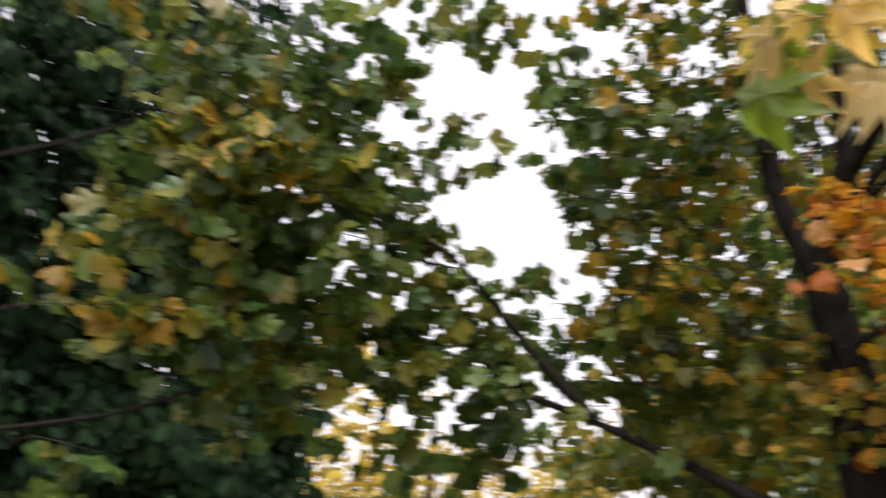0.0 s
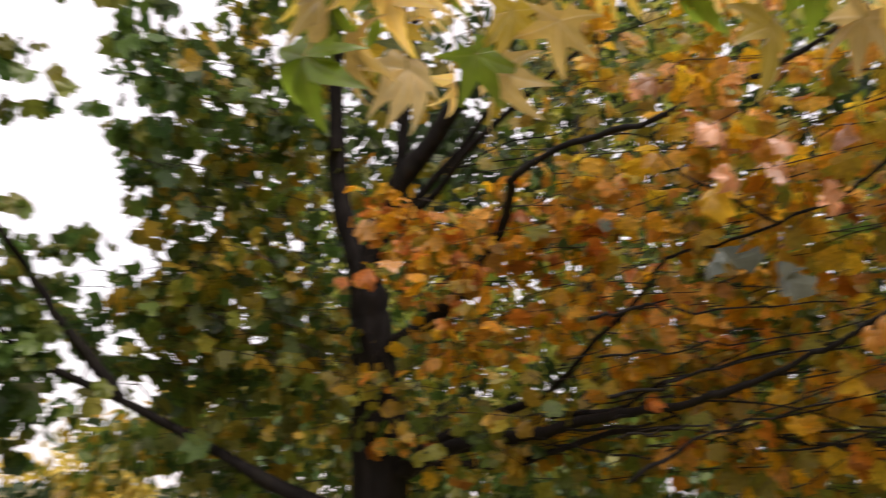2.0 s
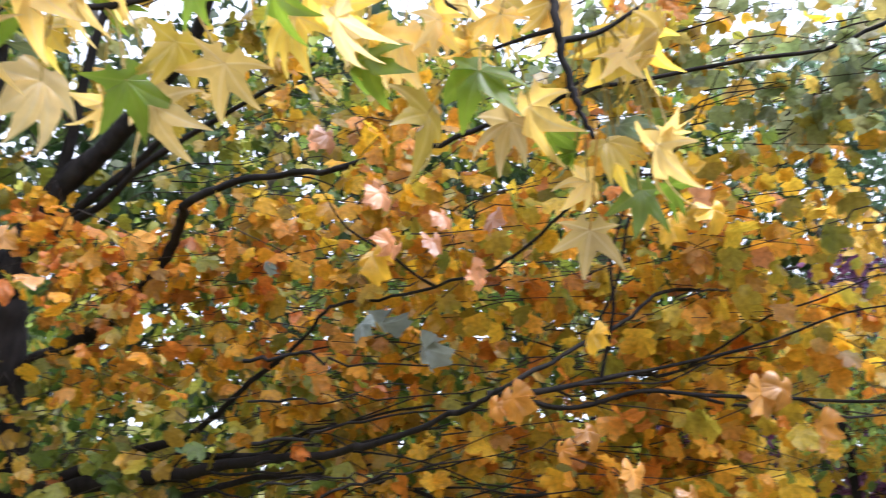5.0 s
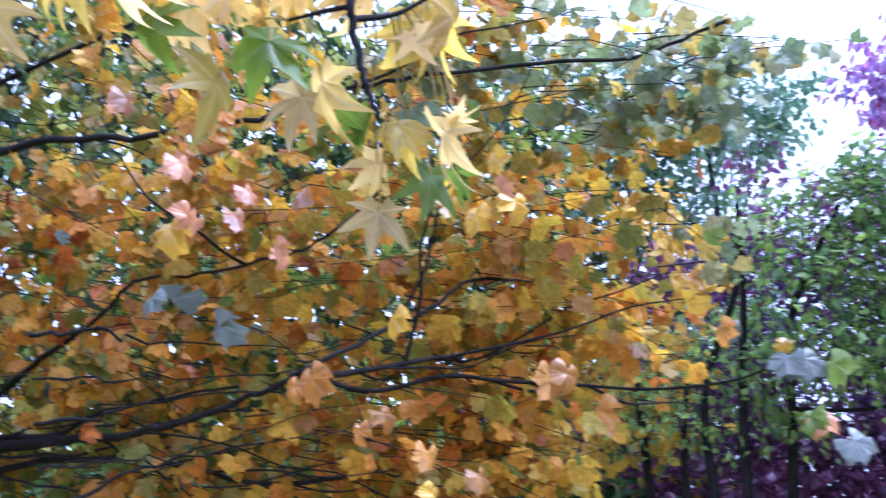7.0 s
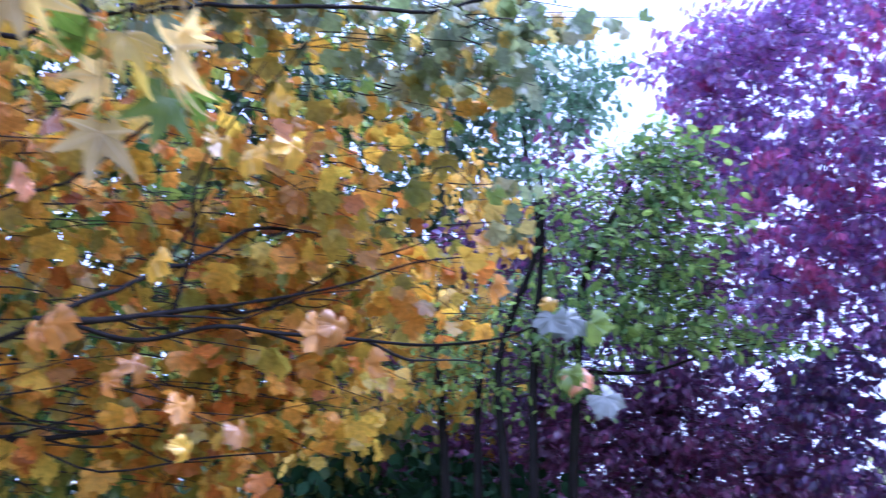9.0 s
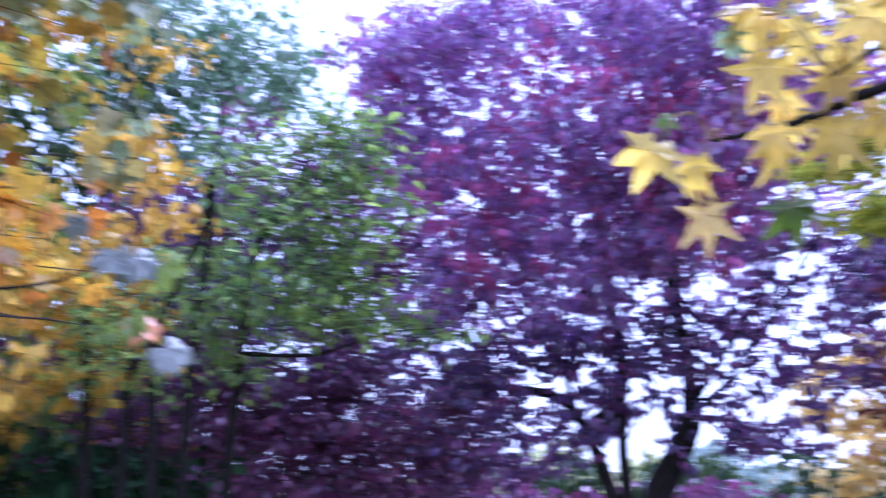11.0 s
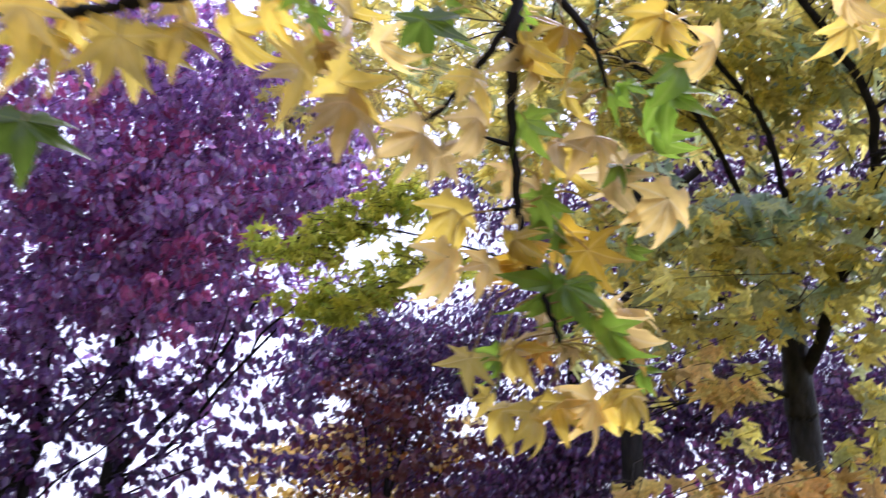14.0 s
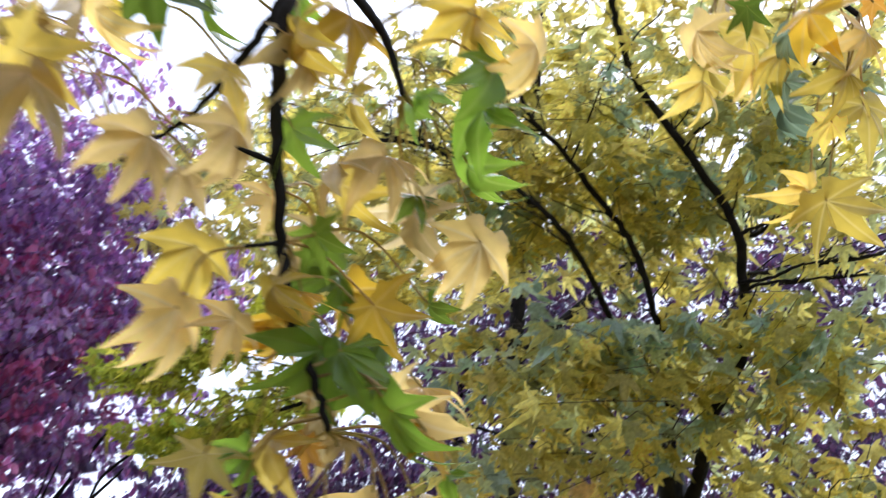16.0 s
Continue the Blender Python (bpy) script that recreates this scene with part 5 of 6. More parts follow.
stem("limb", gum, [(3.04, -3.50, 2.37), (2.90, -3.38, 2.64), (2.78, -3.23, 2.84), (2.69, -3.08, 2.97), (2.61, -2.89, 3.14), (2.60, -2.75, 3.24), (2.57, -2.51, 3.36), (2.56, -2.39, 3.40), (2.51, -2.27, 3.47)], 0.019, 0.006, BARK_DARK, 123, wander=0.004)
stem("limb", gum, [(3.04, -3.48, 2.44), (2.95, -3.15, 3.03), (2.72, -2.68, 3.12), (2.73, -2.50, 3.23), (2.81, -2.33, 3.32), (2.89, -2.15, 3.39), (3.02, -2.00, 3.44)], 0.015, 0.004, BARK_DARK, 124, wander=0.003)
stem("limb", gum, [(3.06, -3.52, 2.22), (3.10, -3.36, 2.25), (3.19, -3.16, 2.22), (3.24, -2.99, 2.16)], 0.014, 0.005, BARK_DARK, 125, wander=0.005)
stem("limb", gum, [(2.59, -3.51, 3.18), (2.38, -3.48, 3.10), (2.20, -3.46, 3.05), (2.00, -3.45, 2.99)], 0.015, 0.005, BARK_DARK, 126)
stem("limb", gum, [(2.58, -3.53, 3.15), (2.40, -3.59, 3.10), (2.13, -3.63, 3.03)], 0.013, 0.005, BARK_DARK, 127)
stem("limb", gum, [(2.52, -3.46, 3.32), (2.43, -3.47, 3.29), (2.27, -3.42, 3.29)], 0.012, 0.005, BARK_DARK, 128)
stem("limb", gum, [(3.01, -3.70, 2.60), (3.17, -3.44, 2.64), (3.28, -3.19, 2.66)], 0.02, 0.006, BARK_DARK, 129, wander=0.005)
stem("limb", gum, [(3.03, -3.48, 2.46), (3.91, -3.22, 2.86), (4.57, -2.83, 3.22), (4.91, -2.29, 3.34), (5.09, -1.95, 3.21)], 0.012, 0.003, BARK_DARK, 130)
stem("limb", gum, [(4.51, -2.94, 3.19), (4.78, -2.60, 3.03), (5.01, -2.18, 2.90)], 0.012, 0.005, BARK_DARK, 131)
side_branches(gum, 90, 132, 0.45, 0.0045, BARK_DARK)
side_branches(gum, 150, 133, 0.16, 0.0042, BARK_DARK, low=0.15, rise=0.4)
crown(gum, [
    (2.47, -2.66, 3.70, 0.43, 0.24, 330), (2.88, -2.47, 3.69, 0.36, 0.25, 250), (2.28, -3.00, 3.48, 0.43, 0.26, 330), (2.73, -2.72, 3.44, 0.41, 0.20, 260), (2.03, -3.21, 3.38, 0.39, 0.35, 300), (3.17, -2.53, 3.53, 0.35, 0.21, 170), (1.93, -3.08, 3.74, 0.45, 0.22, 220), (3.34, -2.12, 3.97, 0.32, 0.22, 110), (2.64, -3.07, 3.28, 0.36, 0.13, 90), (3.14, -2.92, 2.89, 0.43, 0.16, 170),
] + [
    (2.88, -3.17, 2.83, 0.29, 0.18, 120), (3.03, -3.89, 3.05, 0.46, 0.24, 90), (2.39, -3.53, 2.73, 0.43, 0.20, 130), (3.15, -3.13, 2.76, 0.39, 0.14, 150), (3.08, -4.09, 2.79, 0.47, 0.17, 80), (3.44, -2.93, 2.57, 0.25, 0.18, 80), (2.40, -3.65, 2.36, 0.22, 0.13, 60), (2.19, -2.81, 3.88, 0.51, 0.18, 160), (2.71, -3.27, 2.62, 0.26, 0.13, 70), (2.90, -3.12, 2.49, 0.27, 0.09, 60),
], STAR_MID, 0.058, GUM_YELLOW, 135, (2.86, -3.62, 3.03), TWIG, droop=1.4, flat=0.1, twig=0.2, picked=250, fill=0.6)
crown(gum, [
    (2.93, -2.41, 3.45, 0.36, 0.25, 130), (2.95, -2.90, 2.73, 0.38, 0.13, 120), (2.45, -3.13, 2.76, 0.30, 0.15, 110), (2.62, -3.35, 2.14, 0.22, 0.22, 60), (3.34, -3.91, 2.40, 0.46, 0.34, 70), (3.16, -2.99, 2.39, 0.25, 0.16, 90), (3.02, -2.80, 2.82, 0.25, 0.18, 100), (3.49, -2.14, 3.55, 0.42, 0.27, 110), (3.79, -1.96, 3.82, 0.37, 0.24, 130),
] + [
    (3.46, -2.38, 3.74, 0.39, 0.28, 170), (3.80, -2.46, 3.40, 0.37, 0.24, 130), (3.38, -2.66, 3.39, 0.30, 0.28, 130), (2.79, -2.57, 2.52, 0.35, 0.26, 120), (2.44, -3.38, 2.43, 0.25, 0.45, 160), (1.84, -3.58, 2.85, 0.33, 0.76, 250), (2.32, -2.39, 4.13, 0.67, 0.22, 120),
    (2.92, -2.80, 3.46, 0.26, 0.2, 100), (2.72, -2.90, 3.50, 0.28, 0.2, 110), (2.57, -3.08, 3.42, 0.28, 0.2, 110), (2.38, -3.20, 3.40, 0.26, 0.2, 90), (2.85, -2.95, 3.24, 0.26, 0.12, 80), (3.05, -2.75, 3.20, 0.24, 0.12, 70),
    (3.04, -2.93, 3.49, 0.2, 0.1, 50), (2.99, -3.12, 3.29, 0.2, 0.1, 50), (2.78, -3.22, 3.18, 0.2, 0.1, 50), (3.36, -3.02, 3.39, 0.2, 0.1, 50), (2.53, -3.30, 3.10, 0.2, 0.1, 50), (2.27, -3.34, 3.05, 0.2, 0.1, 50), (2.90, -3.03, 2.87, 0.2, 0.1, 50), (2.70, -3.12, 2.73, 0.2, 0.1, 50), (2.45, -3.17, 2.71, 0.2, 0.1, 50), (2.27, -3.29, 2.64, 0.2, 0.1, 50), (2.18, -3.37, 2.84, 0.2, 0.1, 50),
], STAR_MID, 0.058, GUM_YELLOW, 136, (2.86, -3.62, 3.03), TWIG, droop=1.4, flat=0.1, twig=0.2, fill=0.6)
# scattered leaves whose cool colour imitates sky reflected on upper faces
crown(gum, [(2.72, -3.03, 2.94, 0.43, 0.09, 30), (2.39, -3.29, 2.86, 0.38, 0.10, 26), (3.01, -2.93, 2.81, 0.33, 0.13, 28), (2.66, -3.28, 2.65, 0.37, 0.13, 36), (2.19, -3.00, 3.37, 0.36, 0.19, 50), (2.50, -3.01, 3.31, 0.26, 0.09, 26), (2.39, -2.63, 3.63, 0.13, 0.08, 16), (3.31, -2.79, 2.80, 0.25, 0.09, 36), (2.21, -3.48, 2.76, 0.26, 0.13, 40)],
      STAR_MID, 0.058, GUM_SHEEN, 137, (2.86, -3.62, 3.03), TWIG, droop=1.2, flat=0.15, twig=0.2, name="sage_foliage", label="leaves with sky sheen put into their sage green colour")
crown(gum, [(2.90, -2.74, 2.90, 0.18, 0.05, 22), (2.76, -2.87, 2.88, 0.2, 0.05, 24), (2.62, -3.02, 2.80, 0.22, 0.06, 26), (2.44, -3.10, 2.84, 0.2, 0.06, 24), (2.40, -3.21, 2.68, 0.2, 0.06, 18), (2.95, -2.4, 3.5, 0.4, 0.2, 36), (2.3, -3.0, 3.4, 0.5, 0.25, 40), (3.0, -2.9, 2.5, 0.4, 0.2, 30)],
      STAR_MID, 0.06, GUM_SHEEN, 140, (2.86, -3.62, 3.03), TWIG, droop=1.0, flat=0.2, twig=0.2, name="sage_foliage", label="leaves with sky sheen put into their sage green colour")
crown(gum, [(2.88, -2.62, 1.77, 0.22, 0.10, 70), (3.02, -2.50, 1.71, 0.16, 0.08, 36), (2.78, -2.80, 1.80, 0.20, 0.10, 44), (2.68, -3.02, 1.84, 0.20, 0.08, 50), (2.97, -2.85, 2.24, 0.20, 0.09, 40)],
      STAR_MID, 0.056, PEACH, 141, (2.86, -3.62, 3.03), TWIG, droop=1.3, flat=0.1, twig=0.18, name="peach_foliage", label="peach-coloured leaves on the low branches")
crown(gum, [(5.06, -2.03, 3.22, 0.24, 0.06, 120), (4.92, -2.26, 3.36, 0.24, 0.09, 170), (4.76, -2.49, 3.49, 0.24, 0.10, 150), (4.99, -2.23, 2.91, 0.25, 0.08, 170), (4.84, -2.49, 3.02, 0.25, 0.11, 170), (4.75, -2.75, 3.19, 0.26, 0.11, 130)],
      STAR_MID, 0.046, LEMON, 138, (3.91, -3.22, 2.86), TWIG, droop=0.8, flat=0.2, twig=0.16, fill=1.35, name="lime_spray", label="lime green leaf spray")


def near_blade(name, seed, material, curl, wide=0.26, web=0.32):
    """A large star leaf with pointed lobes that bend down along their length, each in its own measure, folded along the
    veins, with rolled edges. UV: distance to the nearest vein, and from the stalk."""
    rng = np.random.default_rng(seed)
    axes = np.array([0, 54, -54, 112, -112]) * (1 - 0.2 * max(0.0, curl - 0.4)) + rng.normal(0, 6, 5)
    reach = np.array([1.0, 0.93, 0.93, 0.66, 0.66]) * rng.normal(1, 0.08, 5)
    bend = (curl * rng.normal(1.0, 0.3, 5)).clip(0.08, 2.2)
    twist = rng.normal(0, 0.22, 5).clip(-0.4, 0.4) * (0.4 + curl)
    sway = rng.normal(0, 9, 5)
    n, rings = 120, 7
    deg = np.linspace(-180, 180, n, endpoint=False)
    off = (deg[:, None] - axes[None] + 180) % 360 - 180
    lobe = 1 / (np.abs(np.sin(np.radians(off.clip(-80, 80)))) / wide + np.cos(np.radians(off.clip(-80, 80))))
    tipward = np.where(np.abs(off) < 40, reach[None] * lobe, 0.0)
    r = np.maximum(tipward.max(1), web)
    r = np.where(np.abs(deg) > 158, 0.16, r) * (1 + 0.02 * np.sin(np.radians(deg * 23)))
    which = np.abs(off).argmin(1)
    near = off[np.arange(n), which]
    # between two lobes the bend passes over smoothly
    weight = np.exp(-(off / 26.0) ** 2)
    b = (weight * bend[None]).sum(1) / weight.sum(1)
    verts, uv = [(0.0, 0.0, 0.0)], [(0.0, 0.0)]
    for k in range(1, rings + 1):
        q = r * (k / rings) ** 0.9
        way = np.radians(deg + sway[which] * q ** 2)
        out, drop = np.sin(b * q) / b, (1 - np.cos(b * q)) / b
        aside = q * np.sin(np.radians(np.abs(near)))
        roll = aside / (0.05 + 0.2 * q)
        z = -drop + aside * 0.3 * (0.35 + curl) * (1 - 0.55 * roll) + twist[which] * q * np.sin(np.radians(near)) * 1.6
        z = z + 0.025 * np.sin(q * 9 + which) * q + 0.05 * np.sin(np.radians(deg) * 2 + seed) * q
        verts += list(zip(out * np.sin(way), out * np.cos(way), z))
        uv += list(zip(q * np.sin(np.radians(near)), q))
    faces = [(0, 1 + (j + 1) % n, 1 + j) for j in range(n)]
    for k in range(rings - 1):
        a, c = 1 + k * n, 1 + (k + 1) * n
        for j in range(n):
            m = (j + 1) % n
            faces += [(a + j, a + m, c + m), (a + j, c + m, c + j)]
    me = mesh_of(name, verts, faces, material)
    layer = me.uv_layers.new(name="veins")
    index = np.zeros(len(me.loops), np.int32)
    me.loops.foreach_get("vertex_index", index)
    layer.data.foreach_set("uv", np.array(uv, np.float32)[index].ravel())
    return me


# single larger leaves at the maple's tips
TIP = {}
# the grey tone puts the sky's reflection on waxy blades into the colour
for tone, colours in (("sky_sheen", [(0.15, 0.18, 0.15), (0.22, 0.235, 0.21)]), ("pink", [(0.64, 0.28, 0.12), (0.7, 0.35, 0.18)]), ("moss", [(0.2, 0.3, 0.05), (0.26, 0.34, 0.06)]),
                      ("gold", [(0.75, 0.45, 0.03), (0.8, 0.52, 0.05)]), ("apricot", [(0.66, 0.29, 0.04), (0.72, 0.36, 0.08)])):
    skin = leaf_material("maple_" + tone + "_leaf", colours, by_object=True, spots=0.25, rough=0.34, gloss=0.7, grain=40, wax=0.45)
    TIP[tone] = [near_blade("leaf", 50 + 3 * k, skin, 0.5 + 0.25 * k, 0.9, 0.68) for k in range(4)]


def tip_leaf(place, size, tone):
    ob = new("leaf", TIP[tone][int(abs(place[0]) * 1000) % 4])
    ob.parent, ob.matrix_parent_inverse = maple, maple.matrix_world.inverted()
    ob.matrix_world = pose(*place) @ Matrix.Scale(0.55 * size, 4)


tip_leaf((1.455, 0.919, 2.233, -90, -6, 82), 0.083, "gold")
tip_leaf((1.430, 0.854, 2.220, -73, 0, 162), 0.087, "gold")
tip_leaf((1.368, 0.965, 2.224, -76, -28, 179), 0.088, "gold")
tip_leaf((1.445, 0.953, 2.218, -79, -4, 91), 0.086, "gold")
tip_leaf((1.440, 0.903, 2.327, -91, 7, 75), 0.075, "gold")
tip_leaf((0.937, 1.211, 2.213, -67, -4, -178), 0.075, "pink")
tip_leaf((0.853, 1.266, 2.317, -76, -9, -168), 0.070, "pink")
tip_leaf((0.971, 1.221, 2.131, -90, -27, -159), 0.077, "pink")
tip_leaf((1.044, 1.188, 2.144, -68, -7, -173), 0.069, "pink")
tip_leaf((1.180, 1.171, 2.220, -77, -10, 87), 0.069, "pink")
tip_leaf((1.121, 1.159, 2.101, -97, 19, 73), 0.063, "pink")
tip_leaf((1.449, 0.896, 2.260, -129, 33, 34), 0.070, "pink")
tip_leaf((1.073, 1.199, 2.204, -61, 7, -176), 0.064, "pink")
tip_leaf((0.929, 1.228, 1.974, -62, 10, 98), 0.064, "sky_sheen")
tip_leaf((1.026, 1.174, 1.941, -110, 37, 70), 0.091, "sky_sheen")
tip_leaf((0.974, 1.234, 1.986, -149, 18, 44), 0.096, "sky_sheen")
tip_leaf((1.273, 1.208, 1.891, -91, 18, 96), 0.101, "apricot")
tip_leaf((1.271, 1.248, 1.880, -69, -10, 102), 0.082, "apricot")
tip_leaf((1.551, 0.820, 1.907, -74, -18, 157), 0.105, "apricot")
tip_leaf((1.532, 0.843, 1.896, -91, -37, 176), 0.101, "apricot")
tip_leaf((1.619, 0.784, 1.844, -84, 33, 57), 0.096, "apricot")
tip_leaf((1.786, 0.663, 2.071, -128, 37, 23), 0.085, "gold")
tip_leaf((0.982, 1.282, 2.123, -70, 7, 104), 0.103, "gold")
tip_leaf((1.365, 1.086, 2.010, -77, 13, 81), 0.083, "gold")
tip_leaf((1.346, 1.093, 1.828, -52, 6, 174), 0.073, "apricot")
tip_leaf((1.428, 1.053, 1.761, -81, -25, 175), 0.075, "apricot")
tip_leaf((1.513, 0.993, 1.723, -62, -4, 166), 0.075, "apricot")
tip_leaf((1.427, 1.036, 1.689, -80, -30, 179), 0.074, "gold")
tip_leaf((1.355, 1.160, 1.800, -74, 5, 82), 0.075, "apricot")
tip_leaf((1.790, 0.490, 1.968, -68, -34, 85), 0.047, "gold")
tip_leaf((1.780, 0.483, 1.936, -64, -23, 84), 0.084, "sky_sheen")
tip_leaf((1.825, 0.465, 1.941, -54, 7, 126), 0.097, "sky_sheen")
tip_leaf((1.841, 0.418, 1.930, -74, 34, 73), 0.085, "moss")
tip_leaf((1.835, 0.451, 1.829, -41, 32, 132), 0.09, "pink")
tip_leaf((1.830, 0.466, 1.834, -65, 3, 77), 0.079, "moss")
tip_leaf((1.837, 0.402, 1.789, -50, 25, 132), 0.088, "sky_sheen")
tip_leaf((1.793, 0.604, 2.011, -80, 22, 60), 0.075, "apricot")
tip_leaf((1.001, 1.325, 2.265, -87, 5, 95), 0.063, "pink")
tip_leaf((1.068, 1.332, 2.172, -101, -26, -143), 0.069, "pink")
tip_leaf((1.182, 1.217, 2.116, -64, -6, 178), 0.057, "pink")
tip_leaf((0.920, 1.414, 2.384, -93, -19, -150), 0.059, "pink")
tip_leaf((1.947, 0.643, 2.046, -87, -21, 97), 0.077, "sky_sheen")
tip_leaf((1.891, 0.640, 2.242, -102, 1, 82), 0.071, "moss")
tip_leaf((1.045, 1.783, 2.223, -124, -8, 117), 0.047, "sky_sheen")
tip_leaf((0.636, 2.545, 2.390, -89, -24, 140), 0.1, "apricot")
tip_leaf((0.724, 2.553, 2.289, -26, -31, 121), 0.1, "apricot")
tip_leaf((1.771, 0.905, 2.510, -108, -36, 91), 0.068, "moss")
tip_leaf((1.547, 1.042, 2.517, -144, 24, 90), 0.077, "moss")

# ---- the sweetgum that overhangs the path, with its two hanging sprays ----
def veined(material, vein):
    """Adds paler veins along the lobes, from the blade's own UV."""
    n, l = material.node_tree.nodes, material.node_tree.links
    coords, split, size = n.new("ShaderNodeTexCoord"), n.new("ShaderNodeSeparateXYZ"), n.new("ShaderNodeMath")
    size.operation = "ABSOLUTE"
    l.new(coords.outputs["UV"], split.inputs[0])
    l.new(split.outputs["X"], size.inputs[0])
    line = ramp_into(n, l, size.outputs[0], [(0.006, (0.35, 0.35, 0.35)), (0.022, (0, 0, 0))])
    bodies = [x for x in n if x.type == "BSDF_PRINCIPLED" or x.type == "BSDF_TRANSLUCENT"]
    for body in bodies:
        socket = body.inputs["Base Color"] if body.type == "BSDF_PRINCIPLED" else body.inputs["Color"]
        mix = n.new("ShaderNodeMix")
        mix.data_type = "RGBA"
        l.new(line.outputs[0], mix.inputs[0])
        l.new(socket.links[0].from_socket, mix.inputs[6])
        mix.inputs[7].default_value = (*vein, 1)
        l.new(mix.outputs[2], socket)
    return material


NEAR = {}
CURLS = {"flat": 0.35, "cup": 1.1, "claw": 1.7}
for tone, colours, vein in (
        ("pale", [(0.9, 0.62, 0.13), (0.92, 0.69, 0.24), (0.9, 0.63, 0.16)], (0.8, 0.68, 0.42)),
        ("cream", [(0.88, 0.68, 0.28), (0.9, 0.72, 0.36)], (0.85, 0.75, 0.5)),
        ("yellow", [(0.87, 0.64, 0.08), (0.89, 0.69, 0.12), (0.87, 0.61, 0.11)], (0.78, 0.64, 0.26)),
        ("gold", [(0.76, 0.48, 0.03), (0.8, 0.54, 0.05)], (0.75, 0.55, 0.2)),
        ("orange", [(0.6, 0.26, 0.03), (0.66, 0.34, 0.04)], (0.7, 0.45, 0.15)),
        ("peach", [(0.91, 0.66, 0.2), (0.92, 0.7, 0.27)], (0.8, 0.6, 0.35)),
        ("green", [(0.17, 0.28, 0.025), (0.22, 0.34, 0.03), (0.16, 0.27, 0.03)], (0.26, 0.34, 0.06)),
        ("lime", [(0.26, 0.42, 0.03), (0.3, 0.46, 0.05)], (0.4, 0.5, 0.1)),
        ("sage", [(0.22, 0.33, 0.18), (0.3, 0.38, 0.22)], (0.36, 0.44, 0.28))):
    skin = veined(leaf_material("near_" + tone + "_leaf", colours, by_object=True, through_light=0.72, rough=0.36, gloss=0.8, spots=0.2, grain=25, wax=0.6), vein)
    for curl, measure in CURLS.items():
        NEAR[tone, curl] = [near_blade("leaf", 10 + 7 * k + int(10 * measure), skin, measure) for k in range(4)]
STALK = leaf_material("leaf_stalk", [(0.5, 0.42, 0.12), (0.55, 0.35, 0.12)], spots=0.0)

OVER_FOOT = (-1.9, -1.6, -0.05)
over = thing("sweetgum_tree", OVER_FOOT, "sweetgum with hanging sprays of cream, yellow and green star leaves", "tree")
stem("trunk", over, [OVER_FOOT, (-1.88, -1.58, 1.2), (-1.8, -1.5, 2.4), (-1.75, -1.45, 4.5)], 0.13, 0.08, BARK_GREY, 141, 14)
side_branches_at = [(-1.76, -1.46, 3.8), (-1.75, -1.45, 4.3)]
for k, at in enumerate(side_branches_at):
    stem("limb", over, [at, (at[0] - 0.5 + 0.9 * k, at[1] - 0.6, at[2] + 0.6), (at[0] - 0.9 + 1.7 * k, at[1] - 1.1, at[2] + 0.9)], 0.035, 0.01, BARK_GREY, 160 + k)
crown(over, [(-2.3, -2.2, 5.0, 0.7, 0.4, 160), (-1.3, -2.3, 5.3, 0.7, 0.4, 160), (-1.8, -1.6, 5.2, 0.7, 0.5, 160)], STAR_MID, 0.058, GUM_YELLOW, 165, (-1.8, -1.5, 4.0), TWIG, droop=1.1, flat=0.2)
LINES = []


def branch(points, r0, r1, seed, wander=0.0):
    LINES.append(glide(points, 10))
    return stem("branch", over, points, r0, r1, BARK_DARK, seed, 8, 8, wander)


stem("limb", over, [(-1.78, -1.48, 2.7), (-1.0, -0.6, 3.2), (0.50, 1.04, 2.75), (0.77, 0.67, 2.55)], 0.04, 0.012, BARK_GREY, 142)
stem("limb", over, [(-1.78, -1.48, 3.0), (-0.4, -1.2, 3.4), (0.6, -1.3, 3.2), (1.50, -1.03, 2.46)], 0.04, 0.012, BARK_GREY, 143)
branch([(0.76, 0.68, 2.55), (0.71, 0.61, 2.28), (0.70, 0.59, 2.16), (0.71, 0.59, 2.11), (0.72, 0.58, 2.06), (0.73, 0.57, 2.02)], 0.007, 0.0025, 144, 0.001)
branch([(0.71, 0.60, 2.15), (0.70, 0.63, 2.15), (0.69, 0.67, 2.15)], 0.003, 0.002, 145)
branch([(0.72, 0.60, 2.14), (0.76, 0.58, 2.16), (0.79, 0.55, 2.19)], 0.004, 0.002, 146)
branch([(0.50, 1.04, 2.75), (0.50, 0.91, 2.38), (0.43, 0.91, 2.24), (0.37, 0.92, 2.18), (0.31, 0.92, 2.15), (0.25, 0.91, 2.14)], 0.007, 0.002, 147)
branch([(0.50, 0.91, 2.38), (0.57, 0.81, 2.28), (0.63, 0.73, 2.23), (0.66, 0.70, 2.20)], 0.005, 0.002, 148)
branch([(1.50, -1.03, 2.46), (1.48, -0.97, 2.23), (1.49, -0.97, 2.15), (1.51, -0.98, 2.08), (1.54, -1.00, 2.02), (1.57, -1.03, 1.94), (1.58, -1.05, 1.88), (1.58, -1.07, 1.85), (1.58, -1.09, 1.80)], 0.009, 0.003, 151, 0.0015)
branch([(1.49, -0.97, 2.14), (1.54, -0.96, 2.10), (1.60, -0.94, 2.06), (1.67, -0.91, 2.04)], 0.0055, 0.002, 152, 0.001)
branch([(1.47, -0.98, 2.19), (1.46, -1.04, 2.13), (1.46, -1.06, 2.10), (1.47, -1.08, 2.07)], 0.005, 0.0025, 153)
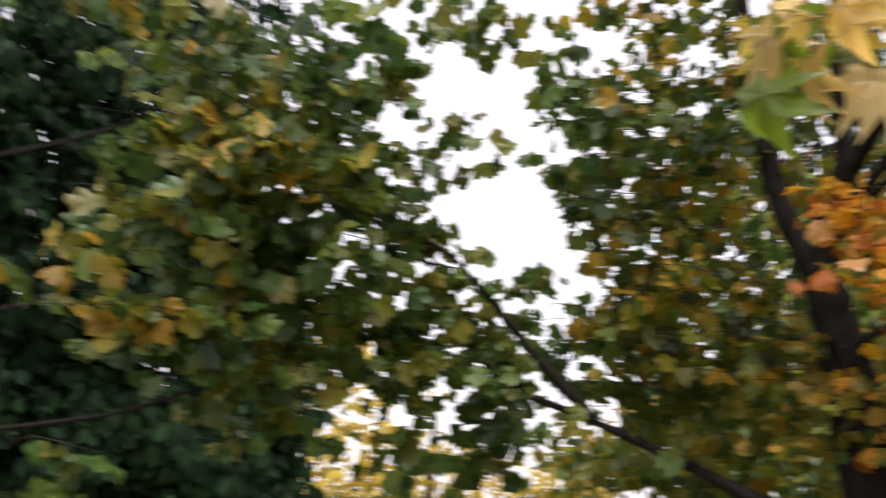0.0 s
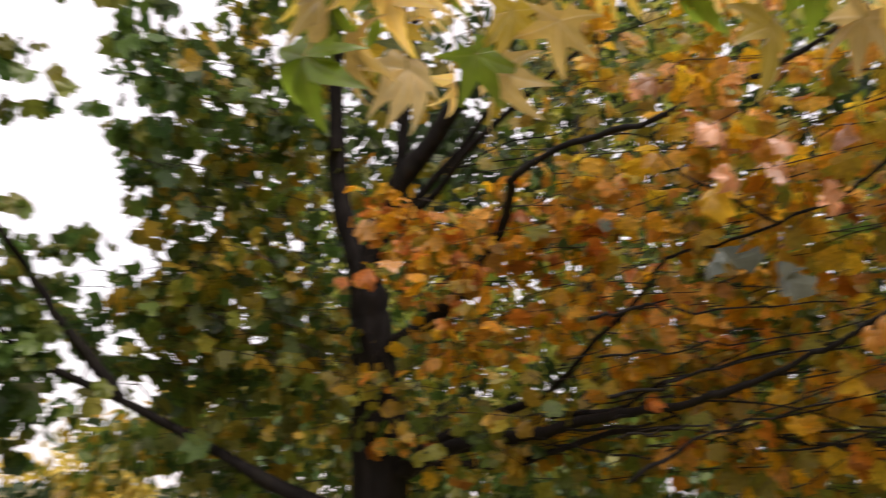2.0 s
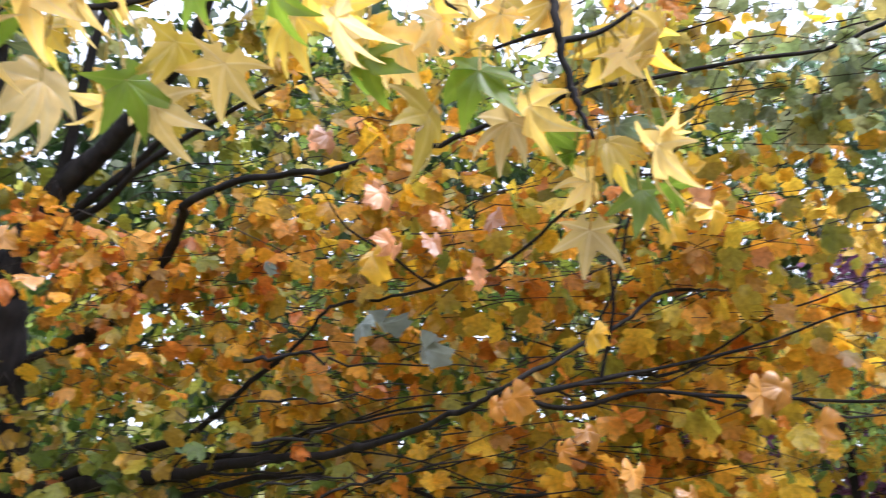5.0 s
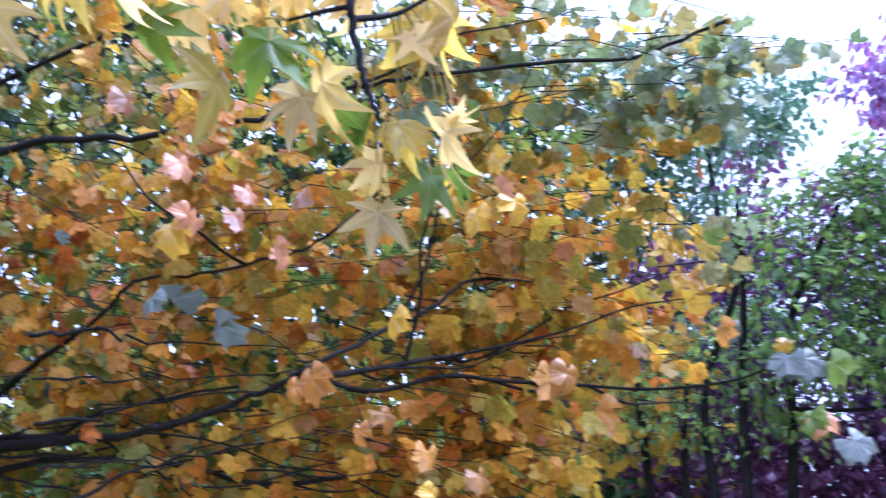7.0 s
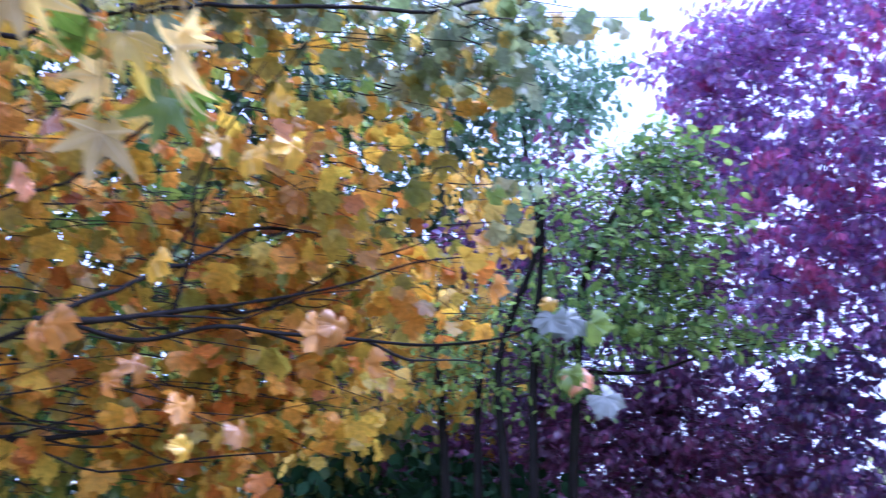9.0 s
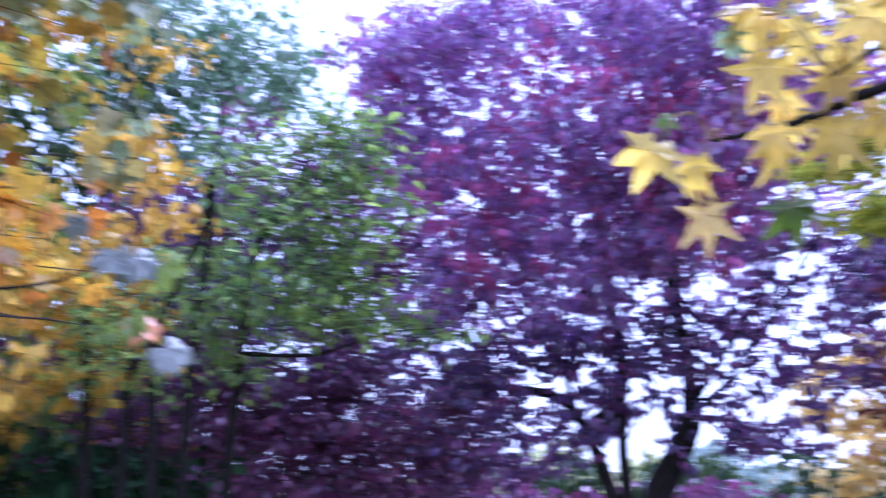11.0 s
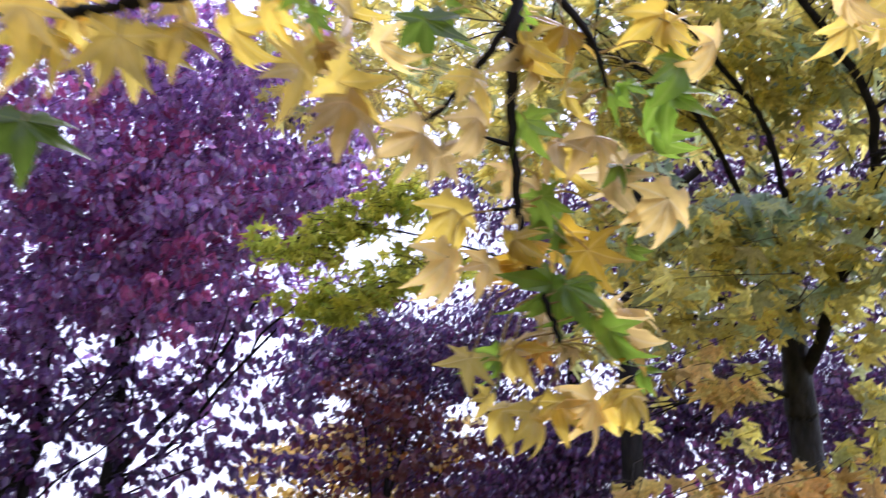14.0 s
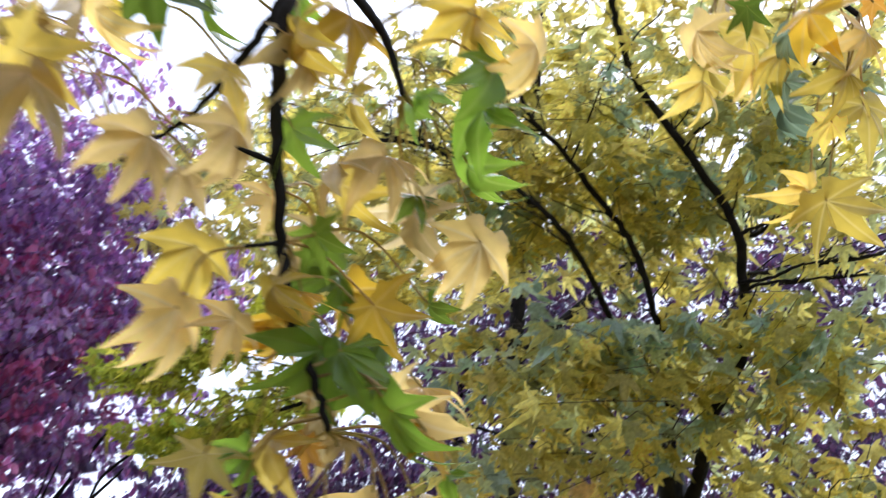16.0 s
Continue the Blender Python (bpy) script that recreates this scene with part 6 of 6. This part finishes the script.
branch([(1.50, -1.03, 2.46), (1.43, -0.75, 2.21), (1.44, -0.72, 2.13), (1.46, -0.70, 2.09), (1.49, -0.66, 2.05), (1.53, -0.61, 2.04), (1.58, -0.55, 2.03), (1.62, -0.49, 2.03), (1.66, -0.45, 2.04)], 0.013, 0.003, 154, 0.0015)
branch([(1.47, -0.69, 2.08), (1.47, -0.65, 2.09), (1.49, -0.61, 2.08), (1.51, -0.57, 2.06)], 0.005, 0.002, 155)
branch([(1.55, -1.00, 2.01), (1.55, -0.98, 2.01), (1.55, -0.97, 2.01)], 0.003, 0.0015, 156)
branch([(1.57, -1.03, 1.95), (1.57, -1.01, 1.94), (1.58, -1.00, 1.94)], 0.0025, 0.0015, 157)
branch([(1.50, -1.03, 2.46), (1.34, -1.39, 2.42), (1.27, -1.46, 2.32), (1.23, -1.49, 2.23)], 0.007, 0.003, 158)


def leaf(place, size, tone, curl="cup"):
    """One star leaf on the overhanging tree, with its stalk bent to the nearest branch."""
    x, y, z, rx, ry, rz = place
    k = sum(1 for c in over.children if c.name.startswith("leaf"))
    ob = new("leaf", NEAR[tone, curl][k % 4])
    ob.parent, ob.matrix_parent_inverse = over, over.matrix_world.inverted()
    ob.matrix_world = pose(x, y, z, rx, ry, rz) @ Matrix.Scale(size, 4)
    hub = np.array((x, y, z))
    every = np.vstack(LINES)
    end = every[np.linalg.norm(every - hub - (0, 0, 0.05), axis=1).argmin()]
    gap = end - hub
    reach = np.linalg.norm(gap)
    if reach > 0.16:
        end = hub + gap / reach * 0.16
    lift = np.array((0, 0, 0.25 * min(reach, 0.16)))
    rng = np.random.default_rng(k)
    v, f, c = tube([hub, hub + (end - hub) * 0.5 + lift + rng.normal(0, 0.006, 3), end], 0.0011, 0.0014, rng, 5, 5, 0.05)
    bpy.context.view_layer.update()
    stalk = new("stalk", mesh_of("stalk", v, np.vstack([f, c]), STALK))
    stalk.parent, stalk.matrix_parent_inverse = ob, ob.matrix_world.inverted()


leaf((0.189, 0.915, 2.049, -102, -10, 122), 0.110, "green", "cup")
leaf((0.199, 0.907, 2.119, -86, 17, -132), 0.083, "pale", "cup")
leaf((0.234, 0.918, 2.139, -90, 17, -175), 0.043, "yellow", "flat")
leaf((0.243, 0.925, 2.082, -89, 3, 103), 0.094, "pale", "cup")
leaf((0.275, 0.880, 2.132, -95, -12, 107), 0.094, "pale", "cup")
leaf((0.308, 0.928, 2.062, -62, -8, -172), 0.094, "cream", "claw")
leaf((0.298, 0.941, 2.099, -118, -15, -144), 0.036, "sage", "flat")
leaf((0.379, 0.895, 2.078, -105, 33, 160), 0.073, "green", "flat")
leaf((0.419, 0.882, 2.136, -99, 5, -177), 0.068, "yellow", "flat")
leaf((0.465, 0.855, 2.117, -117, -11, 150), 0.076, "pale", "flat")
leaf((0.414, 0.909, 2.070, -93, 16, 108), 0.089, "pale", "cup")
leaf((0.318, 0.903, 2.150, -100, -1, 109), 0.065, "pale", "cup")
leaf((0.385, 0.986, 2.090, -98, -13, -119), 0.063, "pale", "cup")
leaf((0.423, 0.859, 2.187, -110, -26, 144), 0.048, "lime", "flat")
leaf((0.482, 0.794, 2.187, -105, -7, 92), 0.078, "green", "cup")
leaf((0.547, 0.768, 2.170, -117, 3, 82), 0.090, "cream", "cup")
leaf((0.604, 0.790, 2.154, -108, -7, 90), 0.083, "green", "cup")
leaf((0.625, 0.755, 2.171, -87, -10, 120), 0.089, "pale", "claw")
leaf((0.651, 0.734, 2.079, -79, -11, -162), 0.094, "yellow", "cup")
leaf((0.636, 0.705, 2.178, -80, 10, -172), 0.058, "cream", "cup")
leaf((0.667, 0.669, 2.112, -84, -24, 110), 0.089, "green", "cup")
leaf((0.736, 0.690, 2.084, -77, -24, 120), 0.073, "cream", "cup")
leaf((0.739, 0.663, 2.095, -90, -2, 69), 0.094, "pale", "cup")
leaf((0.777, 0.649, 2.073, -97, -34, 108), 0.054, "lime", "flat")
leaf((0.785, 0.639, 2.048, -138, -19, -139), 0.057, "green", "cup")
leaf((0.811, 0.643, 2.019, -91, -41, 161), 0.050, "pale", "cup")
leaf((0.841, 0.666, 1.976, -100, -1, 142), 0.064, "pale", "flat")
leaf((0.807, 0.611, 2.055, -48, 31, 146), 0.063, "yellow", "cup")
leaf((0.849, 0.631, 2.064, -84, -3, 59), 0.067, "yellow", "cup")
leaf((0.824, 0.560, 2.041, -94, -22, 59), 0.094, "pale", "cup")
leaf((0.821, 0.542, 2.048, 160, 4, 9), 0.036, "pale", "flat")
leaf((0.883, 0.625, 2.026, -84, -4, 157), 0.068, "green", "flat")
leaf((0.894, 0.594, 2.026, -108, 32, 74), 0.044, "green", "flat")
leaf((0.778, 0.567, 2.137, -104, 24, 115), 0.046, "cream", "flat")
leaf((0.795, 0.532, 2.157, -107, 15, -162), 0.078, "pale", "cup")
leaf((0.698, 0.670, 2.197, -93, -26, 128), 0.062, "pale", "cup")
leaf((0.687, 0.706, 2.164, -131, -23, -150), 0.044, "pale", "cup")
leaf((0.844, 0.624, 2.093, -2, 64, 175), 0.055, "sage", "cup")
leaf((0.529, 0.803, 2.219, -95, -3, 90), 0.062, "yellow", "cup")
leaf((0.744, 0.638, 2.220, -108, -7, -168), 0.066, "pale", "cup")
leaf((0.308, 0.954, 2.141, -100, -25, 96), 0.070, "yellow", "cup")
leaf((0.224, 0.970, 2.164, -78, -7, -129), 0.081, "green", "claw")
leaf((0.272, 0.930, 2.146, -85, -3, -133), 0.078, "green", "cup")
leaf((0.191, 0.974, 2.170, -81, 19, -115), 0.074, "yellow", "cup")
leaf((0.232, 0.966, 2.178, -118, 22, 84), 0.075, "cream", "claw")
leaf((0.531, 0.832, 2.197, -74, -13, 126), 0.094, "yellow", "claw")
leaf((0.346, 0.935, 2.208, -108, -11, 107), 0.077, "green", "cup")
leaf((0.221, 0.972, 2.146, -95, 5, 124), 0.075, "green", "cup")
leaf((0.353, 0.917, 2.218, -88, 5, 89), 0.086, "pale", "cup")
leaf((0.689, 0.733, 2.259, -96, 6, 78), 0.067, "pale", "cup")
leaf((0.724, 0.689, 2.239, -74, 5, 88), 0.072, "yellow", "cup")
leaf((0.603, 0.805, 2.244, -120, 1, -138), 0.094, "yellow", "claw")
leaf((0.647, 0.726, 2.198, -77, 2, 86), 0.081, "yellow", "claw")
leaf((0.572, 0.816, 2.224, -129, 4, 63), 0.086, "yellow", "cup")
leaf((0.608, 0.795, 2.202, -76, -22, 94), 0.094, "yellow", "claw")
leaf((0.683, 0.716, 2.180, -95, -1, 79), 0.071, "yellow", "cup")
leaf((0.813, 0.578, 2.179, -107, -4, -174), 0.094, "yellow", "claw")
leaf((0.780, 0.637, 2.237, -100, 15, -158), 0.094, "pale", "cup")
leaf((0.851, 0.585, 2.210, -85, -35, 59), 0.094, "yellow", "cup")
leaf((0.843, 0.585, 2.220, -70, 34, -172), 0.067, "yellow", "cup")
leaf((1.530, -0.340, 1.978, -101, -27, 79), 0.083, "yellow", "cup")
leaf((1.594, -0.408, 1.979, -69, -8, 51), 0.068, "yellow", "claw")
leaf((1.600, -0.373, 2.050, -66, 49, 102), 0.034, "green", "cup")
leaf((1.628, -0.423, 1.919, -91, 2, 64), 0.068, "pale", "flat")
leaf((1.583, -0.523, 1.910, -92, 9, 79), 0.076, "green", "cup")
leaf((1.576, -0.513, 2.109, -86, -38, 62), 0.083, "yellow", "flat")
leaf((1.566, -0.503, 2.008, -81, -2, 57), 0.066, "yellow", "cup")
leaf((1.557, -0.582, 2.002, -90, -10, 62), 0.072, "yellow", "flat")
leaf((1.532, -0.634, 2.015, -75, -16, 39), 0.067, "yellow", "cup")
leaf((1.569, -0.461, 2.152, -102, 0, 35), 0.056, "sage", "claw")
leaf((1.537, -0.549, 2.138, -99, -32, 74), 0.069, "yellow", "cup")
leaf((1.474, -0.609, 2.118, -99, -23, 83), 0.067, "yellow", "flat")
leaf((1.495, -0.662, 2.108, -75, -18, 38), 0.072, "pale", "cup")
leaf((1.420, -0.697, 2.027, -87, 3, 110), 0.051, "green", "claw")
leaf((1.611, -0.541, 2.078, -83, -31, 53), 0.065, "yellow", "cup")
leaf((1.530, -0.585, 2.068, -99, -29, 72), 0.059, "yellow", "flat")
leaf((1.434, -0.657, 2.121, -95, -13, 29), 0.061, "yellow", "cup")
leaf((1.464, -0.689, 2.029, -81, 1, 21), 0.060, "yellow", "claw")
leaf((1.563, -0.491, 2.170, -106, -5, 99), 0.061, "yellow", "cup")
leaf((1.611, -0.521, 2.016, -69, 29, 115), 0.083, "yellow", "claw")
leaf((1.580, -0.595, 2.022, -102, 3, 61), 0.081, "yellow", "cup")
leaf((1.545, -0.679, 2.040, -113, -4, 8), 0.083, "yellow", "claw")
leaf((1.549, -0.750, 2.023, -93, -5, 125), 0.076, "yellow", "cup")
leaf((1.570, -0.798, 2.034, -132, 31, 9), 0.072, "yellow", "flat")
leaf((1.563, -0.807, 2.009, -69, 2, 84), 0.083, "peach", "claw")
leaf((1.565, -0.721, 2.084, -102, 28, 76), 0.044, "gold", "flat")
leaf((1.552, -0.631, 2.052, -76, 5, 124), 0.060, "yellow", "cup")
leaf((1.622, -0.547, 2.057, -85, -7, 43), 0.066, "yellow", "claw")
leaf((1.507, -0.866, 2.099, -116, -1, 47), 0.065, "green", "cup")
leaf((1.557, -0.840, 2.092, -112, 2, -18), 0.083, "pale", "claw")
leaf((1.540, -0.756, 2.086, -103, -15, 34), 0.036, "green", "cup")
leaf((1.582, -0.906, 2.009, -81, -12, 96), 0.083, "peach", "claw")
leaf((1.617, -0.952, 2.019, -89, 28, 42), 0.060, "peach", "cup")
leaf((1.621, -0.974, 1.949, -85, -9, 89), 0.082, "yellow", "claw")
leaf((1.537, -0.943, 2.071, -65, 18, 97), 0.068, "yellow", "cup")
leaf((1.487, -0.982, 2.103, -93, -2, -17), 0.082, "yellow", "claw")
leaf((1.465, -1.020, 2.122, -81, 14, 95), 0.083, "gold", "cup")
leaf((1.472, -1.092, 2.065, -94, -11, -3), 0.047, "lime", "flat")
leaf((1.456, -1.096, 2.069, -58, 51, 55), 0.034, "lime", "cup")
leaf((1.402, -1.106, 2.134, -98, -2, 80), 0.083, "yellow", "claw")
leaf((1.437, -1.145, 2.065, -82, -15, 13), 0.081, "lime", "cup")
leaf((1.381, -1.158, 2.108, -101, 10, 123), 0.083, "pale", "claw")
leaf((1.519, -1.003, 2.027, -87, 7, 11), 0.062, "green", "cup")
leaf((1.496, -1.082, 2.019, -62, 8, 77), 0.080, "peach", "claw")
leaf((1.494, -1.114, 1.990, -73, 17, 74), 0.042, "lime", "cup")
leaf((1.482, -1.175, 1.960, -92, -27, 77), 0.083, "pale", "claw")
leaf((1.557, -1.005, 1.980, -86, -0, 104), 0.044, "peach", "cup")
leaf((1.559, -1.053, 1.961, -105, 11, 21), 0.051, "lime", "flat")
leaf((1.499, -1.048, 2.074, -95, -4, -23), 0.064, "yellow", "cup")
leaf((1.622, -0.966, 1.888, -80, -12, 113), 0.083, "pale", "claw")
leaf((1.607, -1.010, 1.885, -79, -21, 89), 0.056, "pale", "cup")
leaf((1.574, -1.027, 1.909, -92, 6, 2), 0.062, "yellow", "claw")
leaf((1.571, -1.052, 1.908, -71, 15, 79), 0.050, "gold", "cup")
leaf((1.543, -1.106, 1.902, -92, 14, 16), 0.072, "gold", "flat")
leaf((1.575, -1.076, 1.865, -103, -43, 122), 0.083, "green", "claw")
leaf((1.563, -1.088, 1.862, -70, 18, 33), 0.083, "green", "claw")
leaf((1.528, -1.153, 1.911, -135, 36, -48), 0.039, "green", "cup")
leaf((1.661, -1.023, 1.788, -71, -11, 61), 0.057, "yellow", "flat")
leaf((1.621, -1.093, 1.801, -90, -14, 30), 0.038, "orange", "cup")
leaf((1.586, -1.110, 1.798, -61, 5, 81), 0.037, "peach", "claw")
leaf((1.641, -1.070, 1.804, -91, 16, 4), 0.073, "yellow", "cup")
leaf((1.536, -1.123, 1.810, -97, 9, -12), 0.083, "green", "claw")
leaf((1.537, -1.159, 1.799, -61, 10, 73), 0.045, "gold", "cup")
leaf((1.556, -1.168, 1.846, -36, 11, 80), 0.071, "peach", "claw")
leaf((1.663, -1.076, 1.737, -66, 10, 25), 0.070, "yellow", "cup")
leaf((1.632, -1.088, 1.728, -57, -10, 105), 0.068, "yellow", "claw")
leaf((1.611, -1.110, 1.739, -78, 1, 46), 0.061, "yellow", "cup")
leaf((1.595, -1.146, 1.741, -85, -23, 91), 0.083, "pale", "claw")
leaf((1.591, -1.164, 1.744, -99, 33, -10), 0.067, "yellow", "cup")
leaf((1.568, -1.175, 1.747, -50, 15, 76), 0.057, "yellow", "claw")
leaf((1.668, -1.053, 1.747, -97, -25, 112), 0.040, "yellow", "cup")
leaf((1.660, -1.060, 1.795, -84, -8, 116), 0.062, "green", "claw")
leaf((1.576, -1.212, 1.783, -78, 16, -7), 0.043, "lime", "cup")
leaf((1.354, -1.386, 2.242, -96, -3, -21), 0.083, "peach", "claw")
leaf((1.328, -1.441, 2.250, -115, 6, 73), 0.083, "yellow", "cup")
leaf((1.306, -1.412, 2.256, -115, -12, 23), 0.040, "green", "flat")
leaf((1.257, -1.437, 2.223, -96, 8, -6), 0.077, "gold", "cup")
leaf((1.293, -1.467, 2.241, -84, -32, 1), 0.056, "sage", "claw")
leaf((1.321, -1.485, 2.201, -81, 41, 26), 0.046, "sage", "cup")
leaf((1.345, -1.519, 2.201, -88, -10, -36), 0.078, "sage", "claw")
leaf((1.259, -1.490, 2.173, -110, 1, 80), 0.083, "yellow", "cup")
leaf((1.294, -1.505, 2.137, -105, -57, 41), 0.049, "yellow", "claw")
leaf((1.329, -1.522, 2.064, -105, 17, 6), 0.083, "yellow", "cup")
leaf((1.350, -1.534, 2.092, -112, -9, 109), 0.077, "yellow", "claw")
leaf((1.228, -1.485, 2.200, -111, -0, 83), 0.072, "pale", "cup")
leaf((1.222, -1.523, 2.265, -150, -28, 89), 0.034, "orange", "flat")
leaf((1.272, -1.543, 2.165, -91, -2, 62), 0.077, "yellow", "cup")
leaf((1.540, -0.502, 2.166, -52, 21, 133), 0.083, "yellow", "claw")
leaf((1.521, -0.661, 2.198, -87, 3, 123), 0.078, "yellow", "claw")
leaf((1.569, -0.623, 2.107, -124, -15, 146), 0.083, "yellow", "claw")
leaf((1.584, -0.600, 2.119, -87, 2, -0), 0.083, "yellow", "cup")
leaf((1.525, -0.711, 2.149, -116, 17, -25), 0.083, "yellow", "claw")
leaf((1.557, -0.487, 2.188, -77, 30, 109), 0.083, "yellow", "cup")
leaf((1.547, -0.661, 2.173, -124, -2, 173), 0.083, "yellow", "claw")
leaf((1.413, -1.095, 2.205, -98, -6, 131), 0.082, "yellow", "claw")
leaf((1.496, -1.175, 2.054, -108, 9, -32), 0.083, "lime", "claw")
leaf((1.525, -1.053, 2.017, -59, -30, -23), 0.077, "cream", "cup")
leaf((1.522, -0.975, 2.214, -104, 1, -12), 0.083, "yellow", "claw")
leaf((1.497, -0.998, 2.100, -83, -14, 105), 0.079, "peach", "claw")
leaf((1.535, -1.157, 2.013, -104, -17, 116), 0.083, "cream", "claw")
leaf((1.409, -1.131, 2.088, -93, 3, 120), 0.077, "lime", "claw")
leaf((1.570, -0.971, 2.045, -85, 18, 117), 0.083, "peach", "claw")
leaf((1.558, -1.076, 2.023, -106, 4, -17), 0.083, "yellow", "cup")
leaf((1.397, -1.111, 2.123, -75, -6, -16), 0.069, "yellow", "claw")
leaf((1.518, -1.129, 1.993, -100, 4, -15), 0.083, "peach", "cup")
leaf((1.551, -0.923, 2.167, -83, -27, -14), 0.082, "lime", "claw")
leaf((1.523, -0.998, 2.188, -75, -15, -4), 0.074, "lime", "claw")
leaf((1.586, -1.137, 1.862, -88, 7, 111), 0.083, "green", "claw")
leaf((1.606, -1.120, 1.946, -80, 7, 8), 0.083, "gold", "claw")
leaf((1.623, -1.075, 1.907, -118, -15, 131), 0.070, "gold", "claw")
leaf((1.561, -1.143, 1.833, -108, 19, -32), 0.083, "pale", "claw")
leaf((1.629, -1.065, 1.906, -94, 7, 98), 0.064, "gold", "claw")
leaf((1.610, -1.092, 1.995, -95, -25, 124), 0.083, "pale", "claw")
leaf((1.576, -1.134, 1.899, -77, -21, 111), 0.075, "green", "claw")
leaf((1.642, -1.125, 1.845, -84, 9, 123), 0.083, "pale", "cup")
leaf((1.586, -1.096, 1.947, -89, -13, 111), 0.083, "green", "claw")
leaf((1.399, -1.481, 2.286, -100, -12, -44), 0.083, "yellow", "cup")
leaf((1.313, -1.483, 2.234, -58, -44, -1), 0.083, "yellow", "claw")
leaf((1.254, -1.530, 2.235, -103, 23, 90), 0.078, "yellow", "cup")
leaf((1.426, -1.502, 2.284, -102, 14, 75), 0.083, "yellow", "claw")
leaf((1.325, -1.443, 2.331, -82, -30, -7), 0.083, "pale", "claw")
leaf((1.355, -1.479, 2.249, -90, 5, 73), 0.062, "pale", "claw")
leaf((1.634, -0.834, 2.168, -82, 15, 146), 0.077, "pale", "cup")
leaf((1.648, -0.807, 2.128, -69, 39, 120), 0.073, "yellow", "claw")
leaf((1.668, -0.838, 2.209, -145, -6, -25), 0.078, "yellow", "cup")
leaf((1.639, -0.815, 2.125, -107, -20, 6), 0.064, "peach", "claw")
leaf((1.689, -0.808, 2.181, -75, 31, 128), 0.066, "peach", "claw")
leaf((1.658, -0.793, 2.123, -127, -8, 19), 0.073, "pale", "claw")
